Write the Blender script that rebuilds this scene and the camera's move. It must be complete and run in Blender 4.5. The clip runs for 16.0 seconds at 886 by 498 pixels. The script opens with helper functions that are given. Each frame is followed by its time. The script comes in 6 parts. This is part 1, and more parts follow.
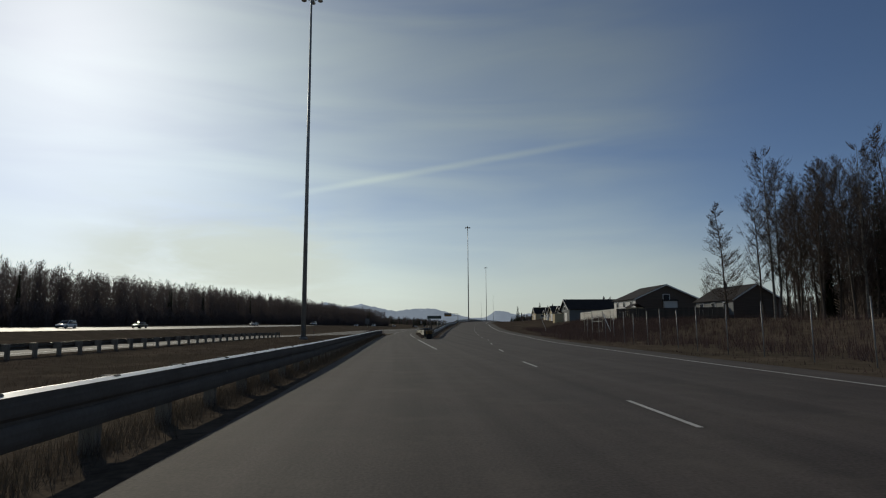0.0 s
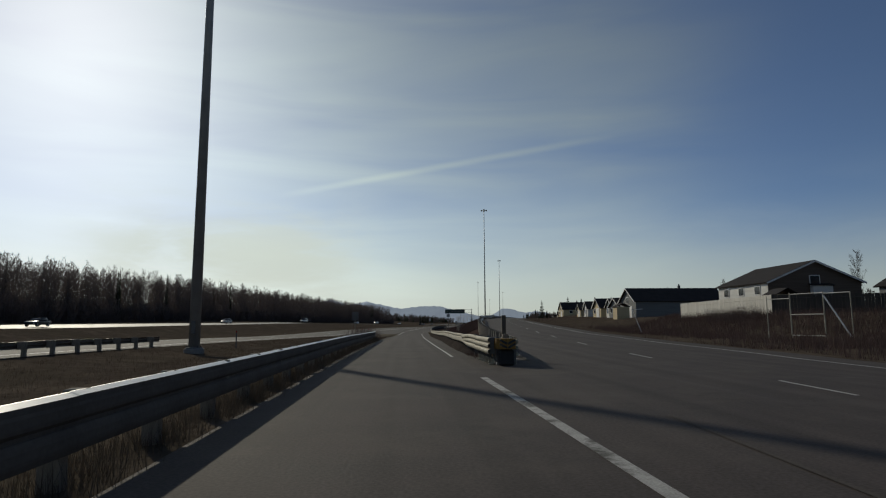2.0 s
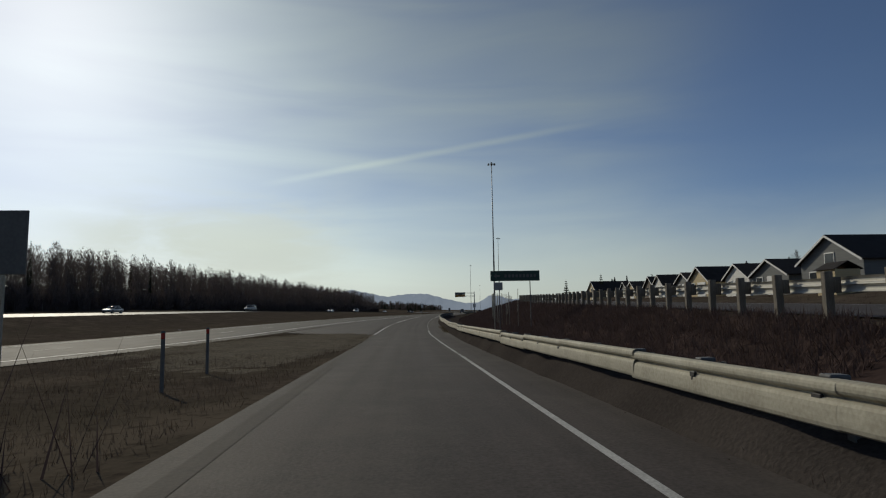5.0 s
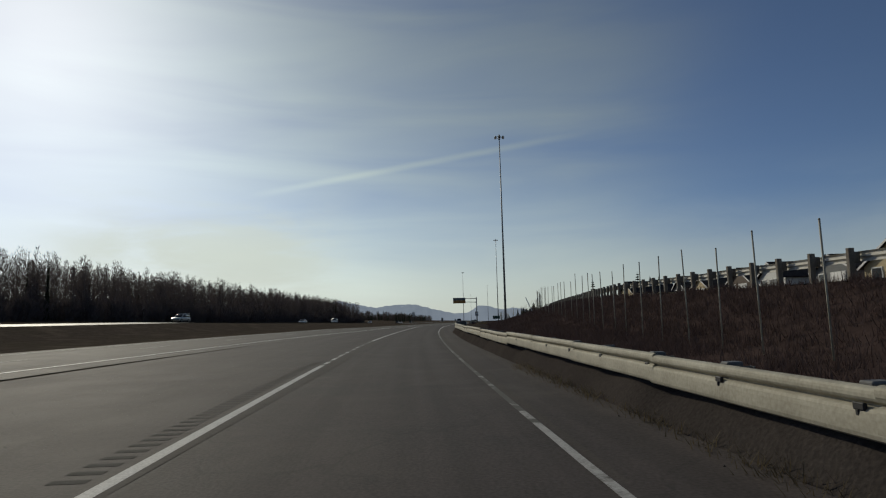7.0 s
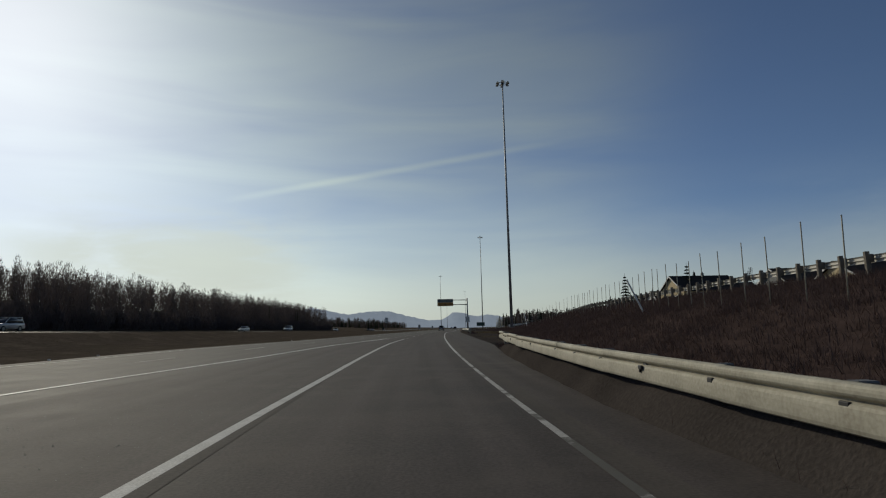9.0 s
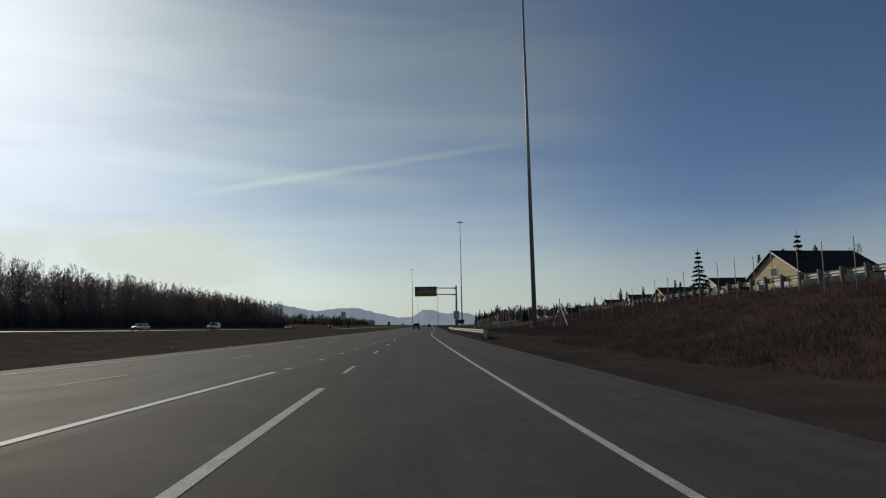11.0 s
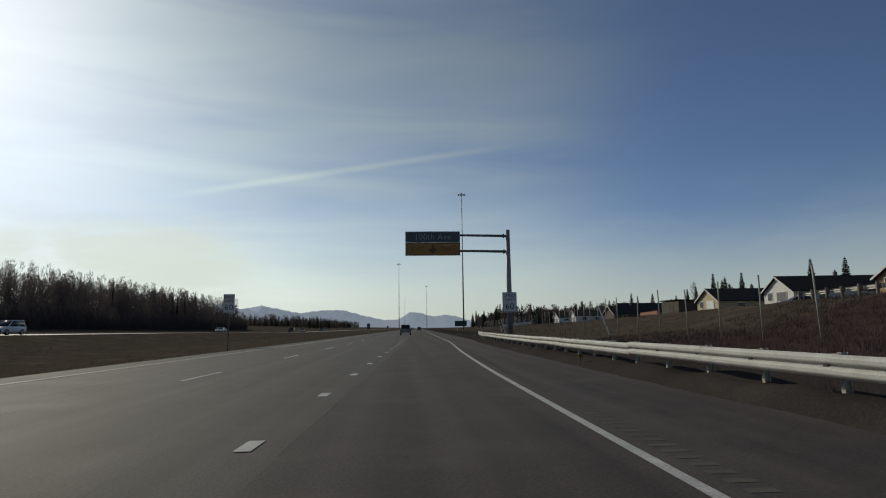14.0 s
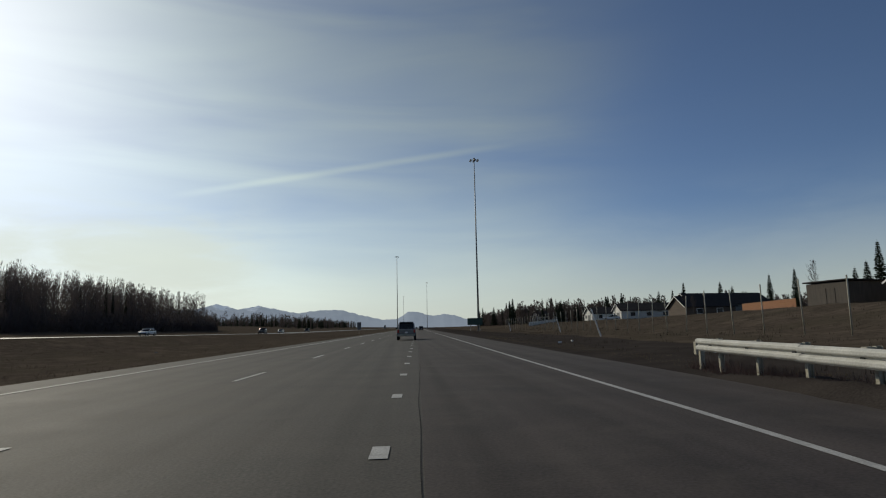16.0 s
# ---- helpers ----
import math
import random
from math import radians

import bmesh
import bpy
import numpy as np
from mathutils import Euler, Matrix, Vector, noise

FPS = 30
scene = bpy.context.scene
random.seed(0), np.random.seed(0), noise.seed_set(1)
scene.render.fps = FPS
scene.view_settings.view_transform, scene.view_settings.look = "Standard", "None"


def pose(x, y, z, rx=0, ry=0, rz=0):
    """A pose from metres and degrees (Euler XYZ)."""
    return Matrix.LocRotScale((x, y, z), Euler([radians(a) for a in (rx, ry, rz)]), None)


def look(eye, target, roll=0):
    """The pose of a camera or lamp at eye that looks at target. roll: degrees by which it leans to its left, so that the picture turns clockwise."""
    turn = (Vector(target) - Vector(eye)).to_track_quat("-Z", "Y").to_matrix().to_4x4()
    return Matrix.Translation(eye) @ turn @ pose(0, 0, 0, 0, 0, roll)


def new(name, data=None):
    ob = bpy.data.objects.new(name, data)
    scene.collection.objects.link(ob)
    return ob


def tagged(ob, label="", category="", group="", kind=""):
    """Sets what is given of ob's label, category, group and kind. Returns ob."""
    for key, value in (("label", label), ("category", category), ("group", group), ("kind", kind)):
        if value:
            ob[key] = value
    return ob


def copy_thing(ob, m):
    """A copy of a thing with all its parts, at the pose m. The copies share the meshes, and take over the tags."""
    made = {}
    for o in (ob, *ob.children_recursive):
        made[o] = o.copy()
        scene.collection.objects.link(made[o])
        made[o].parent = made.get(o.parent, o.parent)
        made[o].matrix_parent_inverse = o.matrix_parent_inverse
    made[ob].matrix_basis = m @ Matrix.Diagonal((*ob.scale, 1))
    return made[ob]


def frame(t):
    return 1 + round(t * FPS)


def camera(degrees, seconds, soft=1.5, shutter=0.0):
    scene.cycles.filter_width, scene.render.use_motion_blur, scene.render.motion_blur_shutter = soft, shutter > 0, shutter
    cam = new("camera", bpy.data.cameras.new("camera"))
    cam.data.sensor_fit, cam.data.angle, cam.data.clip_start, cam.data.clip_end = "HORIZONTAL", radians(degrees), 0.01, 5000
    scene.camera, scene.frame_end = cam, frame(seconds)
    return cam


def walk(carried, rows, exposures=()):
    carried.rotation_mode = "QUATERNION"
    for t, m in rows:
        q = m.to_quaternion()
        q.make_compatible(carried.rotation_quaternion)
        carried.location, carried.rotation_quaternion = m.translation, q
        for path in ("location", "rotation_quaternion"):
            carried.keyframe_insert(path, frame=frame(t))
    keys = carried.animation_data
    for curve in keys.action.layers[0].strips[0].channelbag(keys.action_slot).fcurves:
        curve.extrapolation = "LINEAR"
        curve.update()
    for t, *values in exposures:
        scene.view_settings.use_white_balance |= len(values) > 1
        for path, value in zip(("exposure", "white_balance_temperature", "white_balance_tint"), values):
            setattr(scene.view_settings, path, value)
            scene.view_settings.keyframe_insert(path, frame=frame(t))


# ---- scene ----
# ---------------------------------------------------------------- camera
LENS = 73.0
cam = camera(LENS, 16.0, soft=1.15)

# a level that dips a little where the slip road drops and climbs again
LEVEL_S = (-400, 70, 90, 135, 150, 190, 230, 6000)
LEVEL_Z = (0, 0, -0.1, -0.55, -0.58, -0.3, 0, 0)


def level(s):
    return np.interp(s, LEVEL_S, LEVEL_Z)


EYE = 1.27
# seconds, x, y, yaw, pitch, roll
DRIVE = [
    (0.0, 0.00, -0.00, 0.00, 7.32, -0.30),
    (0.5, -0.75, 10.45, 0.22, 7.16, -0.30),
    (1.0, -1.54, 20.86, 0.38, 7.11, -0.30),
    (1.5, -2.34, 31.24, 0.49, 7.27, -0.28),
    (2.0, -3.16, 41.57, 0.54, 7.11, -0.25),
    (2.5, -3.97, 51.87, 0.54, 7.33, -0.05),
    (3.0, -4.78, 62.13, 0.50, 6.63, 0.00),
    (3.5, -5.56, 72.35, 0.17, 6.79, -0.30),
    (4.0, -6.26, 82.55, -0.20, 6.52, -0.65),
    (4.5, -6.91, 92.78, -0.53, 6.23, -0.78),
    (5.0, -7.50, 103.10, -0.82, 5.93, -0.90),
    (5.5, -8.05, 113.51, -1.08, 5.74, -0.97),
    (6.0, -8.56, 124.02, -1.36, 5.79, -1.03),
    (6.5, -9.02, 134.62, -1.66, 6.18, -1.10),
    (7.0, -9.42, 145.31, -1.99, 6.92, -1.40),
    (7.5, -9.74, 156.10, -2.49, 7.50, -1.55),
    (8.0, -9.96, 166.97, -3.14, 7.54, -1.50),
    (8.5, -10.05, 177.94, -3.84, 7.80, -1.40),
    (9.0, -10.01, 189.00, -4.49, 7.52, -1.40),
    (9.5, -9.84, 200.13, -5.18, 7.33, -1.30),
    (10.0, -9.53, 211.29, -5.93, 7.22, -1.20),
    (10.5, -9.07, 222.50, -6.66, 7.19, -1.15),
    (11.0, -8.47, 233.75, -7.34, 7.22, -1.10),
    (11.5, -7.75, 245.04, -7.89, 7.32, -1.05),
    (12.0, -6.93, 256.37, -8.33, 7.47, -1.15),
    (12.5, -6.06, 267.74, -8.41, 7.47, -1.15),
    (13.0, -5.17, 279.15, -8.52, 7.47, -1.15),
    (13.5, -4.26, 290.62, -8.54, 7.42, -0.95),
    (14.0, -3.33, 302.12, -8.60, 7.47, -0.85),
    (14.5, -2.40, 313.67, -8.60, 7.47, -0.85),
    (15.0, -1.46, 325.27, -8.65, 7.04, -1.10),
    (15.5, -0.51, 336.92, -8.70, 7.41, -1.20),
    (16.0, 0.46, 348.61, -8.76, 7.41, -1.20),
]
run = [0.0]
for a, b in zip(DRIVE, DRIVE[1:]):
    run.append(run[-1] + math.hypot(b[1] - a[1], b[2] - a[2]))
walk(cam, [(t, pose(x, y, EYE + float(level(r)), 90 + p, 0, yaw) @ pose(0, 0, 0, 0, 0, roll))
           for (t, x, y, yaw, p, roll), r in zip(DRIVE, run)],
     exposures=[(0.0, -0.36, 6620, 3.5), (9.0, -0.36, 6620, 3.5), (11.5, -0.27, 6620, 3.5), (16.0, -0.18, 6620, 3.5)])

# ---------------------------------------------------------------- light
SUN_AZ, SUN_EL = -33.5, 26.0        # degrees to the right of +y, above the horizon
sun_dir = Vector((math.sin(radians(SUN_AZ)) * math.cos(radians(SUN_EL)),
                  math.cos(radians(SUN_AZ)) * math.cos(radians(SUN_EL)), math.sin(radians(SUN_EL))))
sun_data = bpy.data.lights.new("sun", "SUN")
sun_data.energy, sun_data.angle, sun_data.color = 2.4, radians(0.9), (1.0, 0.90, 0.76)
sun = new("sun", sun_data)
sun.matrix_world = look(sun_dir * 300, (0, 0, 0))

world = bpy.data.worlds.new("sky")
scene.world = world
world.use_nodes = True
nt = world.node_tree
nt.nodes.clear()


sky = nt.nodes.new("ShaderNodeTexSky")
sky.sky_type, sky.sun_disc = "NISHITA", False
sky.sun_elevation, sky.sun_rotation = radians(SUN_EL), radians(SUN_AZ)
sky.altitude, sky.air_density, sky.dust_density, sky.ozone_density = 50, 0.66, 0.56, 3.2
# thin cirrus, streaked along one direction
coord = nt.nodes.new("ShaderNodeTexCoord")
mapping = nt.nodes.new("ShaderNodeMapping")
mapping.inputs["Rotation"].default_value = (0.0, radians(7), 0.0)
mapping.inputs["Scale"].default_value = (1.0, 1.0, 7.0)
cirrus = nt.nodes.new("ShaderNodeTexNoise")
cirrus.inputs["Scale"].default_value, cirrus.inputs["Detail"].default_value = 1.7, 4.5
cirrus.inputs["Distortion"].default_value = 0.5
veil = nt.nodes.new("ShaderNodeMapRange")
veil.inputs["From Min"].default_value, veil.inputs["From Max"].default_value = 0.12, 0.88
veil.inputs["To Max"].default_value = 0.62
tint = nt.nodes.new("ShaderNodeMix")
tint.data_type, tint.blend_type = "RGBA", "MIX"
grey = nt.nodes.new("ShaderNodeRGBToBW")
lift = nt.nodes.new("ShaderNodeMath")
lift.operation = "MULTIPLY"
lift.inputs[1].default_value = 2.2
# one old contrail: a thin great circle, broken up and fading at both ends
off_plane = nt.nodes.new("ShaderNodeVectorMath")
off_plane.operation = "DOT_PRODUCT"
off_plane.inputs[1].default_value = (0.1685, 0.2559, -0.9519)
away = nt.nodes.new("ShaderNodeMath")
away.operation = "ABSOLUTE"
core = nt.nodes.new("ShaderNodeMapRange")
core.interpolation_type = "SMOOTHSTEP"
core.inputs["From Min"].default_value, core.inputs["From Max"].default_value = 0.0, 0.0085
core.inputs["To Min"].default_value, core.inputs["To Max"].default_value = 1.0, 0.0
along = nt.nodes.new("ShaderNodeVectorMath")
along.operation = "DOT_PRODUCT"
along.inputs[1].default_value = (-0.0027, 0.9655, 0.2604)
ends = nt.nodes.new("ShaderNodeMapRange")
ends.interpolation_type = "SMOOTHSTEP"
ends.inputs["From Min"].default_value, ends.inputs["From Max"].default_value = 0.955, 0.995
ends.inputs["To Max"].default_value = 0.20
trail = nt.nodes.new("ShaderNodeMath")
trail.operation = "MULTIPLY"
cover = nt.nodes.new("ShaderNodeMath")
cover.operation = "ADD"
# the cirrus is thickest ahead and thins out to the right
across_ = nt.nodes.new("ShaderNodeSeparateXYZ")
thick = nt.nodes.new("ShaderNodeValToRGB")
thick.color_ramp.interpolation = "EASE"
for k_, (p_, v_) in enumerate(((0.0, 0.2), (0.22, 0.35), (0.44, 1.0), (0.60, 0.95), (0.76, 0.04))):
    e_ = thick.color_ramp.elements[k_] if k_ < 2 else thick.color_ramp.elements.new(p_)
    e_.position, e_.color = p_, (v_, v_, v_, 1)
spread_ = nt.nodes.new("ShaderNodeMapRange")
spread_.inputs["From Min"].default_value, spread_.inputs["From Max"].default_value = -1.0, 1.0
film_ = nt.nodes.new("ShaderNodeMath")
film_.operation = "MULTIPLY"
# pale haze low over the horizon
height_ = nt.nodes.new("ShaderNodeSeparateXYZ")
haze = nt.nodes.new("ShaderNodeMapRange")
haze.interpolation_type = "SMOOTHSTEP"
haze.inputs["From Min"].default_value, haze.inputs["From Max"].default_value = -0.02, 0.20
haze.inputs["To Min"].default_value, haze.inputs["To Max"].default_value = 0.82, 0.0
haze_light = nt.nodes.new("ShaderNodeMix")
haze_light.data_type = "RGBA"
haze_light.inputs[0].default_value = 0.35
haze_light.inputs[6].default_value = (7.0, 7.5, 6.8, 1)
in_haze = nt.nodes.new("ShaderNodeMix")
in_haze.data_type = "RGBA"
# a few flat banks of thin cloud low over the woods
bank_map = nt.nodes.new("ShaderNodeMapping")
bank_map.inputs["Scale"].default_value = (1.0, 1.0, 3.2)
bank_map.inputs["Location"].default_value = (0.35, 0.0, 0.1)
bank_noise = nt.nodes.new("ShaderNodeTexNoise")
bank_noise.inputs["Scale"].default_value, bank_noise.inputs["Detail"].default_value, bank_noise.inputs["Roughness"].default_value = 3.1, 6.0, 0.6
bank_noise.inputs["Distortion"].default_value = 0.3
bank_cut = nt.nodes.new("ShaderNodeMapRange")
bank_cut.interpolation_type = "SMOOTHSTEP"
bank_cut.inputs["From Min"].default_value, bank_cut.inputs["From Max"].default_value = 0.36, 0.62
bank_low = nt.nodes.new("ShaderNodeMapRange")
bank_low.interpolation_type = "SMOOTHSTEP"
bank_low.inputs["From Min"].default_value, bank_low.inputs["From Max"].default_value = 0.10, 0.26
bank_low.inputs["To Min"].default_value, bank_low.inputs["To Max"].default_value = 0.75, 0.0
bank_share = nt.nodes.new("ShaderNodeMath")
bank_share.operation = "MULTIPLY"
bank_way = nt.nodes.new("ShaderNodeVectorMath")
bank_way.operation = "DOT_PRODUCT"
bank_way.inputs[1].default_value = (-0.338, 0.933, 0.122)
bank_side = nt.nodes.new("ShaderNodeMapRange")
bank_side.interpolation_type = "SMOOTHSTEP"
bank_side.inputs["From Min"].default_value, bank_side.inputs["From Max"].default_value = 0.965, 0.998
bank_side.inputs["To Min"].default_value = 0.1
bank_both = nt.nodes.new("ShaderNodeMath")
bank_both.operation = "MULTIPLY"
in_bank = nt.nodes.new("ShaderNodeMix")
in_bank.data_type = "RGBA"
in_bank.inputs[7].default_value = (9.8, 10.3, 9.3, 1)
blue = nt.nodes.new("ShaderNodeVectorMath")
blue.operation = "MULTIPLY"
blue.inputs[1].default_value = (0.96, 0.95, 1.0)
back = nt.nodes.new("ShaderNodeBackground")
back.inputs["Strength"].default_value = 0.083
out = nt.nodes.new("ShaderNodeOutputWorld")
L = nt.links.new
L(coord.outputs["Generated"], mapping.inputs["Vector"])
L(mapping.outputs["Vector"], cirrus.inputs["Vector"])
L(cirrus.outputs["Fac"], veil.inputs["Value"])
L(sky.outputs["Color"], grey.inputs["Color"])
L(grey.outputs["Val"], lift.inputs[0])
L(coord.outputs["Generated"], off_plane.inputs[0])
L(off_plane.outputs["Value"], away.inputs[0])
L(away.outputs["Value"], core.inputs["Value"])
L(coord.outputs["Generated"], along.inputs[0])
L(along.outputs["Value"], ends.inputs["Value"])
L(core.outputs["Result"], trail.inputs[0])
L(ends.outputs["Result"], trail.inputs[1])
L(trail.outputs["Value"], cover.inputs[0])
L(coord.outputs["Generated"], across_.inputs["Vector"])
L(across_.outputs["X"], spread_.inputs["Value"])
L(spread_.outputs["Result"], thick.inputs["Fac"])
L(veil.outputs["Result"], film_.inputs[0])
L(thick.outputs["Color"], film_.inputs[1])
L(film_.outputs["Value"], cover.inputs[1])
L(coord.outputs["Generated"], height_.inputs["Vector"])
L(height_.outputs["Z"], haze.inputs["Value"])
L(cover.outputs["Value"], tint.inputs[0])
L(sky.outputs["Color"], blue.inputs[0])
L(blue.outputs["Vector"], tint.inputs[6])
cast = nt.nodes.new("ShaderNodeVectorMath")
cast.operation = "MULTIPLY"
cast.inputs[1].default_value = (0.905, 1.02, 0.93)
L(lift.outputs["Value"], cast.inputs[0])
L(cast.outputs["Vector"], tint.inputs[7])
L(coord.outputs["Generated"], bank_map.inputs["Vector"])
L(bank_map.outputs["Vector"], bank_noise.inputs["Vector"])
L(bank_noise.outputs["Fac"], bank_cut.inputs["Value"])
L(height_.outputs["Z"], bank_low.inputs["Value"])
L(bank_cut.outputs["Result"], bank_share.inputs[0])
L(bank_low.outputs["Result"], bank_share.inputs[1])
L(coord.outputs["Generated"], bank_way.inputs[0])
L(bank_way.outputs["Value"], bank_side.inputs["Value"])
L(bank_share.outputs["Value"], bank_both.inputs[0])
L(bank_side.outputs["Result"], bank_both.inputs[1])
L(bank_both.outputs["Value"], in_bank.inputs[0])
L(tint.outputs[2], in_bank.inputs[6])
L(grey.outputs["Val"], haze_light.inputs[7])
L(haze.outputs["Result"], in_haze.inputs[0])
L(in_bank.outputs[2], in_haze.inputs[6])
L(haze_light.outputs[2], in_haze.inputs[7])
L(in_haze.outputs[2], back.inputs["Color"])
L(back.outputs["Background"], out.inputs["Surface"])

# ---------------------------------------------------------------- materials
def material(name, low, high, scale=2.0, fine=30.0, rough=0.8, metal=0.0, bump=0.2, rough_var=0.1, spread=0.35,
             stretch=(1, 1, 1), emit=None, by_object=0.0, uv=False, gloss=0.5):
    """Two colours mixed by a coarse and a fine noise at real-world size, with fine relief."""
    m = bpy.data.materials.new(name)
    m.use_nodes = True
    t = m.node_tree
    bsdf = t.nodes["Principled BSDF"]
    tc = t.nodes.new("ShaderNodeTexCoord")
    mp = t.nodes.new("ShaderNodeMapping")
    mp.inputs["Scale"].default_value = stretch
    t.links.new(tc.outputs["UV" if uv else "Object"], mp.inputs["Vector"])
    n1 = t.nodes.new("ShaderNodeTexNoise")
    n1.inputs["Scale"].default_value, n1.inputs["Detail"].default_value = scale, 5
    n2 = t.nodes.new("ShaderNodeTexNoise")
    n2.inputs["Scale"].default_value, n2.inputs["Detail"].default_value = fine, 4
    for n in (n1, n2):
        t.links.new(mp.outputs["Vector"], n.inputs["Vector"])
    blend = t.nodes.new("ShaderNodeMath")
    blend.operation = "MULTIPLY_ADD"
    blend.inputs[1].default_value = spread
    t.links.new(n2.outputs["Fac"], blend.inputs[0])
    sub = t.nodes.new("ShaderNodeMath")
    sub.operation = "MULTIPLY"
    sub.inputs[1].default_value = 1 - spread
    t.links.new(n1.outputs["Fac"], sub.inputs[0])
    t.links.new(sub.outputs["Value"], blend.inputs[2])
    value = blend.outputs["Value"]
    if by_object:
        info = t.nodes.new("ShaderNodeObjectInfo")
        add = t.nodes.new("ShaderNodeMath")
        add.operation = "MULTIPLY_ADD"
        add.inputs[1].default_value = by_object
        t.links.new(info.outputs["Random"], add.inputs[0])
        t.links.new(value, add.inputs[2])
        value = add.outputs["Value"]
    ramp = t.nodes.new("ShaderNodeValToRGB")
    ramp.color_ramp.elements[0].position, ramp.color_ramp.elements[1].position = 0.3, 0.7
    ramp.color_ramp.elements[0].color, ramp.color_ramp.elements[1].color = (*low, 1), (*high, 1)
    t.links.new(value, ramp.inputs["Fac"])
    t.links.new(ramp.outputs["Color"], bsdf.inputs["Base Color"])
    rr = t.nodes.new("ShaderNodeMapRange")
    rr.inputs["To Min"].default_value, rr.inputs["To Max"].default_value = rough - rough_var, min(1, rough + rough_var)
    t.links.new(n1.outputs["Fac"], rr.inputs["Value"])
    t.links.new(rr.outputs["Result"], bsdf.inputs["Roughness"])
    bsdf.inputs["Metallic"].default_value = metal
    bsdf.inputs["Specular IOR Level"].default_value = gloss
    if bump:
        bp = t.nodes.new("ShaderNodeBump")
        bp.inputs["Strength"].default_value, bp.inputs["Distance"].default_value = bump, 0.02
        t.links.new(n2.outputs["Fac"], bp.inputs["Height"])
        t.links.new(bp.outputs["Normal"], bsdf.inputs["Normal"])
    if emit:
        bsdf.inputs["Emission Color"].default_value = (*emit[:3], 1)
        bsdf.inputs["Emission Strength"].default_value = emit[3]
    return m


def asphalt_material(name, low, high, rough=0.85, gloss=0.10):
    """Asphalt with darker wheel tracks along the lanes, patches, fine cracks and fine stone."""
    m = material(name, low, high, 0.6, 26, rough, bump=0.22, spread=0.6, rough_var=0.08, gloss=gloss)
    t = m.node_tree
    bsdf = t.nodes["Principled BSDF"]
    ramp = next(n for n in t.nodes if n.type == "VALTORGB")
    tc = next(n for n in t.nodes if n.type == "TEX_COORD")
    mp = t.nodes.new("ShaderNodeMapping")
    mp.inputs["Scale"].default_value = (1.7, 0.018, 1)
    t.links.new(tc.outputs["UV"], mp.inputs["Vector"])
    n = t.nodes.new("ShaderNodeTexNoise")
    n.inputs["Scale"].default_value, n.inputs["Detail"].default_value = 1.0, 3
    t.links.new(mp.outputs["Vector"], n.inputs["Vector"])
    mr = t.nodes.new("ShaderNodeMapRange")
    mr.inputs["From Min"].default_value, mr.inputs["From Max"].default_value = 0.3, 0.7
    mr.inputs["To Min"].default_value, mr.inputs["To Max"].default_value = 0.76, 1.20
    t.links.new(n.outputs["Fac"], mr.inputs["Value"])
    mul = t.nodes.new("ShaderNodeVectorMath")
    mul.operation = "SCALE"
    t.links.new(ramp.outputs["Color"], mul.inputs[0])
    t.links.new(mr.outputs["Result"], mul.inputs["Scale"])
    # brown dirt and pale dust blown over the surface in patches
    dn = t.nodes.new("ShaderNodeTexNoise")
    dn.inputs["Scale"].default_value, dn.inputs["Detail"].default_value, dn.inputs["Roughness"].default_value = 0.55, 9, 0.72
    t.links.new(tc.outputs["Object"], dn.inputs["Vector"])
    dm = t.nodes.new("ShaderNodeMapRange")
    dm.inputs["From Min"].default_value, dm.inputs["From Max"].default_value = 0.50, 0.72
    dm.inputs["To Max"].default_value = 0.7
    t.links.new(dn.outputs["Fac"], dm.inputs["Value"])
    mix = t.nodes.new("ShaderNodeMix")
    mix.data_type = "RGBA"
    mix.inputs[7].default_value = (0.100, 0.086, 0.072, 1)
    t.links.new(dm.outputs["Result"], mix.inputs[0])
    t.links.new(mul.outputs["Vector"], mix.inputs[6])
    # fine branching cracks, only here and there
    warp = t.nodes.new("ShaderNodeTexNoise")
    warp.inputs["Scale"].default_value, warp.inputs["Detail"].default_value = 0.9, 4
    t.links.new(tc.outputs["Object"], warp.inputs["Vector"])
    bend = t.nodes.new("ShaderNodeVectorMath")
    bend.operation = "MULTIPLY_ADD"
    bend.inputs[1].default_value = (1.6, 1.6, 0.0)
    t.links.new(warp.outputs["Color"], bend.inputs[0])
    t.links.new(tc.outputs["Object"], bend.inputs[2])
    cells = t.nodes.new("ShaderNodeTexVoronoi")
    cells.feature = "DISTANCE_TO_EDGE"
    cells.inputs["Scale"].default_value = 0.33
    t.links.new(bend.outputs["Vector"], cells.inputs["Vector"])
    thin = t.nodes.new("ShaderNodeMapRange")
    thin.inputs["From Min"].default_value, thin.inputs["From Max"].default_value = 0.004, 0.012
    thin.inputs["To Min"].default_value, thin.inputs["To Max"].default_value = 1.0, 0.0
    t.links.new(cells.outputs["Distance"], thin.inputs["Value"])
    where = t.nodes.new("ShaderNodeTexNoise")
    where.inputs["Scale"].default_value, where.inputs["Detail"].default_value = 0.09, 3
    t.links.new(tc.outputs["Object"], where.inputs["Vector"])
    some = t.nodes.new("ShaderNodeMapRange")
    some.inputs["From Min"].default_value, some.inputs["From Max"].default_value = 0.46, 0.6
    some.inputs["To Max"].default_value = 0.22
    t.links.new(where.outputs["Fac"], some.inputs["Value"])
    both = t.nodes.new("ShaderNodeMath")
    both.operation = "MULTIPLY"
    t.links.new(thin.outputs["Result"], both.inputs[0])
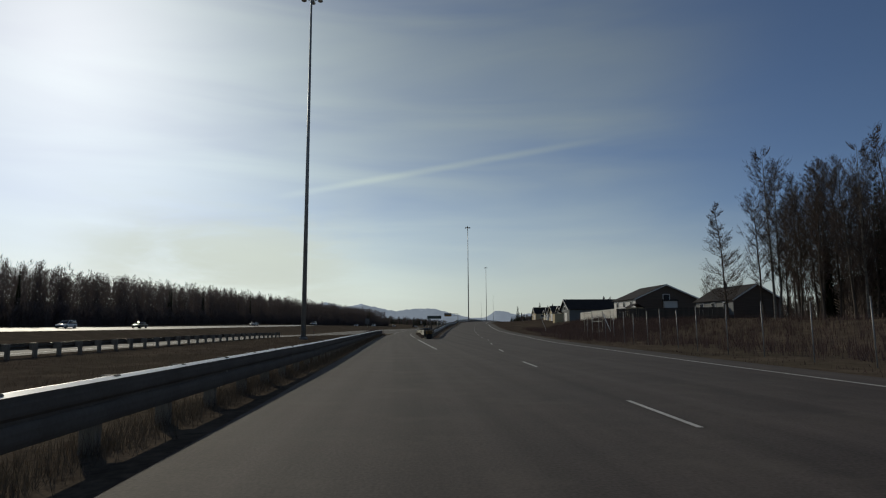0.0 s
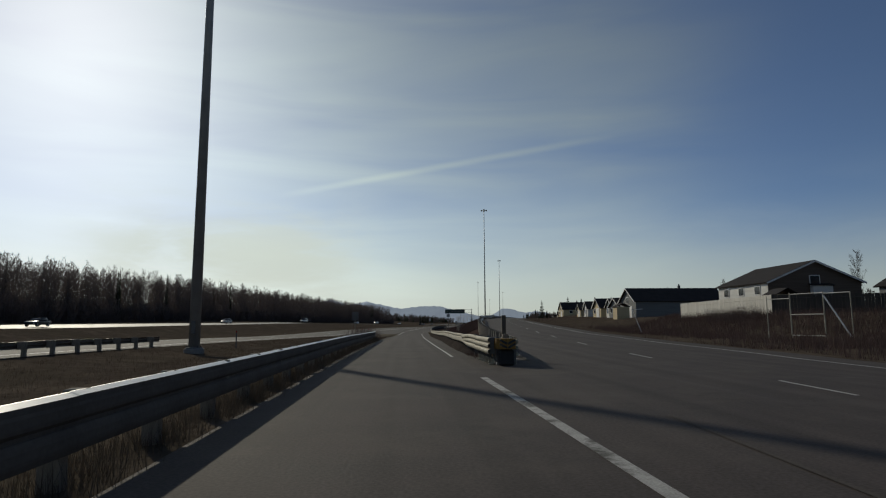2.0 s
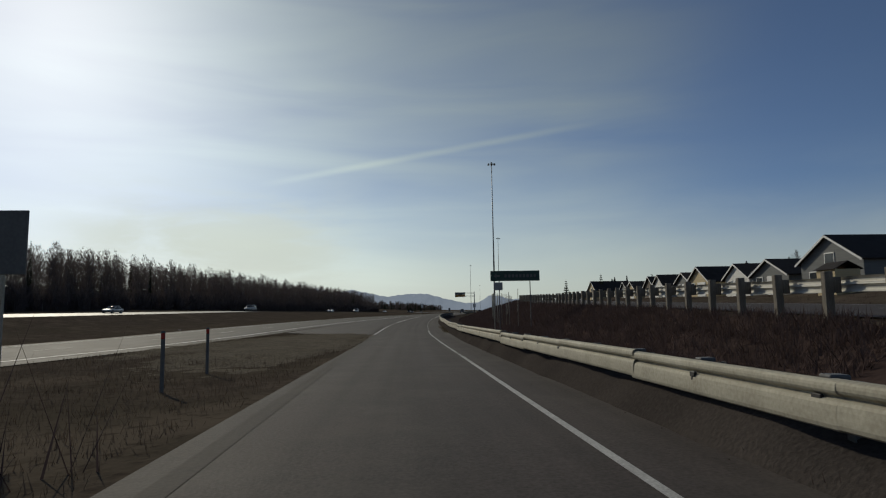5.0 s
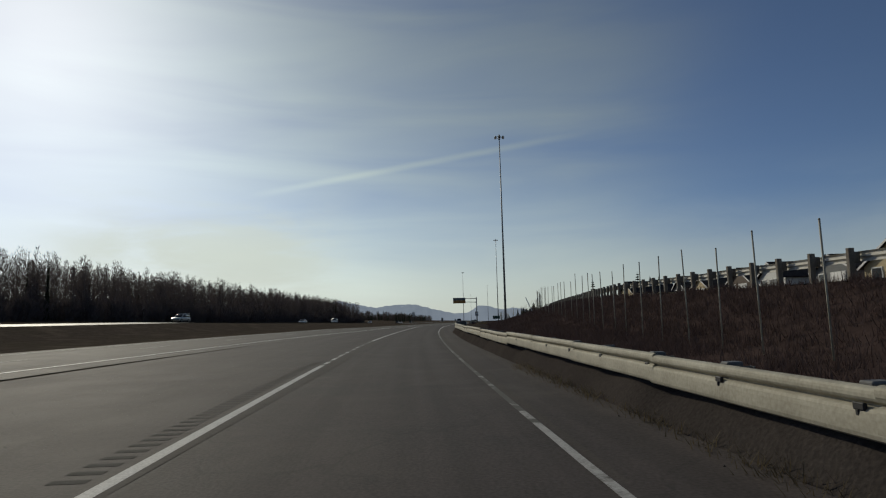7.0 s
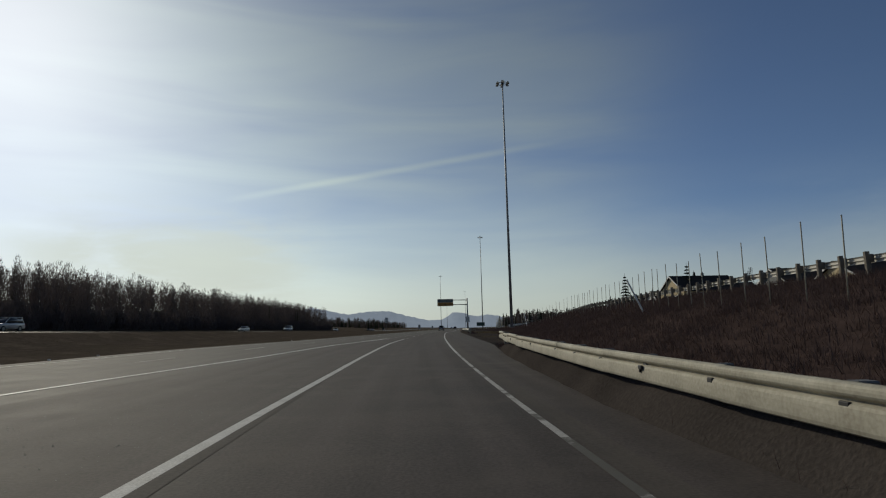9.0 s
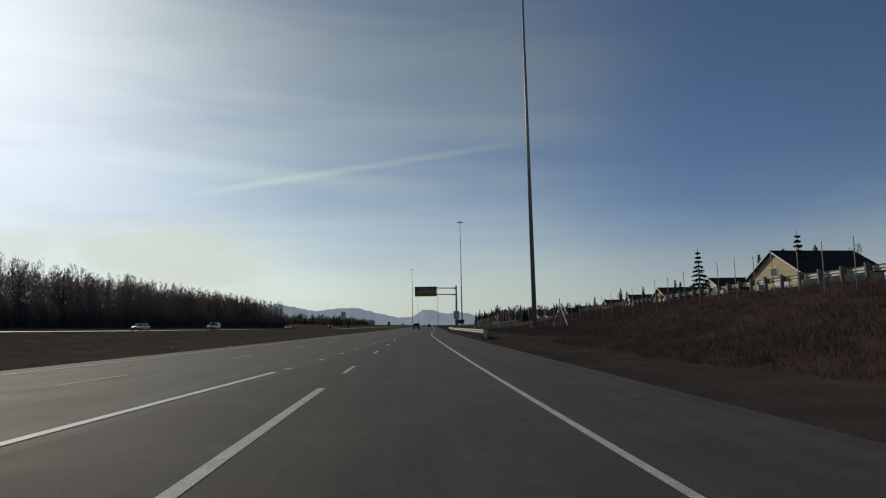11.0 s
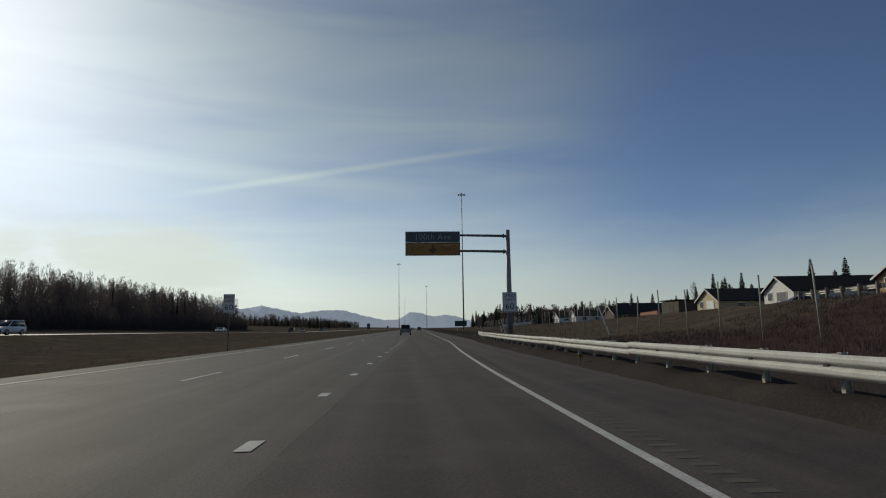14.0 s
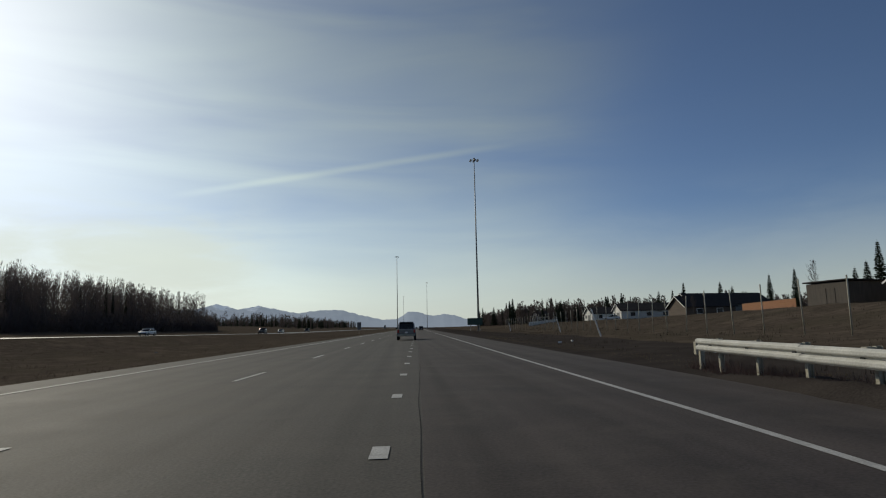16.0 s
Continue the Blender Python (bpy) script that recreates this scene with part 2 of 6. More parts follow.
    t.links.new(some.outputs["Result"], both.inputs[1])
    crack = t.nodes.new("ShaderNodeMix")
    crack.data_type = "RGBA"
    crack.inputs[7].default_value = (0.018, 0.017, 0.015, 1)
    t.links.new(both.outputs["Value"], crack.inputs[0])
    t.links.new(mix.outputs[2], crack.inputs[6])
    t.links.new(crack.outputs[2], bsdf.inputs["Base Color"])
    return m


ASPHALT = asphalt_material("asphalt", (0.039, 0.032, 0.0295), (0.095, 0.079, 0.071), 0.82, 0.16)
ASPHALT_OLD = asphalt_material("worn_asphalt", (0.044, 0.0395, 0.035), (0.112, 0.100, 0.086), 0.80, 0.18)
# paler and glossier: the low sun's glare on the far lanes is coloured in
ASPHALT_FAR = asphalt_material("sun_glare_asphalt", (0.10, 0.095, 0.082), (0.17, 0.16, 0.14), 0.6, 0.4)
ASPHALT_PALE = asphalt_material("dusty_asphalt", (0.060, 0.052, 0.045), (0.108, 0.094, 0.082))
SEAL = material("crack_sealant", (0.012, 0.012, 0.012), (0.025, 0.024, 0.023), 2, 40, 0.9, gloss=0.1)
GROOVE = material("worn_groove", (0.085, 0.080, 0.068), (0.14, 0.132, 0.115), 2, 40, 0.95, gloss=0.05)
PAINT = material("road_paint", (0.26, 0.25, 0.23), (0.62, 0.61, 0.58), 3.0, 45, 0.75, bump=0.1, spread=0.6)


def ground_material():
    """Dry trampled grass over soil: brown with broad olive patches, tufts and bare spots."""
    m = material("dry_grass_ground", (0.050, 0.040, 0.032), (0.138, 0.111, 0.086), 1.3, 9.0, 0.95, bump=1.0, spread=0.5, gloss=0.0)
    t = m.node_tree
    bsdf = t.nodes["Principled BSDF"]
    tc = next(n for n in t.nodes if n.type == "TEX_COORD")
    src = bsdf.inputs["Base Color"].links[0].from_socket
    for scale_, lo, hi, tone, share in ((0.11, 0.45, 0.62, (0.085, 0.072, 0.052, 1), 0.6), (0.31, 0.52, 0.66, (0.160, 0.128, 0.096, 1), 0.5), (4.5, 0.56, 0.66, (0.036, 0.028, 0.023, 1), 0.6)):
        n = t.nodes.new("ShaderNodeTexNoise")
        n.inputs["Scale"].default_value, n.inputs["Detail"].default_value = scale_, 6
        t.links.new(tc.outputs["Object"], n.inputs["Vector"])
        r = t.nodes.new("ShaderNodeMapRange")
        r.inputs["From Min"].default_value, r.inputs["From Max"].default_value, r.inputs["To Max"].default_value = lo, hi, share
        t.links.new(n.outputs["Fac"], r.inputs["Value"])
        mix = t.nodes.new("ShaderNodeMix")
        mix.data_type = "RGBA"
        mix.inputs[7].default_value = tone
        t.links.new(r.outputs["Result"], mix.inputs[0])
        t.links.new(src, mix.inputs[6])
        src = mix.outputs[2]
    t.links.new(src, bsdf.inputs["Base Color"])
    return m
PAINT_BRIGHT = material("fresh_road_paint", (0.48, 0.47, 0.45), (0.80, 0.79, 0.76), 3.0, 45, 0.7, bump=0.1, spread=0.6)


def worn_paint(name, low):
    """Road paint rubbed through to the asphalt in ragged patches."""
    m = material(name, (0.22, 0.21, 0.19), (0.52, 0.51, 0.48), 3.0, 45, 0.8, bump=0.1, spread=0.6)
    t = m.node_tree
    bsdf = t.nodes["Principled BSDF"]
    tc = next(n for n in t.nodes if n.type == "TEX_COORD")
    src = bsdf.inputs["Base Color"].links[0].from_socket
    n = t.nodes.new("ShaderNodeTexNoise")
    n.inputs["Scale"].default_value, n.inputs["Detail"].default_value, n.inputs["Roughness"].default_value = 0.9, 7, 0.7
    t.links.new(tc.outputs["Object"], n.inputs["Vector"])
    r = t.nodes.new("ShaderNodeMapRange")
    r.inputs["From Min"].default_value, r.inputs["From Max"].default_value = low, low + 0.10
    t.links.new(n.outputs["Fac"], r.inputs["Value"])
    mix = t.nodes.new("ShaderNodeMix")
    mix.data_type = "RGBA"
    mix.inputs[7].default_value = (0.075, 0.070, 0.058, 1)
    t.links.new(r.outputs["Result"], mix.inputs[0])
    t.links.new(src, mix.inputs[6])
    t.links.new(mix.outputs[2], bsdf.inputs["Base Color"])
    return m


PAINT_WORN = worn_paint("worn_road_paint", 0.50)
PAINT_FAINT = worn_paint("faint_road_paint", 0.36)
GROUND = ground_material()
GRAVEL = material("gravel_verge", (0.034, 0.0295, 0.027), (0.078, 0.067, 0.060), 0.5, 22, 0.95, bump=0.8, spread=0.5, gloss=0.0)
GRASS = material("dead_grass", (0.080, 0.061, 0.047), (0.185, 0.142, 0.105), 0.5, 8, 0.9, bump=0, gloss=0.0)
STRAW = material("pale_straw", (0.10, 0.080, 0.052), (0.22, 0.18, 0.12), 0.5, 8, 0.9, bump=0, gloss=0.0)
PALE_DIRT = material("pale_dusty_dirt", (0.090, 0.077, 0.059), (0.225, 0.194, 0.148), 0.9, 11, 0.95, bump=0.8, spread=0.65, gloss=0.0)
GRIT = material("pale_grit", (0.16, 0.15, 0.13), (0.30, 0.29, 0.26), 3, 30, 0.9, bump=0.2)
SOIL = material("brown_bank_soil", (0.046, 0.032, 0.028), (0.092, 0.064, 0.056), 0.7, 7, 0.95, bump=0.8, spread=0.5, gloss=0.0)
BRUSH = material("bare_brush", (0.086, 0.061, 0.056), (0.132, 0.094, 0.086), 0.4, 6, 0.9, bump=0, gloss=0.0)
WEED = material("dry_roadside_weeds", (0.066, 0.055, 0.044), (0.118, 0.099, 0.078), 0.4, 6, 0.9, bump=0, gloss=0.0)
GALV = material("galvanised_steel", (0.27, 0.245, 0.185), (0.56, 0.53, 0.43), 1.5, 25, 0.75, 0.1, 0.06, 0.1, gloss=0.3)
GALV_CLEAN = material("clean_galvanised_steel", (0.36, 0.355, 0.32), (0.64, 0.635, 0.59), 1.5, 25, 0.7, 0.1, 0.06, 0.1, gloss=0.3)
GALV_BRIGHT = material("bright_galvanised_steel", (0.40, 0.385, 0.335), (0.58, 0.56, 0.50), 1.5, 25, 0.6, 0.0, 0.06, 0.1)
# galvanised rail seen from its shaded side; the shade is in the darker colour
RAIL_DARK = material("shaded_rail_steel", (0.110, 0.092, 0.074), (0.170, 0.144, 0.120), 1.2, 20, 0.85, 0.0, 0.06, 0.1, gloss=0.06)
# near-white steel for the rail's top lip, a painted sun highlight
RAIL_LIP = material("sunlit_lip_steel", (0.70, 0.68, 0.65), (0.84, 0.82, 0.79), 2.2, 20, 0.42, 0.45, 0.03, 0.08)
MAST = material("brushed_mast_steel", (0.20, 0.20, 0.20), (0.31, 0.31, 0.305), 1.2, 20, 0.5, 0.2, 0.05, 0.1)
STEEL_DARK = material("weathered_steel", (0.10, 0.10, 0.10), (0.19, 0.19, 0.185), 1.2, 20, 0.7, 0.2, 0.06, 0.1, gloss=0.3)
WOOD_POST = material("treated_timber", (0.12, 0.102, 0.080), (0.27, 0.235, 0.19), 3, 24, 0.9, bump=0.4, stretch=(4, 4, 0.5))
CONCRETE = material("concrete", (0.15, 0.145, 0.135), (0.27, 0.26, 0.245), 1.5, 24, 0.9, bump=0.3)
BARK = material("tree_bark", (0.055, 0.044, 0.037), (0.15, 0.125, 0.105), 2.5, 18, 0.95, bump=0.5, gloss=0.1, stretch=(1, 1, 0.3))
BIRCH = material("birch_bark", (0.10, 0.088, 0.075), (0.34, 0.31, 0.27), 1.5, 9, 0.9, bump=0.4, gloss=0.1, stretch=(1, 1, 2.5))
TWIG = material("bare_twigs", (0.098, 0.081, 0.079), (0.134, 0.113, 0.108), 0.6, 7, 0.95, bump=0, gloss=0.1)
TWIG_DARK = material("dark_bare_twigs", (0.075, 0.060, 0.054), (0.14, 0.114, 0.104), 0.6, 7, 0.95, bump=0, gloss=0.1)
NEEDLE = material("spruce_needles", (0.020, 0.028, 0.018), (0.050, 0.060, 0.036), 0.8, 9, 0.9, bump=0, gloss=0.1)
ROOF = material("roof_shingles", (0.016, 0.014, 0.014), (0.044, 0.039, 0.038), 1.2, 14, 0.9, bump=0.5, by_object=0.15, gloss=0.12)
SIDING_WHITE = material("pale_siding", (0.55, 0.54, 0.50), (0.72, 0.71, 0.67), 0.8, 12, 0.8, stretch=(0.3, 0.3, 5))
SIDING_GREY = material("grey_siding", (0.115, 0.12, 0.12), (0.185, 0.19, 0.185), 0.8, 12, 0.8, stretch=(0.3, 0.3, 5))
SIDING_TAN = material("tan_siding", (0.42, 0.33, 0.19), (0.58, 0.47, 0.28), 0.8, 12, 0.8, stretch=(0.3, 0.3, 5))
SIDING_BROWN = material("brown_siding", (0.075, 0.055, 0.040), (0.14, 0.105, 0.08), 0.8, 12, 0.85, stretch=(0.3, 0.3, 5))
SIDING_RUST = material("orange_tan_siding", (0.30, 0.19, 0.085), (0.42, 0.28, 0.14), 0.8, 12, 0.85, stretch=(0.3, 0.3, 5))
TRIM = material("white_trim", (0.62, 0.61, 0.58), (0.78, 0.77, 0.74), 1, 20, 0.6)
FENCE_WOOD = material("pale_board_fence", (0.50, 0.475, 0.41), (0.72, 0.69, 0.61), 1.5, 16, 0.85, stretch=(3, 3, 0.4), by_object=0.2)
FENCE_DARK = material("dark_board_fence", (0.050, 0.042, 0.034), (0.10, 0.085, 0.07), 1.5, 16, 0.9, stretch=(3, 3, 0.4), by_object=0.2)
FENCE_RED = material("orange_stained_boards", (0.20, 0.085, 0.035), (0.32, 0.15, 0.07), 1.5, 16, 0.85, stretch=(3, 3, 0.4))
SIGN_GREEN = material("green_sign_sheeting", (0.008, 0.035, 0.028), (0.014, 0.055, 0.042), 1.0, 20, 0.5, bump=0)
SIGN_FADED = material("faded_green_sheeting", (0.040, 0.056, 0.066), (0.058, 0.076, 0.088), 1.0, 20, 0.5, bump=0)
SIGN_GREY = material("grey_sign_lettering", (0.26, 0.26, 0.26), (0.36, 0.36, 0.355), 1.0, 20, 0.6, bump=0)
SIGN_YELLOW = material("yellow_sign_sheeting", (0.27, 0.125, 0.022), (0.36, 0.17, 0.032), 1.0, 20, 0.5, bump=0)
SIGN_WHITE = material("white_sign_sheeting", (0.60, 0.60, 0.58), (0.75, 0.75, 0.73), 1.0, 20, 0.5, bump=0)
BLACK = material("black_paint", (0.012, 0.012, 0.013), (0.028, 0.028, 0.029), 2, 20, 0.6, bump=0)
BROWN_PAINT = material("faded_black_lettering", (0.10, 0.055, 0.02), (0.15, 0.085, 0.03), 2, 20, 0.7, bump=0)
CUSHION = material("yellow_plastic", (0.17, 0.090, 0.012), (0.30, 0.16, 0.02), 1.5, 15, 0.6)
RUBBER = material("tyre_rubber", (0.012, 0.012, 0.012), (0.030, 0.030, 0.030), 4, 40, 0.85)
CAR_DARK = material("dark_car_paint", (0.020, 0.022, 0.026), (0.035, 0.038, 0.044), 1, 10, 0.3, 0.3, 0, 0.05)
CAR_GREY = material("grey_car_paint", (0.13, 0.13, 0.135), (0.19, 0.19, 0.195), 1, 10, 0.35, 0.3, 0, 0.05)
CAR_SILVER = material("silver_car_paint", (0.40, 0.41, 0.42), (0.50, 0.51, 0.52), 1, 10, 0.3, 0.5, 0, 0.05)
CAR_WHITE = material("white_car_paint", (0.68, 0.68, 0.67), (0.78, 0.78, 0.77), 1, 10, 0.3, 0.0, 0, 0.05)
CAR_GLASS = material("tinted_car_glass", (0.010, 0.012, 0.014), (0.016, 0.018, 0.020), 1, 10, 0.08, 0.0, 0, 0.02)
LAMP_RED = material("red_lamp_lens", (0.30, 0.010, 0.010), (0.42, 0.02, 0.015), 2, 20, 0.25, bump=0)
LAMP_GLASS = material("lamp_glass", (0.55, 0.55, 0.52), (0.68, 0.68, 0.65), 2, 20, 0.2, bump=0)
WINDOW = material("house_glass", (0.020, 0.024, 0.028), (0.045, 0.05, 0.055), 1, 6, 0.1, bump=0, rough_var=0.03)


def let_light_through(m, share):
    """Thin stems and blades: part of the light falls through them."""
    t = m.node_tree
    bsdf = t.nodes["Principled BSDF"]
    end = next(n for n in t.nodes if n.type == "OUTPUT_MATERIAL")
    tr = t.nodes.new("ShaderNodeBsdfTranslucent")
    src = bsdf.inputs["Base Color"].links[0].from_socket
    t.links.new(src, tr.inputs["Color"])
    mix = t.nodes.new("ShaderNodeMixShader")
    mix.inputs["Fac"].default_value = share
    t.links.new(bsdf.outputs["BSDF"], mix.inputs[1])
    t.links.new(tr.outputs["BSDF"], mix.inputs[2])
    t.links.new(mix.outputs["Shader"], end.inputs["Surface"])


for m_, share_ in ((TWIG, 0.35), (TWIG_DARK, 0.3), (GRASS, 0.2), (STRAW, 0.3), (BRUSH, 0.2), (WEED, 0.15), (NEEDLE, 0.3)):
    let_light_through(m_, share_)


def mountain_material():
    # distance haze is put in as bluish colour plus a faint glow
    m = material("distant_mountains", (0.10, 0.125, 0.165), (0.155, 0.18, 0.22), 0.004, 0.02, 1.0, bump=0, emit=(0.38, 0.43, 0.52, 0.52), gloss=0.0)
    t = m.node_tree
    bsdf = t.nodes["Principled BSDF"]
    tc = next(n for n in t.nodes if n.type == "TEX_COORD")
    sep = t.nodes.new("ShaderNodeSeparateXYZ")
    t.links.new(tc.outputs["Object"], sep.inputs["Vector"])
    up = t.nodes.new("ShaderNodeMapRange")
    up.inputs["From Min"].default_value, up.inputs["From Max"].default_value = 90.0, 190.0
    up.inputs["To Min"].default_value, up.inputs["To Max"].default_value = -0.25, 0.22
    t.links.new(sep.outputs["Z"], up.inputs["Value"])
    n = t.nodes.new("ShaderNodeTexNoise")
    n.inputs["Scale"].default_value, n.inputs["Detail"].default_value = 0.012, 6
    t.links.new(tc.outputs["Object"], n.inputs["Vector"])
    add = t.nodes.new("ShaderNodeMath")
    t.links.new(up.outputs["Result"], add.inputs[0])
    t.links.new(n.outputs["Fac"], add.inputs[1])
    cut = t.nodes.new("ShaderNodeMapRange")
    cut.inputs["From Min"].default_value, cut.inputs["From Max"].default_value = 0.52, 0.68
    cut.inputs["To Max"].default_value = 0.7
    t.links.new(add.outputs["Value"], cut.inputs["Value"])
    src = bsdf.inputs["Base Color"].links[0].from_socket
    mix = t.nodes.new("ShaderNodeMix")
    mix.data_type = "RGBA"
    mix.inputs[7].default_value = (0.75, 0.78, 0.82, 1)
    t.links.new(cut.outputs["Result"], mix.inputs[0])
    t.links.new(src, mix.inputs[6])
    t.links.new(mix.outputs[2], bsdf.inputs["Base Color"])
    return m


HILL = mountain_material()

# ---------------------------------------------------------------- the line of the road
# s: metres along the way driven, d: metres to its right
HEAD_S = (-400, 0, 20, 40, 60, 80, 120, 140, 160, 180, 200, 220, 240, 260, 300, 349, 6000)
HEAD_A = (3.9, 4.0, 4.37, 4.53, 4.5, 3.87, 2.74, 2.17, 1.27, 0.0, -1.2, -2.52, -3.67, -4.37, -4.59, -4.77, -4.77)
S_STEP = np.arange(-400.0, 6000.0, 1.0)
turn_all = np.radians(np.interp(S_STEP, HEAD_S, HEAD_A))
X_ALL = np.cumsum(-np.sin(turn_all))
Y_ALL = np.cumsum(np.cos(turn_all))
X_ALL -= X_ALL[400]
Y_ALL -= Y_ALL[400]


def heading(s):
    return float(np.interp(s, HEAD_S, HEAD_A))


def spot(s, d):
    a = radians(heading(s))
    return (float(np.interp(s, S_STEP, X_ALL)) + d * math.cos(a), float(np.interp(s, S_STEP, Y_ALL)) + d * math.sin(a))


def table(*pairs):
    xs, ys = [p[0] for p in pairs], [p[1] for p in pairs]
    return lambda s: float(np.interp(s, xs, ys))


# lines painted on the road, and edges
main_right = table((-400, -46), (0, -21), (60, -17.5), (100, -15), (165, -11.8), (190, -10), (205, -8.3), (216, -6.8), (237, -5.1),
                   (256, -3.6), (300, -2.05), (345, -0.6), (376, 0.2), (6000, 135))
ramp_right = table((-400, 2.1), (34, 2.1), (57, 1.95), (90, 1.88), (122, 1.84), (137, 1.70), (146, 1.52), (165, 1.58), (187, 1.62), (198, 1.66), (236, 2.0), (250, 2.05), (290, 2.15), (308, 2.28), (320, 2.52), (325, 2.68),
                   (335, 3.05), (345, 3.55), (357, 4.1), (374, 4.45), (414, 5.4), (6000, 140.2))
ramp_left = table((90, -1.6), (130, -2.15), (148, -2.5), (178, -2.58), (192, -2.38), (205, -2.15), (254, -1.8), (290, -1.5), (300, -1.5))
pave_left = table((-400, -2.3), (60, -2.3), (100, -2.3), (130, -2.35), (146.5, -2.5), (149, -4.6), (151.5, -8.2), (153, -10.3), (156, -10.3), (168, -9.6), (190, -8.4), (205, -7.0), (216, -5.9), (237, -4.6),
                  (256, -3.15), (300, -1.6), (345, -0.15), (376, 0.65), (6000, 135.45))
pave_right = table((-400, 2.1), (57, 2.15), (64, 2.6), (95, 2.98), (125, 3.0), (157, 3.04), (176, 2.92), (200, 2.98), (213, 3.6), (224, 4.45), (250, 4.9), (281, 5.2),
                   (315, 5.5), (340, 6.0), (365, 7.0), (414, 8.2), (6000, 143))
side_left = table((-400, 2.1), (57, 2.15), (61, 4.2), (75, 5.3), (95, 7.3), (125, 10.2), (155, 13.4), (187, 14.9), (217, 19.4), (273, 23.4),
                  (330, 30.4), (450, 45), (6000, 600))
side_right = table((-400, 9.5), (0, 10.8), (20, 11.7), (45, 13.2), (66, 15.8), (95, 17.4), (125, 20), (155, 23), (187, 24.6), (217, 29),
                   (273, 33), (330, 40), (450, 55), (6000, 612))
side_level = table((-400, 0), (61, 0), (75, 0.12), (95, 0.4), (125, 1.0), (155, 1.5), (187, 2.15), (217, 2.75), (273, 3.0), (330, 3.0), (450, 2.1), (6000, 1))
home_level = table((-400, 1.0), (0, 1.2), (60, 1.8), (110, 2.2), (165, 2.3), (190, 2.5), (220, 3.1), (265, 3.5), (300, 4.8), (360, 4.6), (390, 4.2), (480, 3.4), (900, 2), (6000, 1))
far_level = table((-400, 0.4), (0, 0.8), (150, 1.1), (260, 1.8), (330, 1.3), (430, 0.95), (560, 0.15), (6000, 0))
far_tilt = table((-400, 0.05), (150, 0.05), (300, 0.022), (420, 0.014), (6000, 0.01))


field_low = table((-400, 0), (60, 0.05), (115, 0.05), (150, 1.0), (190, 2.1), (220, 2.75), (280, 3.2), (310, 4.0), (360, 3.9), (420, 3.4), (480, 2.5), (6000, 1))
bank_rise = table((-400, 0.17), (140, 0.17), (165, 0.20), (182, 0.27), (195, 0.38), (207, 0.54), (230, 0.5), (260, 0.3), (300, 0.28), (6000, 0.28))


def main_left(s):
    return main_right(s) - 8.7


def far_mid(s):
    return main_left(s) - 41.0


def section(s):
    """The ground across the way at s: (d, z) from far left to far right."""
    z, zs, zh, zf = float(level(s)), side_level(s), home_level(s), far_level(s)
    ml, mr, fm = main_left(s), main_right(s), far_mid(s)
    pl, pr, sl, sr = pave_left(s), pave_right(s), side_left(s), side_right(s)
    lift_r = float(np.interp(s, (270, 300, 420, 500), (0, 0.3, 0.3, 0.0)))
    gap, gore = sl - pr, max(pl - (mr + 1.6), 0.02)
    out_ = [(-2600, zf - 1), (-600, zf + 9), (fm - 75, zf + 4.5), (fm - 24, zf + 0.8), (fm - 6, zf + far_tilt(s) * 6 + 0.02), (fm + 6, zf - far_tilt(s) * 6 + 0.02), (fm + 13, (zf + z) / 2 - 0.7),
            ((fm + ml) / 2 + 6, z - 0.7), (ml - 4.5, z - 0.3), (ml - 1.6, z), (mr + 1.6, z),
            (mr + 1.6 + gore * 0.35, z - min(0.35, gore * 0.06) * min(1, max(0, (126 - s) / 40))), (mr + 1.6 + gore * 0.8, z - min(0.12, gore * 0.03)), (pl, z), (pr, z),
            (pr + gap * 0.25, z + (zs - z) * 0.02 - min(0.1, gap * 0.02) + lift_r), (pr + gap * 0.55, z + (zs - z) * bank_rise(s)), (sl - gap * 0.12 - 0.02, zs - 0.02),
            (sl, zs), (sr, zs), (sr + 2.5, zs * 0.6 + field_low(s) * 0.4 - 0.1), (sr + 10, field_low(s)), (sr + 18, zh), (sr + 70, zh + 0.5),
            (sr + 500, 2.0), (2600 + sr, 0.0)]
    return out_


def ground_at(s, d):
    sec = section(s)
    return float(np.interp(d, [p[0] for p in sec], [p[1] for p in sec]))


def place(s, d, lift_=0.0, swing=0.0):
    """The pose of a thing that stands at (s, d): its y axis along the road, its x axis to the right."""
    x, y = spot(s, d)
    return pose(x, y, ground_at(s, d) + lift_, 0, 0, heading(s) + swing)


# ---------------------------------------------------------------- mesh helpers
WORLD_OF = {}


def mesh_of(name, verts, faces, mats, smooth=False, idx=None, uvs=None):
    me = bpy.data.meshes.new(name)
    me.from_pydata(verts, [], faces)
    for m in mats:
        me.materials.append(m)
    if idx is not None:
        me.polygons.foreach_set("material_index", idx)
    if smooth:
        me.polygons.foreach_set("use_smooth", [True] * len(me.polygons))
    if uvs is not None:
        layer = me.uv_layers.new(name="UVMap")
        loops = np.empty(len(me.loops), dtype=np.int32)
        me.loops.foreach_get("vertex_index", loops)
        layer.data.foreach_set("uv", np.asarray(uvs, dtype=np.float32)[loops].ravel())
    me.update()
    return me


def bm_mesh(name, bm, mat, smooth=False):
    bmesh.ops.recalc_face_normals(bm, faces=bm.faces)
    me = bpy.data.meshes.new(name)
    bm.to_mesh(me)
    bm.free()
    me.materials.append(mat)
    if smooth:
        me.polygons.foreach_set("use_smooth", [True] * len(me.polygons))
    return me


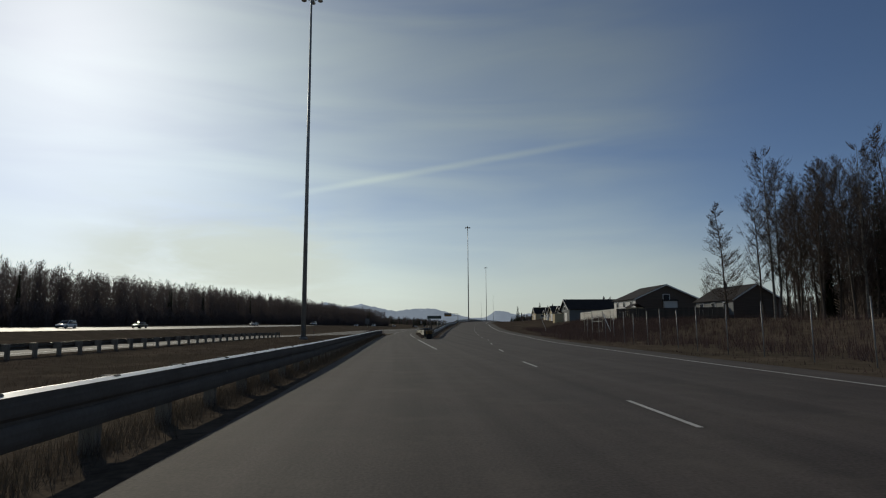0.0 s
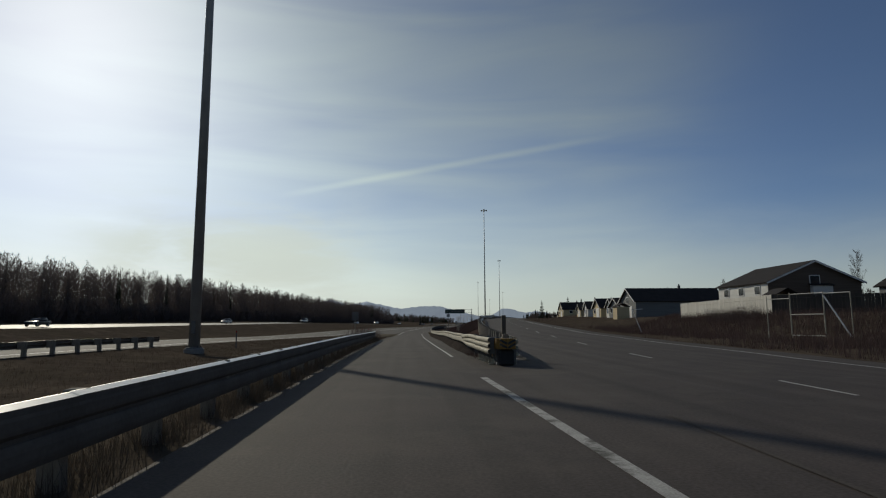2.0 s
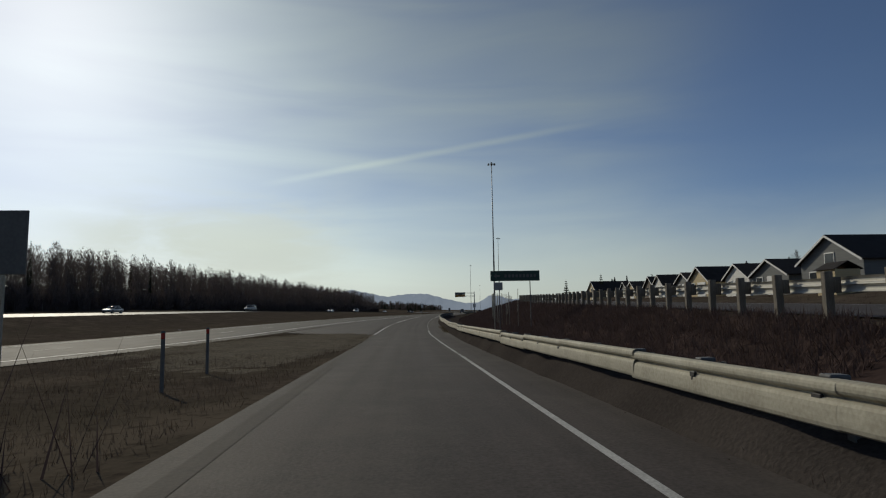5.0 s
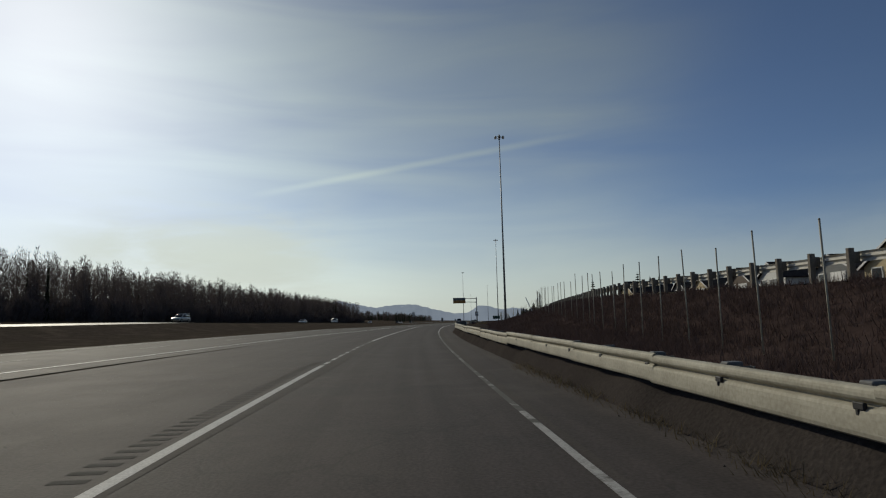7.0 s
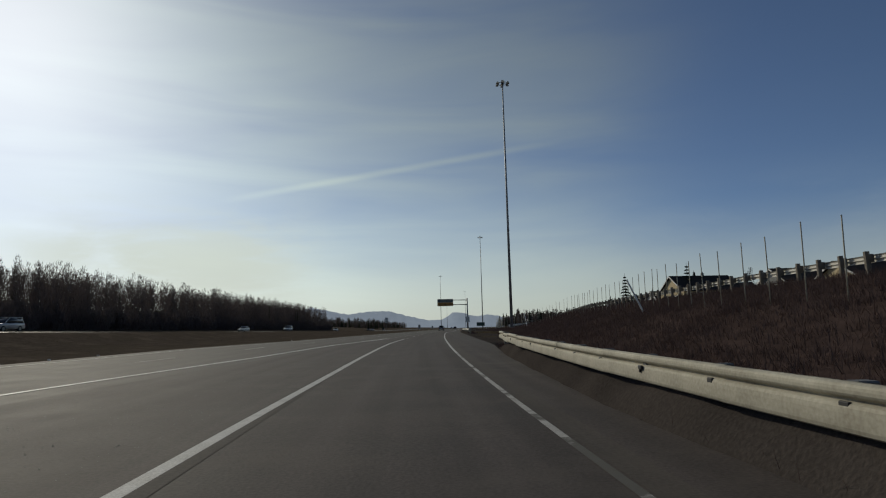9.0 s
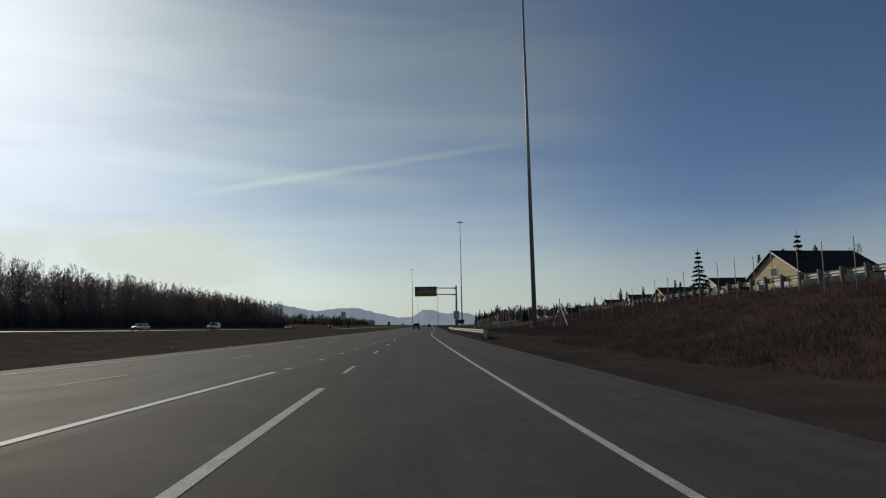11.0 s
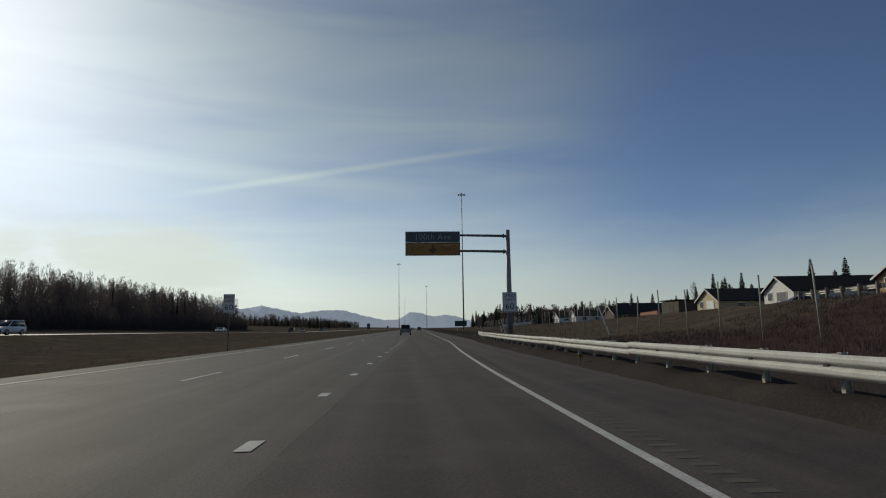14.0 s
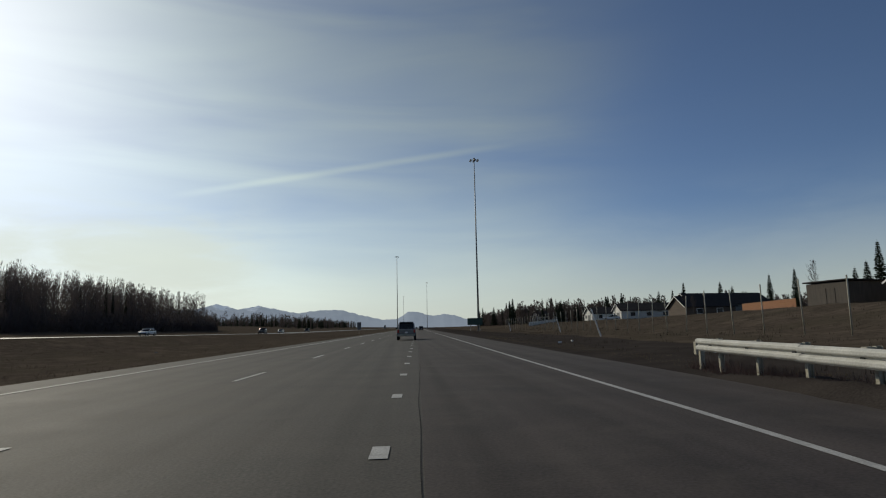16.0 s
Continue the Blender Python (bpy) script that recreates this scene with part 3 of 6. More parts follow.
def thing(name, m, label, category, group="", kind=""):
    """An empty at the base of a thing; its parts are hung below it."""
    ob = tagged(new(name), label, category, group, kind)
    ob.matrix_basis = m
    WORLD_OF[ob] = m.copy()
    return ob


def hang(name, me, parent, local=None, label=""):
    ob = new(name, me)
    local = local if local is not None else Matrix.Identity(4)
    ob.parent = parent
    ob.matrix_basis = local
    WORLD_OF[ob] = WORLD_OF[parent] @ local
    if label:
        ob["label"] = label
    return ob


def part(name, bm, mat, parent, label="", smooth=False):
    return hang(name, bm_mesh(name, bm, mat, smooth), parent, None, label)


def box(bm, c, size, turn=None):
    r = bmesh.ops.create_cube(bm, size=1.0)
    m = Matrix.Translation(c) @ (turn if turn is not None else Matrix.Identity(4)) @ Matrix.Diagonal((*size, 1))
    bmesh.ops.transform(bm, matrix=m, verts=r["verts"])
    return r["verts"]


def soft_box(bm, c, size, bevel=0.02, turn=None):
    vs = box(bm, c, size, turn)
    es = list({e for v in vs for e in v.link_edges})
    bmesh.ops.bevel(bm, geom=es, offset=bevel, segments=1, affect="EDGES")


def tube(bm, a, b, r1, r2, n=8):
    a, b = Vector(a), Vector(b)
    q = (b - a).to_track_quat("Z", "Y").to_matrix().to_4x4()
    r = bmesh.ops.create_cone(bm, cap_ends=True, segments=n, radius1=r1, radius2=r2, depth=(b - a).length)
    bmesh.ops.transform(bm, matrix=Matrix.Translation((a + b) / 2) @ q, verts=r["verts"])


def BM():
    return bmesh.new()


def strip(name, stations, left, right, height, mat, across=2, lift_=0.0, label="", category="", kind="structure", group=""):
    """A band of road or paint between two lines, lying on height(s, d)."""
    verts, faces, uvs = [], [], []
    for s in stations:
        a, b = left(s), right(s)
        for k in range(across + 1):
            d = a + (b - a) * k / across
            x, y = spot(s, d)
            verts.append((x, y, height(s, d) + lift_))
            uvs.append((d, s))
    w = across + 1
    for i in range(len(stations) - 1):
        for k in range(across):
            faces.append((i * w + k, i * w + k + 1, (i + 1) * w + k + 1, (i + 1) * w + k))
    ob = new(name, mesh_of(name, verts, faces, [mat], True, None, uvs))
    return tagged(ob, label, category, group, kind)


# ---------------------------------------------------------------- ground and roads
stations = [-400, -300, -200, -140, -100] + list(range(-80, 480, 4)) + [500, 530, 570, 620, 700, 800, 950, 1150, 1500, 2000, 2800, 4000, 5200]
verts, faces = [], []
rng = np.random.RandomState(4)
for s in stations:
    for k, (d, z) in enumerate(section(s)):
        x, y = spot(s, d)
        rough = 0.0 if 9 <= k <= 14 or 18 <= k <= 19 or 4 <= k <= 5 else 0.08 if k not in (15, 16, 17) else 0.08 * min(1.0, (side_left(s) - pave_right(s)) / 3)
        verts.append((x, y, z - (0.03 if 10 <= k <= 13 else 0.05) + rng.uniform(-rough, rough)))
n_sec = len(section(0))
for i in range(len(stations) - 1):
    for k in range(n_sec - 1):
        faces.append((i * n_sec + k, i * n_sec + k + 1, (i + 1) * n_sec + k + 1, (i + 1) * n_sec + k))
face_mat = [1 if (k == 14 and stations[i] > 56) else 2 if k in (15, 16) and 66 < stations[i] < 335 else 0 for i in range(len(stations) - 1) for k in range(n_sec - 1)]
ground = tagged(new("ground", mesh_of("ground", verts, faces, [GROUND, GRAVEL, SOIL], True, face_mat)),
                "brown dry grass ground with gravel verges beside the road", "ground", "", "structure")

near = [-100] + list(range(-80, 480, 3)) + [500, 530, 570, 620, 700, 800, 950, 1150, 1500, 2000, 2800]
flat = lambda s, d: float(level(s))
strip("road_slip", near, pave_left, pave_right, flat, ASPHALT, 6, 0.0,
      "dark worn asphalt slip road with a faded surface", "road")
strip("road_main", near, lambda s: main_left(s) - 1.6, lambda s: min(main_right(s) + 1.6, pave_left(s) + 0.3), flat, ASPHALT_OLD, 6, -0.004,
      "grey asphalt motorway carriageway catching the sun", "road")
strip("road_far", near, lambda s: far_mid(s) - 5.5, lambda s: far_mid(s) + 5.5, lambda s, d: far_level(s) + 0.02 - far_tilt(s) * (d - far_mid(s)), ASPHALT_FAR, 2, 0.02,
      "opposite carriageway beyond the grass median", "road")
strip("road_side", [s for s in near if s < 480], lambda s: side_left(s) - (0.03 if s < 57 else 0), side_right, lambda s, d: side_level(s), ASPHALT, 4, -0.003,
      "asphalt side road climbing beside the slip road", "road")


strip("road_fork", list(np.arange(47.0, 66.1, 1.0)), lambda s: min(pave_right(s), pave_right(s - 3)) - 0.3, lambda s: max(side_left(s), side_left(s + 3), side_left(s - 3)) + 0.3, flat, ASPHALT, 2, -0.010,
      "asphalt in the fork of the two roads", "road")

# a low hump of dirt and dead grass lying on the tip of the gore
verts, faces = [], []
hump_s, hump_d = np.arange(118, 157, 0.3), np.arange(-13.5, -2.3, 0.3)
for s in hump_s:
    for d in hump_d:
        swell = math.exp(-((s - 138) / 11.5) ** 2 - ((d + 6.9 - (s - 138) * 0.06) / 4.4) ** 2)
        z = 0.20 * swell - 0.07 + 0.06 * noise.noise(Vector((s * 0.45, d * 0.6, 0))) + 0.08 * noise.noise(Vector((s * 1.9, d * 2.3, 4)))
        verts.append((*spot(s, d), float(level(s)) + z - 0.4 * max(0.0, 0.28 - swell)))
w_ = len(hump_d)
faces = [(i * w_ + k, i * w_ + k + 1, (i + 1) * w_ + k + 1, (i + 1) * w_ + k) for i in range(len(hump_s) - 1) for k in range(w_ - 1)]
tagged(new("ground_hump", mesh_of("ground_hump", verts, faces, [PALE_DIRT], True)), "low hump of dirt and dead grass on the gore", "ground", "", "structure")

# ---------------------------------------------------------------- painted lines
def line(name, s0, s1, mid, width, step=3.0, height=flat, lift_=0.006, label="white painted edge line, worn in places"):
    n = max(2, int((s1 - s0) / step) + 1)
    st = list(np.linspace(s0, s1, n))
    return strip(name, st, lambda s: mid(s) - width / 2, lambda s: mid(s) + width / 2, height, PAINT, 1, lift_, label, "road marking")


side_h = lambda s, d: side_level(s)
line("edge_line", 65, 120, ramp_right, 0.10)
for a_, b_, m_ in ((120, 154, PAINT_WORN), (154, 196, PAINT_FAINT), (196, 215, PAINT_WORN)):
    line("edge_line", a_, b_, ramp_right, 0.10, label="white painted edge line, worn through in patches").data.materials[0] = m_
line("edge_line", 215, 256, ramp_right, 0.11)
line("edge_line", 256, 1200, ramp_right, 0.13)
strip("dusty_band", list(np.arange(104, 148, 3.0)), lambda s: ramp_left(s) - 0.14, lambda s: ramp_left(s) + 0.10, flat, ASPHALT_PALE, 1, 0.004,
      "pale dusty rim along the edge of the asphalt", "road")
line("edge_line", 147, 163.5, ramp_left, 0.15)
for a_, b_ in ((164.0, 164.8), (165.7, 166.6), (167.6, 168.2), (169.8, 170.3), (174.0, 174.6)):
    line("edge_line", a_, b_, ramp_left, 0.13, 1.0, lift_=0.008, label="worn remnant of a white edge line")
line("edge_line", 182, 247, ramp_left, 0.17)
line("edge_line", 163.5, 182, ramp_left, 0.15, lift_=0.004, label="dusty trace of a worn edge line").data.materials[0] = PAINT_FAINT
strip("dusty_band", list(np.arange(150, 206, 3.0)), lambda s: ramp_left(s) + 0.07, lambda s: ramp_left(s) + 0.09 + float(np.interp(s, (150, 165, 185, 204), (0.05, 0.4, 0.35, 0.02))), flat, ASPHALT_PALE, 1, 0.004,
      "pale dusty band of asphalt beside the edge line", "road")
line("edge_line", -100, 252, main_right, 0.19, label="bright white painted edge line").data.materials[0] = PAINT_BRIGHT
line("edge_line", -100, 1200, lambda s: main_left(s), 0.15)
line("edge_line", -100, 900, lambda s: far_mid(s) - 4.3, 0.18, height=lambda s, d: far_level(s) + 0.02 - far_tilt(s) * (d - far_mid(s)), lift_=0.03)
line("edge_line", -100, 900, lambda s: far_mid(s) + 4.3, 0.18, height=lambda s, d: far_level(s) + 0.02 - far_tilt(s) * (d - far_mid(s)), lift_=0.03)
line("edge_line", -80, 330, lambda s: side_right(s) - 1.5, 0.11, height=side_h)
line("edge_line", 39, 50, lambda s: 3.05 + (s - 39) * 0.06, 0.07, height=side_h, label="faint worn white edge line").data.materials[0] = ASPHALT_PALE
line("gore_line", 33, 56, lambda s: ramp_right(s) - 0.02, 0.17, lift_=0.006, label="wide worn white gore line at the road's fork").data.materials[0] = PAINT_WORN
side_lane = table((-60, 2.6), (7, 3.7), (22, 4.4), (38, 6.0), (54, 8.2), (66, 9.2), (95, 12), (125, 15), (155, 18), (330, 35))
for s in np.arange(-48.1, 200, 11.1):
    line("lane_dash", s, s + 2.7, side_lane, 0.085, 2.7, side_h, label="white painted lane dash")
for s in np.arange(-98.8, 620, 11.6):
    line("lane_dash", s, s + 3.1, lambda q: main_right(q) - 4.3, 0.12, 3.1, label="white painted lane dash")
    if s < 400:
        line("lane_dash", s, s + 3.1, far_mid, 0.14, 3.1, lambda q, d: far_level(q) + 0.02, 0.03, "white painted lane dash")
for s in np.arange(251.0, 296, 11.5):
    line("lane_dash", s, s + 2.9, ramp_left, 0.12, 2.9, label="white painted lane dash")
for s in np.arange(253.0, 520, 5.12):
    line("dotted_mark", s, s + 0.62, main_right, 0.19, 0.62, label="short wide white dotted lane mark")

for a_, b_ in ((246, 263), (264.5, 281), (281.8, 306), (309, 318), (322, 351), (353, 371), (374, 420)):
    line("crack", a_, b_, lambda s: main_right(s) + 0.43 + 0.02 * math.sin(s * 0.31) + 0.012 * math.sin(s * 1.13), 0.008, 0.6, lift_=0.003, label="thin dark crack along the joint of two lanes").data.materials[0] = SEAL
# rumble strips cut into the shoulders
def rumble(s0, s1, mid, sign):
    verts, faces = [], []
    for s in np.arange(s0, s1, 0.30):
        i = len(verts)
        for q, d in ((0, 0), (0.13, 0), (0.13, 0.32), (0, 0.32)):
            x, y = spot(s + q, mid(s) + sign * (0.22 + d))
            verts.append((x, y, float(level(s)) + 0.003))
        faces.append((i, i + 1, i + 2, i + 3))
    tagged(new("rumble_strip", mesh_of("rumble_strip", verts, faces, [GROOVE])), "rumble strip grooves in the asphalt shoulder", "rumble strip", "", "stuff")


rumble(300, 334, ramp_right, 1)
rumble(151, 165, ramp_left, -1)
strip("dusty_band", list(np.arange(150, 313, 3.0)), lambda s: ramp_right(s) + 0.08, lambda s: ramp_right(s) + 0.08 + float(np.interp(s, (150, 175, 250, 290, 312), (0.08, 0.34, 0.42, 0.44, 0.12))), flat, ASPHALT_PALE, 1, 0.004,
      "pale dusty band of asphalt beside the edge line", "road")

# ---------------------------------------------------------------- mountains, far behind everything
def mountains():
    ridge = table((-60, 1.2), (-40, 2.0), (-24, 1.6), (-18, 2.05), (-13.5, 1.83), (-11.5, 2.37), (-9.8, 1.87), (-8.1, 2.17), (-6.3, 1.8), (-4.8, 1.48), (-2.7, 1.72),
                  (-0.9, 1.71), (0.9, 1.21), (2.8, 0.77), (4.1, 0.8), (5.2, 1.48), (6.0, 1.42), (7.3, 1.03), (8.4, 1.2), (9.5, 1.0), (11.1, 0.5), (20, 0.7), (40, 0.5), (70, 0.6))
    rnd = random.Random(3)
    dist, depth, rows_ = 4550.0, 500.0, 9
    az = np.arange(-60, 70.01, 0.14)
    verts, faces = [], []
    for i, a in enumerate(az):
        top = dist * math.tan(radians(ridge(a) + 0.07 * noise.noise(Vector((a * 2.3, 0, 0))) + 0.03 * noise.noise(Vector((a * 9.1, 3, 0)))))
        for k in range(rows_):
            f = k / (rows_ - 1)
            crag = noise.noise(Vector((a * 1.7, f * 5.0, 1.0))) * 60 * f * (1 - f) * 2
            r = dist - depth * (1 - f) + crag * 2
            verts.append((r * math.sin(radians(a)), 170 + r * math.cos(radians(a)), -20 + (top + 20) * (f ** 1.15) + (crag * 0.3 if k < rows_ - 1 else 0)))
    for i in range(len(az) - 1):
        for k in range(rows_ - 1):
            faces.append((i * rows_ + k, (i + 1) * rows_ + k, (i + 1) * rows_ + k + 1, i * rows_ + k + 1))
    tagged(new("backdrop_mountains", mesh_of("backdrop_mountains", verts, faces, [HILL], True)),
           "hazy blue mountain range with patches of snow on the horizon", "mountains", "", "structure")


mountains()


# ---------------------------------------------------------------- crash barriers
def ridge_points(mid, half):
    """One ridge of a corrugated rail, from its upper slope down to its lower one: (out, height)."""
    return [(0.036, mid + half * 0.98), (0.070, mid + half * 0.62), (0.083, mid + half * 0.36), (0.083, mid - half * 0.30), (0.072, mid - half * 0.58)]


W_BEAM = tuple([(0.0, 0.312), (0.028, 0.312)] + ridge_points(0.236, 0.070) + [(0.010, 0.172), (0.004, 0.150)] + ridge_points(0.078, 0.070) + [(0.036, 0.006), (0.0, 0.0)])
THRIE = tuple([(0.0, 0.51), (0.03, 0.51)] + ridge_points(0.436, 0.072) + [(0.010, 0.362), (0.004, 0.340)] + ridge_points(0.262, 0.072)
              + [(0.010, 0.188), (0.004, 0.166)] + ridge_points(0.088, 0.072) + [(0.036, 0.006), (0.0, 0.0)])

SHALLOW = tuple([(-0.036, 0.312), (0.034, 0.292)] + [(o * 0.5, z * 0.93) for o, z in W_BEAM[3:]])      # flattened ridges stay dark under a top edge bent to catch sunlight
BROAD = tuple([(0.0, 0.312), (0.028, 0.312)] 
              + [(o, 0.263 + 0.046 * f) for o, f in ((0.040, 0.98), (0.062, 0.80), (0.073, 0.5), (0.077, 0.1), (0.076, -0.35), (0.064, -0.72))] + [(0.012, 0.209), (0.010, 0.198)]
              + [(o, 0.100 + 0.093 * f) for o, f in ((0.044, 0.98), (0.064, 0.88), (0.074, 0.66), (0.079, 0.3), (0.081, -0.2), (0.080, -0.6), (0.070, -0.88))] + [(0.040, 0.004), (0.0, 0.0)])


def beam_mesh(profile, length, face, mat, scale=1.0):
    """One corrugated rail length along y; face +1 bulges to +x, -1 to -x."""
    verts, faces = [], []
    back_ = [(o - 0.008, z) for o, z in profile]
    ring = list(profile) + back_[::-1]
    n = len(ring)
    for y in (-length / 2, length / 2):
        verts += [(face * o, y, z * scale) for o, z in ring]
    faces = [(i, (i + 1) % n, n + (i + 1) % n, n + i) for i in range(n)]
    # top faces of the dark beam get the painted highlight
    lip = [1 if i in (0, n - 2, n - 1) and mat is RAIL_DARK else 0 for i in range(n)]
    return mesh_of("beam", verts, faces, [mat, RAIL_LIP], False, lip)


def bolt_plate():
    bm = BM()
    soft_box(bm, (0, 0, 0), (0.035, 0.11, 0.055), 0.008)
    soft_box(bm, (0, 0.02, -0.045), (0.03, 0.035, 0.05), 0.008)
    return bm


def guardrail(label, s0, s1, mid, face, top, profile, mat, post_mat, timber, group, height=None, post_top=0.05, spacing=1.905, scale=1.0, kink=0.018):
    """A corrugated steel crash barrier along a line: rail lengths lapped end to end on posts with spacer blocks."""
    gz = height if height is not None else (lambda s: ground_at(s, mid(s)))
    x0, y0 = spot(s0, mid(s0))
    base = thing("guardrail", pose(x0, y0, gz(s0)), label, "guardrail", group)
    inv = WORLD_OF[base].inverted()
    hgt = profile[0][1] * scale
    beam = beam_mesh(profile, 3.90, face, mat, scale)
    bm = BM()
    if timber:
        soft_box(bm, (-face * 0.26, 0, (top + post_top - 0.25) / 2), (0.18, 0.14, top + post_top + 0.25), 0.012)
    else:
        for q in (-0.05, 0.05):
            box(bm, (-face * 0.25 + q, 0, (top + post_top - 0.25) / 2), (0.012, 0.08, top + post_top + 0.25))
        box(bm, (-face * 0.25, 0, (top + post_top - 0.25) / 2), (0.09, 0.010, top + post_top + 0.25))
    post = bm_mesh("post", bm, post_mat)
    bm = BM()
    soft_box(bm, (-face * 0.09, 0, top - hgt / 2), (0.17, 0.14, hgt * 0.92 + 0.04), 0.012)
    block = bm_mesh("blockout", bm, post_mat)
    bolt = bm_mesh("bolt", bolt_plate(), BLACK)
    s = s0
    jog = random.Random(int(s0 * 7 + 1))
    while s < s1 - 0.5:
        a, b = s, min(s + 3.81, s1)
        pa, pb = Vector((*spot(a, mid(a)), gz(a))), Vector((*spot(b, mid(b)), gz(b)))
        v = pb - pa
        m = Matrix.Translation((pa + pb) / 2 + Vector((0, 0, top - hgt + jog.uniform(-kink, kink))))
        m = m @ pose(0, 0, 0, math.degrees(math.asin(v.z / v.length)) * 1.0, jog.uniform(-70, 70) * kink, math.degrees(math.atan2(-v.x, v.y)))
        m = m @ Matrix.Diagonal((1, v.length / 3.81, 1, 1))
        hang("beam", beam, base, inv @ m)
        s += 3.81
    for s in np.arange(s0 + 0.2, s1, spacing):
        x, y = spot(s, mid(s))
        m = inv @ pose(x, y, gz(s), jog.uniform(-1.5, 1.5), jog.uniform(-1.5, 1.5), heading(s))
        p = hang("post", post, base, m)
        hang("blockout", block, p)
        if not timber:
            hang("bolt", bolt, p, Matrix.Translation((face * (0.055 if profile is BROAD else 0.014), 0, top - hgt * (0.44 if profile is BROAD else 0.5))))
    return base


left_rail = table((-60, -4.0), (5, -3.1), (20, -2.75), (45, -2.55), (75, -2.35), (92, -2.5), (100, -2.95), (106, -3.8))
near_rail = table((58, 2.72), (66, 2.75), (75, 2.9), (90, 3.15), (125, 3.15), (157, 3.2), (176, 3.08), (198, 3.12), (212, 3.75), (223, 4.7))
late_rail = table((281, 5.95), (290, 5.95), (300, 5.95), (318, 5.95), (340, 6.4), (355, 6.9), (366, 7.9))
side_rail = table((61, 3.65), (75, 5.0), (95, 6.9), (125, 9.8), (155, 13), (187, 14.5), (217, 19), (273, 23), (330, 30), (360, 33.6))
gap_rail = lambda s: -15.4 - 0.035 * (81 - s)
on_level = lambda s: float(level(s))
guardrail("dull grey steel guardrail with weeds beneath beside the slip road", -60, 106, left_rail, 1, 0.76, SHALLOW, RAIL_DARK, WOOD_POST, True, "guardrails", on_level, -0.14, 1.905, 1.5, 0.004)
thrie_rail = guardrail("pale three-ridged steel guardrail behind the crash cushion", 60.3, 66.5, near_rail, -1, 0.84, THRIE, GALV, STEEL_DARK, False, "guardrails", on_level, 0.02)
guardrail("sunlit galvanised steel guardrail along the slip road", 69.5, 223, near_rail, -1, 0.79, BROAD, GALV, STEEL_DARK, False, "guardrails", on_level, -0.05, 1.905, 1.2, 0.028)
guardrail("galvanised steel guardrail on short posts before the sign mast", 284, 365, late_rail, -1, 0.79, W_BEAM, GALV_CLEAN, GALV, False, "guardrails", None, 0.02, 1.905, 1.06)
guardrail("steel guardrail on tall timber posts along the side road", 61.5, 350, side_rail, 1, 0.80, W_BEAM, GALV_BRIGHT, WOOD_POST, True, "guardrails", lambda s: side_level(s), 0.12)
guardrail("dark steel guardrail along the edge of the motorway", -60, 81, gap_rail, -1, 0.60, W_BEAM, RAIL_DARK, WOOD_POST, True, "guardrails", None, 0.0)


def transition_beam(base, s0, s1, top0, top1, scale1):
    """The rail length in which three ridges run together into two."""
    merged = list(W_BEAM[:9]) + [(0.045, 0.139), (0.076, 0.129), (0.086, 0.114)] + [(0.086, z) for z in (0.10, 0.09, 0.085, 0.08, 0.075, 0.07, 0.06)] + list(W_BEAM[12:])
    inv = WORLD_OF[base].inverted()
    verts, n = [], 2 * len(THRIE)
    cuts = 9
    for i in range(cuts):
        f = i / (cuts - 1)
        s = s0 + (s1 - s0) * f
        g = f * f * (3 - 2 * f)
        low0, low1 = top0 - THRIE[0][1], top1 - W_BEAM[0][1] * scale1
        pts = []
        for (o, z), (o1, z1) in zip(THRIE, merged):
            pts.append((o + (o1 - o) * g, (low0 + z) * (1 - g) + (low1 + z1 * scale1) * g))
        for o, z in pts + [(o - 0.008, z) for o, z in pts[::-1]]:
            x, y = spot(s, near_rail(s) - o)
            verts.append(tuple(inv @ Vector((x, y, on_level(s) + z))))
    faces = [(i * n + k, i * n + (k + 1) % n, (i + 1) * n + (k + 1) % n, (i + 1) * n + k) for i in range(cuts - 1) for k in range(n)]
    hang("beam", mesh_of("transition_beam", verts, faces, [GALV], False), base)


transition_beam(thrie_rail, 66.4, 69.6, 0.84, 0.79, 1.2)


def rail_end_shoe(s, d, z, mat):
    bm = BM()
    soft_box(bm, (0.02, 0, z + 0.12), (0.05, 0.16, 0.36), 0.02)
    soft_box(bm, (0.2, 0.05, 0.3), (0.12, 0.12, 0.85), 0.012)
    me = bm_mesh("end_shoe", bm, mat)
    t = thing("rail_terminal", place(s, d), "end terminal of a steel guardrail on its post", "rail terminal", "rail terminals")
    hang("end_shoe", me, t)


rail_end_shoe(283.7, 5.9, 0.4, GALV)
rail_end_shoe(365.3, 7.85, 0.4, GALV)
rail_end_shoe(223.4, 4.8, 0.4, GALV)


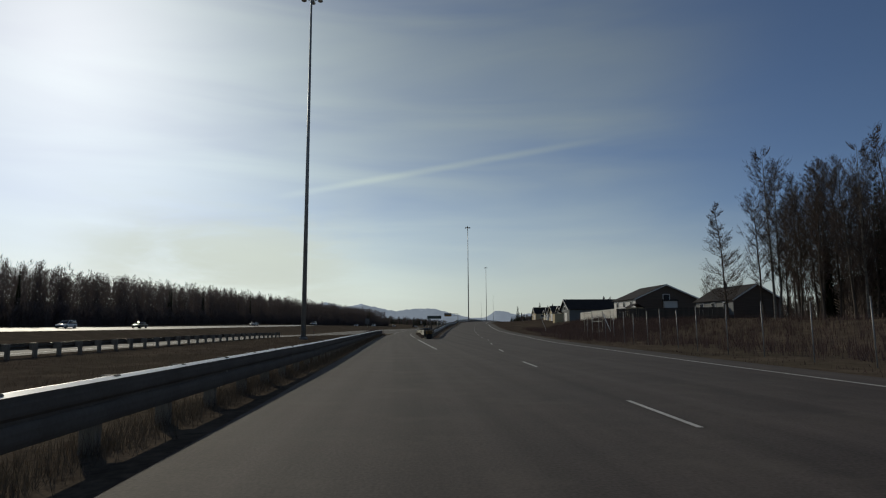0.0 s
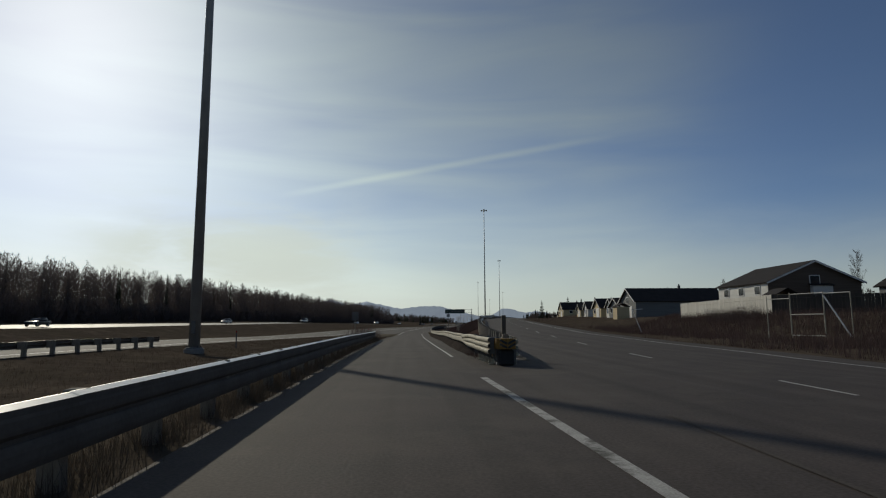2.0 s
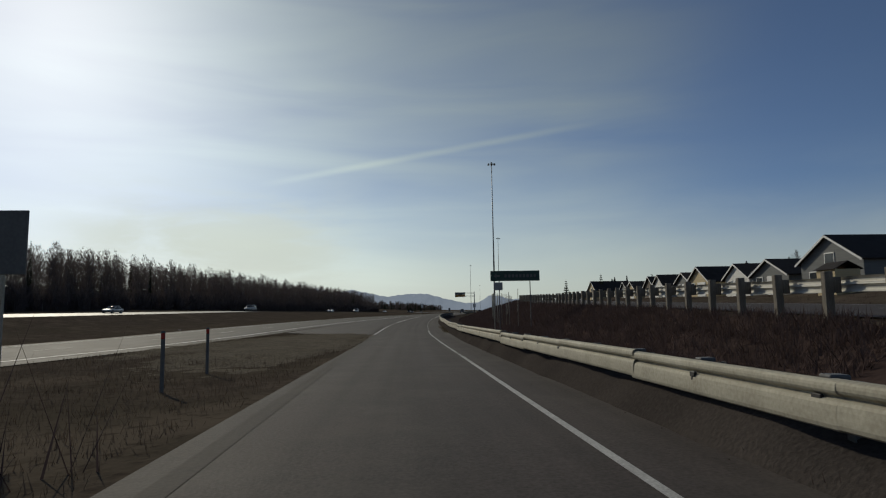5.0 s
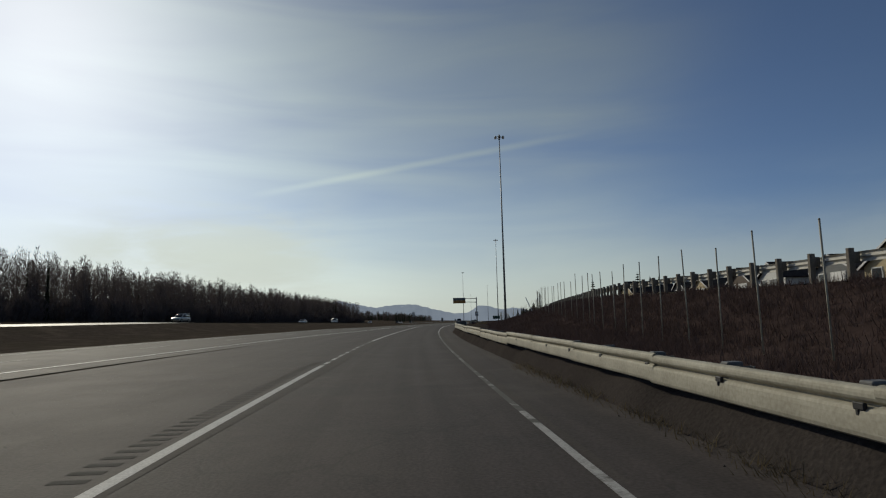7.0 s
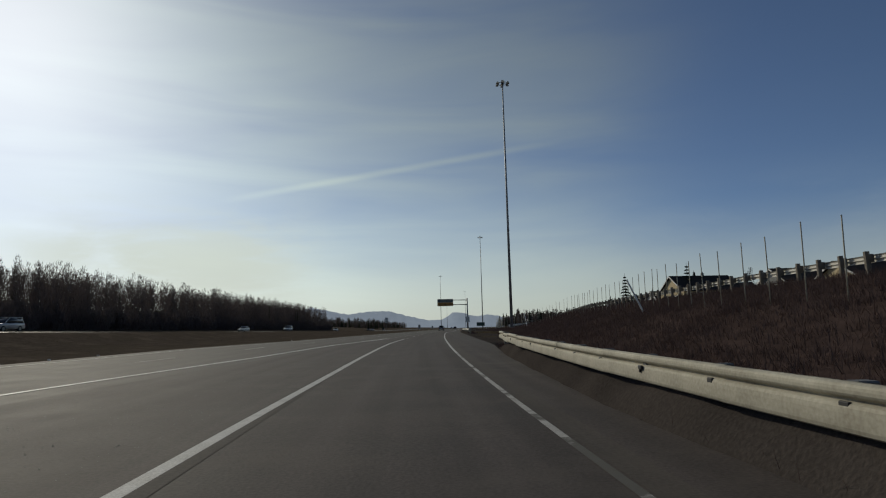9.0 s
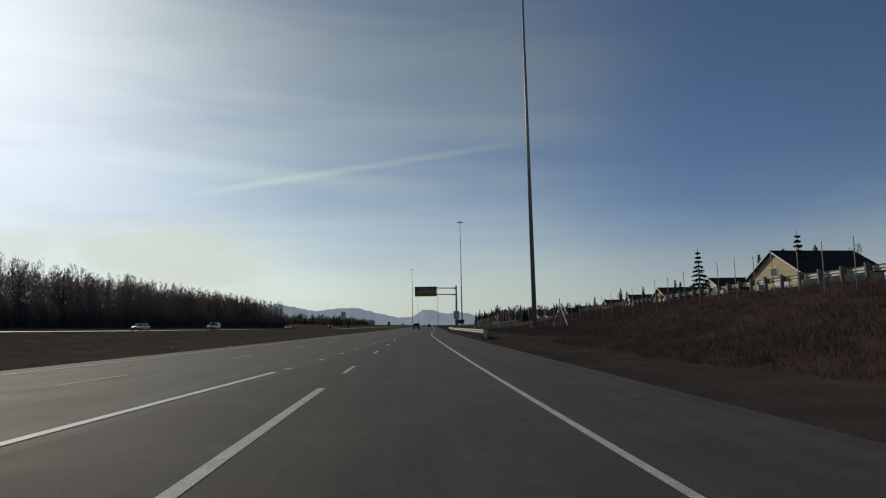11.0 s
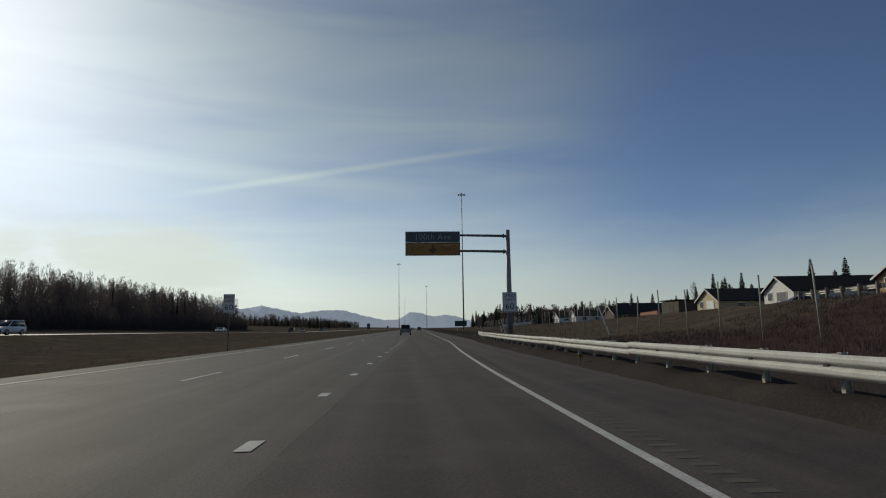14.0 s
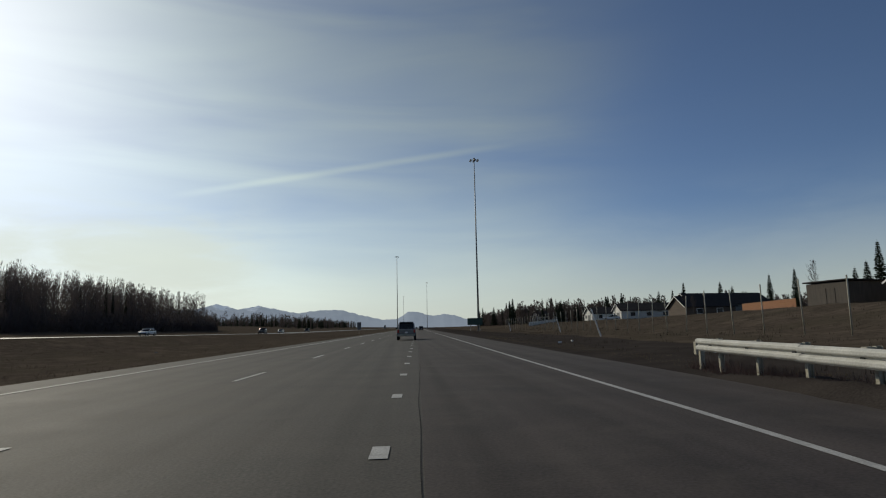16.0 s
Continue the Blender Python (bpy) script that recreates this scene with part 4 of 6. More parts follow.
# ---------------------------------------------------------------- crash cushion at the fork
def crash_cushion():
    t = thing("crash_cushion", place(59.9, 3.2), "yellow and black striped crash cushion at the road's fork", "crash cushion")
    bm = BM()
    rim_ = [(0.46, 0.42)] + [((0.40 + 0.05 * abs(math.sin(q * 4.5))) * math.cos(math.pi + q), (0.40 + 0.05 * abs(math.sin(q * 4.5))) * math.sin(math.pi + q) + 0.4) for q in np.linspace(0, math.pi, 37)][::-1] + [(-0.46, 0.42)]
    low_ = [bm.verts.new((x * 0.75, y, 0.5)) for x, y in rim_]
    top_ = [bm.verts.new((x * 0.73, y, 0.82)) for x, y in rim_]
    n_ = len(rim_)
    for k in range(n_):
        bm.faces.new((low_[k], low_[(k + 1) % n_], top_[(k + 1) % n_], top_[k]))
    bm.faces.new(low_)
    bm.faces.new(top_)
    part("nose", bm, CUSHION, t, "yellow plastic nose")
    # added black block; it fills in the shade below the nose
    bm = BM()
    soft_box(bm, (0, 0.34, 0.24), (0.48, 0.40, 0.50), 0.06)
    part("base", bm, RUBBER, t, "dark block standing in for shade below the nose")
    for k in range(1, 3):
        for side in (-0.2, 0.2):
            bm = BM()
            box(bm, (side * 0.62, -0.040, 0.475 + 0.125 * k), (0.25, 0.016, 0.06), Matrix.Rotation(radians(28 if side < 0 else -28), 4, "Y"))
            part("stripe", bm, BLACK, t, "black chevron stripe")
    for k in range(4):
        bm = BM()
        soft_box(bm, (0.05, 0.9 + 0.75 * k, 0.44), (0.5, 0.62, 0.58), 0.05)
        part("cartridge", bm, CUSHION, t)
    for k in range(5):
        bm = BM()
        soft_box(bm, (0.05, 0.52 + 0.75 * k, 0.40), (0.62, 0.05, 0.78), 0.01)
        part("diaphragm", bm, STEEL_DARK, t)
    bm = BM()
    for q in (-0.3, 0.3):
        box(bm, (q * 0.8, 2.1, 0.05), (0.08, 3.6, 0.08))
    part("skid", bm, STEEL_DARK, t)
    for side in (1,):
        bm = BM()
        for k in range(3):
            soft_box(bm, (side * 0.40, 2.3, 0.32 + 0.2 * k), (0.07, 3.6, 0.14), 0.03)
        part("side_panel", bm, GALV, t, "ridged galvanised side panel")
    for k in range(6):
        bm = BM()
        soft_box(bm, (-0.34, 0.75 + 0.62 * k, 0.09), (0.09, 0.05, 0.18), 0.012)
        soft_box(bm, (-0.38, 0.75 + 0.62 * k, 0.02), (0.20, 0.10, 0.035), 0.010)
        part("foot", bm, GALV, t, "pale steel foot plate")
    post = thing("marker_post", place(62.6, 3.55), "dark square marker post behind the crash cushion", "marker post")
    bm = BM()
    soft_box(bm, (0, 0, 0.75), (0.14, 0.14, 1.6), 0.01)
    part("post", bm, FENCE_DARK, post)


crash_cushion()


# ---------------------------------------------------------------- high mast lights
def high_mast(height):
    t = thing("high_mast_light", Matrix.Identity(4), "tall tapered steel mast with a ring of floodlights on top", "street lamp", "high mast lights")
    bm = BM()
    tube(bm, (0, 0, -0.6), (0, 0, 0.20), 0.56, 0.54, 20)
    tube(bm, (0, 0, 0.20), (0, 0, 0.24), 0.54, 0.50, 20)
    part("footing", bm, CONCRETE, t)
    bm = BM()
    r = bmesh.ops.create_cone(bm, cap_ends=True, segments=16, radius1=0.31, radius2=0.12, depth=height)
    bmesh.ops.translate(bm, verts=r["verts"], vec=(0, 0, height / 2 + 0.02))
    part("shaft", bm, MAST, t, "", True)
    bm = BM()
    tube(bm, (0, 0, 0.23), (0, 0, 0.30), 0.45, 0.45, 16)
    for k in range(8):
        a = math.tau * k / 8
        tube(bm, (0.40 * math.cos(a), 0.40 * math.sin(a), 0.28), (0.40 * math.cos(a), 0.40 * math.sin(a), 0.38), 0.03, 0.035, 6)
    part("base_plate", bm, STEEL_DARK, t)
    bm = BM()
    soft_box(bm, (0, -0.295, 1.4), (0.22, 0.06, 0.7), 0.02)
    part("access_door", bm, STEEL_DARK, t)
    bm = BM()
    ring = 20
    for k in range(ring):
        a, b = math.tau * k / ring, math.tau * (k + 1) / ring
        tube(bm, (0.95 * math.cos(a), 0.95 * math.sin(a), height), (0.95 * math.cos(b), 0.95 * math.sin(b), height), 0.06, 0.06, 6)
    for k in range(3):
        a = math.tau * k / 3
        tube(bm, (0, 0, height), (0.95 * math.cos(a), 0.95 * math.sin(a), height), 0.05, 0.05, 6)
    part("lamp_ring", bm, STEEL_DARK, t)
    bm = BM()
    tube(bm, (0, 0, height - 0.2), (0, 0, height + 0.7), 0.32, 0.24, 12)
    part("head_frame", bm, STEEL_DARK, t)
    bm = BM()
    tube(bm, (0, 0, 0), (0, 0, 0.42), 0.36, 0.16, 12)
    lamp_me = bm_mesh("floodlight", bm, GALV)
    bm = BM()
    tube(bm, (0, 0, -0.04), (0, 0, 0.0), 0.33, 0.34, 12)
    lens_me = bm_mesh("lens", bm, LAMP_GLASS)
    for k in range(6):
        a = math.tau * (k + 0.5) / 6
        f = hang("floodlight", lamp_me, t, pose(1.25 * math.cos(a), 1.25 * math.sin(a), height - 0.22, 0, 0, 0))
        hang("lens", lens_me, f)
    return t


first_mast = high_mast(51.5)
first_mast.matrix_basis = place(311, 15.6)
for s, d in ((526, 22.3), (773, -3.5), (1033, 28), (1310, 2)):
    copy_thing(first_mast, place(s, d))
short_mast = high_mast(45.5)
short_mast.matrix_basis = place(76.5, -11.7)


# ---------------------------------------------------------------- signs
def text_mesh(words, size, mat, depth=0.004):
    cu = bpy.data.curves.new("lettering", "FONT")
    cu.body, cu.size, cu.align_x, cu.align_y, cu.extrude = words, size, "CENTER", "CENTER", depth
    cu.space_character = 1.08
    tmp = bpy.data.objects.new("lettering", cu)
    me = bpy.data.meshes.new_from_object(tmp)
    bpy.data.objects.remove(tmp)
    me.materials.clear()
    me.materials.append(mat)
    return me


STAND = pose(0, 0, 0, 90, 0, 0)      # from lying to facing back along the road


def board(parent, name, w, h, c, mat, edge=None, thick=0.03):
    bm = BM()
    soft_box(bm, c, (w, thick, h), 0.008)
    p = part(name, bm, mat, parent)
    if edge:
        bm = BM()
        for q in (-1, 1):
            box(bm, (c[0], c[1] - thick / 2 - 0.003, c[2] + q * (h / 2 - 0.05)), (w - 0.06, 0.006, 0.03))
            box(bm, (c[0] + q * (w / 2 - 0.05), c[1] - thick / 2 - 0.003, c[2]), (0.03, 0.006, h - 0.06))
        part("border", bm, edge, p)
    return p


def overhead_sign():
    t = thing("overhead_sign", place(347.6, 8.0, -0.1), "cantilever sign mast with a green and yellow exit board", "road sign")
    bm = BM()
    tube(bm, (0, 0, -0.3), (0, 0, 0.35), 0.5, 0.5, 16)
    part("footing", bm, CONCRETE, t)
    bm = BM()
    tube(bm, (0, 0, 0.3), (0, 0, 8.65), 0.21, 0.16, 16)
    part("mast", bm, MAST, t, "", True)
    bm = BM()
    tube(bm, (0, 0, 0.3), (0, 0, 0.4), 0.42, 0.42, 16)
    part("base_flange", bm, GALV, t)
    for z in (8.2, 7.0):
        bm = BM()
        tube(bm, (0.1, 0, z - 0.02), (-3.68, 0, z + 0.06), 0.105, 0.085, 12)
        tube(bm, (-0.36, 0, z - 0.01), (-0.28, 0, z - 0.01), 0.17, 0.17, 12)
        a = part("arm", bm, STEEL_DARK, t, "", True)
    # board
    w, cx = 4.15, -5.75
    g = board(t, "green_panel", w, 0.86, (cx, -0.05, 8.12), SIGN_FADED, SIGN_GREY)
    y_ = board(t, "yellow_panel", w, 0.98, (cx, -0.05, 7.19), SIGN_YELLOW, BLACK)
    bm = BM()
    for q in (-1.6, -0.5, 0.6, 1.7):
        box(bm, (cx + q, 0.06, 7.6), (0.08, 0.1, 1.7))
    for z in (8.22, 7.05):
        box(bm, (cx, 0.14, z), (w - 0.2, 0.09, 0.12))
    part("bracket", bm, STEEL_DARK, t)
    hang("lettering", text_mesh("100th Ave", 0.62, SIGN_GREY), g, Matrix.Translation((cx, -0.075, 8.12)) @ STAND)
    # a down arrow between the two words
    bm = BM()
    v = [bm.verts.new((cx + x, -0.078, 7.19 + z)) for x, z in ((-0.09, 0.34), (0.09, 0.34), (0.09, 0.02), (0.36, 0.02), (0.0, -0.36), (-0.36, 0.02), (-0.09, 0.02))]
    bm.faces.new(v)
    part("arrow", bm, BROWN_PAINT, y_)
    for side, word in ((-1, "EXIT"), (1, "ONLY")):
        hang("lettering", text_mesh(word, 0.42, BROWN_PAINT), y_, Matrix.Translation((cx + side * 1.15, -0.072, 7.19)) @ STAND)


overhead_sign()


def speed_sign(m, low, high, wide, tall, back_post=True, two_posts=False):
    t = thing("speed_limit_sign", m, "white speed limit sign with black letters on a steel post", "road sign", "speed limit signs")
    mid_ = (low + high) / 2
    p = board(t, "panel", wide, tall, (0, 0, mid_), SIGN_WHITE, BLACK, 0.02)
    f = tall / 1.22
    hang("lettering", text_mesh("SPEED", 0.235 * f, BLACK), p, Matrix.Translation((0, -0.017, mid_ + 0.40 * f)) @ STAND)
    hang("lettering", text_mesh("LIMIT", 0.235 * f, BLACK), p, Matrix.Translation((0, -0.017, mid_ + 0.14 * f)) @ STAND)
    hang("lettering", text_mesh("60", 0.52 * f, BLACK), p, Matrix.Translation((0, -0.017, mid_ - 0.27 * f)) @ STAND)
    if back_post:
        for q in ((-0.3, 0.3) if two_posts else (0.0,)):
            bm = BM()
            soft_box(bm, (q, 0.045, high / 2 - 0.15), (0.07, 0.07, high + 0.1), 0.006)
            part("post", bm, STEEL_DARK, t)
    else:
        bm = BM()
        for z in (low + 0.25, high - 0.25):
            box(bm, (0, 0.05, z), (0.5, 0.08, 0.06))
        part("clamp", bm, GALV, t)


speed_sign(place(347.6, 8.0, -0.1) @ Matrix.Translation((-0.05, -0.31, 0)), 2.36, 3.86, 1.08, 1.50, False)
speed_sign(place(350.6, -13.6), 2.95, 4.40, 0.86, 1.45)


def direction_board():
    t = thing("direction_sign", place(143.0, 5.9), "long dark green direction sign with small plate on steel legs", "road sign")
    top = 3.75 - ground_at(143, 5.9) - 0.1
    p = board(t, "panel", 3.3, 0.68, (1.25, 0, top - 0.34), SIGN_GREEN)
    bm = BM()
    v = [bm.verts.new((0.0 + x, -0.02, top - 0.34 + z)) for x, z in ((-0.2, 0.0), (0.0, 0.17), (0.0, 0.06), (0.22, 0.06), (0.22, -0.06), (0.0, -0.06), (0.0, -0.17))]
    bm.faces.new(v)
    part("arrow", bm, STEEL_DARK, p)
    for k in range(9):
        bm = BM()
        box(bm, (0.62 + k * 0.245, -0.019, top - 0.34), (0.16, 0.008, 0.20))
        part("letter_bar", bm, STEEL_DARK, p)
    board(t, "plate", 0.56, 0.52, (0.12, 0.0, top - 1.03), SIGN_GREY)
    for q in (0.18, 2.25):
        bm = BM()
        soft_box(bm, (q, 0.05, top / 2 - 0.3), (0.055, 0.055, top + 0.5), 0.006)
        part("leg", bm, STEEL_DARK, t)


direction_board()


def back_sign(s, d, w, h, low):
    t = thing("road_sign", place(s, d), "plain grey back of a road sign on a thin post", "road sign", "sign backs")
    board(t, "panel", w, h, (0, 0, low + h / 2), STEEL_DARK)
    bm = BM()
    soft_box(bm, (0, 0.04, (low + h) / 2), (0.07, 0.07, low + h), 0.006)
    part("post", bm, GALV, t)


back_sign(113, -6.2, 0.75, 1.0, 2.15)
for s, d in ((545, -14), (760, -12)):
    back_sign(s, d, 1.3, 2.4, 1.4)


def guide_sign(s, d, w, h, low):
    t = thing("guide_sign", place(s, d), "dark green guide sign on two steel legs far down the road", "road sign")
    board(t, "panel", w, h, (0, 0, low + h / 2), SIGN_GREEN)
    for q in (-w * 0.3, w * 0.3):
        bm = BM()
        soft_box(bm, (q, 0.06, (low + h) / 2 - 0.2), (0.12, 0.12, low + h + 0.3), 0.01)
        part("leg", bm, GALV, t)


guide_sign(524, 21.0, 4.4, 2.0, 1.7)


def rail_marker(s, d, z):
    t = thing("rail_marker", place(s, d), "small yellow reflector plate at the guardrail", "reflector")
    bm = BM()
    soft_box(bm, (0, 0, z), (0.14, 0.015, 0.14), 0.004)
    part("plate", bm, CUSHION, t)
    bm = BM()
    soft_box(bm, (0, 0.02, z / 2), (0.03, 0.02, z + 0.1), 0.004)
    part("stem", bm, STEEL_DARK, t)


rail_marker(321.5, 5.55, 0.32)


# ---------------------------------------------------------------- fences
def post_fence(label, path_, s0, s1, step, tall, lean=2.5, brace_at=(), seed=1, r=0.03, leave_out=(), mat=None):
    """Bare steel fence posts without their mesh, here and there with a diagonal brace."""
    rnd = random.Random(seed)
    x0, y0 = spot(s0, path_(s0))
    base = thing("post_fence", pose(x0, y0, ground_at(s0, path_(s0))), label, "fence", "post fences")
    inv = WORLD_OF[base].inverted()
    bm = BM()
    tube(bm, (0, 0, -0.2), (0, 0, tall), r, r, 8)
    tube(bm, (0, 0, tall), (0, 0, tall + 0.03), r * 1.25, r * 0.8, 8)
    me = bm_mesh("post", bm, mat or GALV, True)
    for k, s in enumerate(np.arange(s0, s1, step)):
        if k in leave_out:
            continue
        d = path_(s) + rnd.uniform(-0.08, 0.08)
        x, y = spot(s, d)
        m = inv @ pose(x, y, ground_at(s, d), rnd.uniform(-lean, lean), rnd.uniform(-lean, lean), 0) @ Matrix.Diagonal((1, 1, rnd.uniform(0.96, 1.05), 1))
        hang("post", me, base, m)
        if k in brace_at:
            bm = BM()
            tube(bm, (0, 0, tall * 0.9), (0, step * 0.55, tall * 0.35), 0.024, 0.024, 6)
            tube(bm, (0, 0, tall * 0.9), (0, step, tall * 0.86), 0.022, 0.022, 6)
            hang("brace", bm_mesh("brace", bm, GALV), base, inv @ pose(x, y, ground_at(s, d), 0, 0, heading(s)))
    return base


fence_line = table((143, 8.1), (160, 8.16), (172, 9.0), (181, 10.0), (205, 12.0), (216, 13.2), (240, 17.0), (270, 19.6), (296, 18), (324, 15.4), (347, 15.6), (374, 19.5), (470, 26), (600, 34))
post_fence("row of bare grey fence posts standing on the brushy bank", fence_line, 148.05, 185, 2.2, 2.72, 0.9, brace_at=(2,), seed=5, r=0.020, leave_out=(1,))
post_fence("row of thin bare fence posts high on the brushy bank", fence_line, 185.45, 300, 2.2, 2.35, 1.0, seed=6, r=0.020)
post_fence("row of bare grey fence posts on the flat verge", fence_line, 306, 520, 3.6, 2.7, seed=8, r=0.035)
post_fence("thin fence posts before the birch trees", table((6, 14.6), (30, 15.6), (60, 19.5), (95, 27)), 12, 62, 3.1, 2.2, 0.7, seed=9, r=0.022, mat=MAST)


def braced_post(s, d):
    """A fence corner post with two long diagonal braces and a small plate."""
    t = thing("corner_post", place(s, d), "grey fence corner post with two white diagonal braces", "fence post")
    bm = BM()
    tube(bm, (0, 0, -0.2), (0, 0, 3.25), 0.045, 0.045, 10)
    tube(bm, (0, 0, 3.25), (0, 0, 3.3), 0.055, 0.03, 10)
    part("shaft", bm, GALV, t)
    for q in (-1, 1):
        bm = BM()
        tube(bm, (0, q * 0.05, 2.55), (-0.1 * q, q * 3.1, 0.05), 0.05, 0.05, 8)
        part("brace", bm, SIGN_WHITE, t, "white diagonal brace")
    bm = BM()
    soft_box(bm, (-0.05, 0.75, 1.75), (0.02, 0.65, 0.22), 0.006)
    part("plate", bm, SIGN_WHITE, t)


braced_post(304.3, 17.3)
lone_post = thing("fence_post", place(143.6, 5.8), "single grey fence post beside the direction sign", "post")
bm = BM()
tube(bm, (0, 0, -0.2), (0, 0, 1.9), 0.028, 0.028, 8)
part("shaft", bm, GALV, lone_post)


def leaning_pole(s, d, tall, lean_x, lean_y, group="leaning poles", mat=None, wide=0.06):
    t = thing("leaning_pole", place(s, d), "pale leaning pole at the roadside", "pole", group)
    bm = BM()
    tube(bm, (0, 0, -0.2), (lean_x * tall, lean_y * tall, tall), wide, wide * 0.8, 8)
    part("shaft", bm, mat or TRIM, t)
    return t


crossed = leaning_pole(110, 26.9, 2.7, -0.36, 0.1, wide=0.05)
bm = BM()
tube(bm, (-1.05, 0.27, 2.66), (0.25, 0.27, 2.74), 0.04, 0.04, 6)
part("arm", bm, TRIM, crossed)
for s, d, h, lx in ((350, 16.5, 2.3, -0.36), (398, 16.2, 2.2, -0.3), (425, 20, 1.8, -0.25), (470, 21.7, 1.6, -0.2), (226, 14.0, 2.0, -0.46)):
    leaning_pole(s, d, h, lx, 0.1)


def gate_frame(s, d):
    """A tall gate of steel tube along the road, braced at its far end, with a rail running on at both sides."""
    t = thing("gate_frame", place(s, d, 0.0, 14), "tall steel tube gate with three pale rails and a leaning brace", "gate")
    for q in (-1.3, 1.3):
        bm = BM()
        tube(bm, (0, q, -0.2), (0, q, 3.1), 0.04, 0.04, 8)
        part("post", bm, GALV, t)
    for z, a_, b_ in ((0.18, -1.3, 1.3), (1.6, -1.3, 1.3), (3.0, -1.3, 1.3), (2.72, 1.3, 3.3), (2.95, -3.2, -1.3)):
        bm = BM()
        tube(bm, (0, a_, z), (0, b_, z), 0.035, 0.035, 8)
        part("rail", bm, GALV_BRIGHT, t)
    for q in (3.3, -3.2):
        bm = BM()
        tube(bm, (0, q, -0.2), (0, q, 2.95), 0.03, 0.03, 8)
        part("post", bm, GALV, t)
    bm = BM()
    tube(bm, (0, -1.35, 2.8), (0.2, -3.0, 0.0), 0.05, 0.05, 8)
    part("brace", bm, SIGN_WHITE, t, "white leaning brace")


gate_frame(80.9, 27.2)


def board_fence(label, s0, d0, s1, d1, tall, mat, group="board fences", gap=0.0):
    """A close-boarded fence of upright planks between two places."""
    a, b = Vector((*spot(s0, d0), ground_at(s0, d0))), Vector((*spot(s1, d1), ground_at(s1, d1)))
    n = int((b - a).length / 0.30)
    base = thing("board_fence", Matrix.Translation(a), label, "fence", group)
    ang = math.degrees(math.atan2(b.y - a.y, b.x - a.x))
    rnd = random.Random(int(s0))
    meshes = []
    for k in range(3):
        bm = BM()
        soft_box(bm, (0, 0, tall / 2 - 0.1), (0.285, 0.03, tall + 0.2 + rnd.uniform(-0.03, 0.03)), 0.006)
        meshes.append(bm_mesh("plank", bm, mat))
    for k in range(n):
        p = a.lerp(b, (k + 0.5) / n) - a
        hang("plank", meshes[k % 3], base, pose(p.x, p.y, p.z + rnd.uniform(-0.02, 0.02), 0, rnd.uniform(-0.8, 0.8), ang))
    bm = BM()
    for z in (0.4, tall - 0.35):
        tube(bm, (0, 0, z), tuple(b - a + Vector((0, 0, z))), 0.05, 0.05, 4)
    part("rail", bm, mat, base)


board_fence("tall pale board fence round a back garden", 101, 37, 121, 36.3, 1.9, FENCE_WOOD)
# the garden fence turned away from the sun, its shade put into darker boards
board_fence("tall garden board fence, coloured dark for its shaded side", 101, 37, 97, 58, 1.9, FENCE_DARK)
board_fence("orange-brown board fence behind the dry field", 430, 55, 452, 60, 1.7, FENCE_RED)
board_fence("long low pale fence before distant houses", 520, 36, 575, 58, 1.2, FENCE_WOOD)


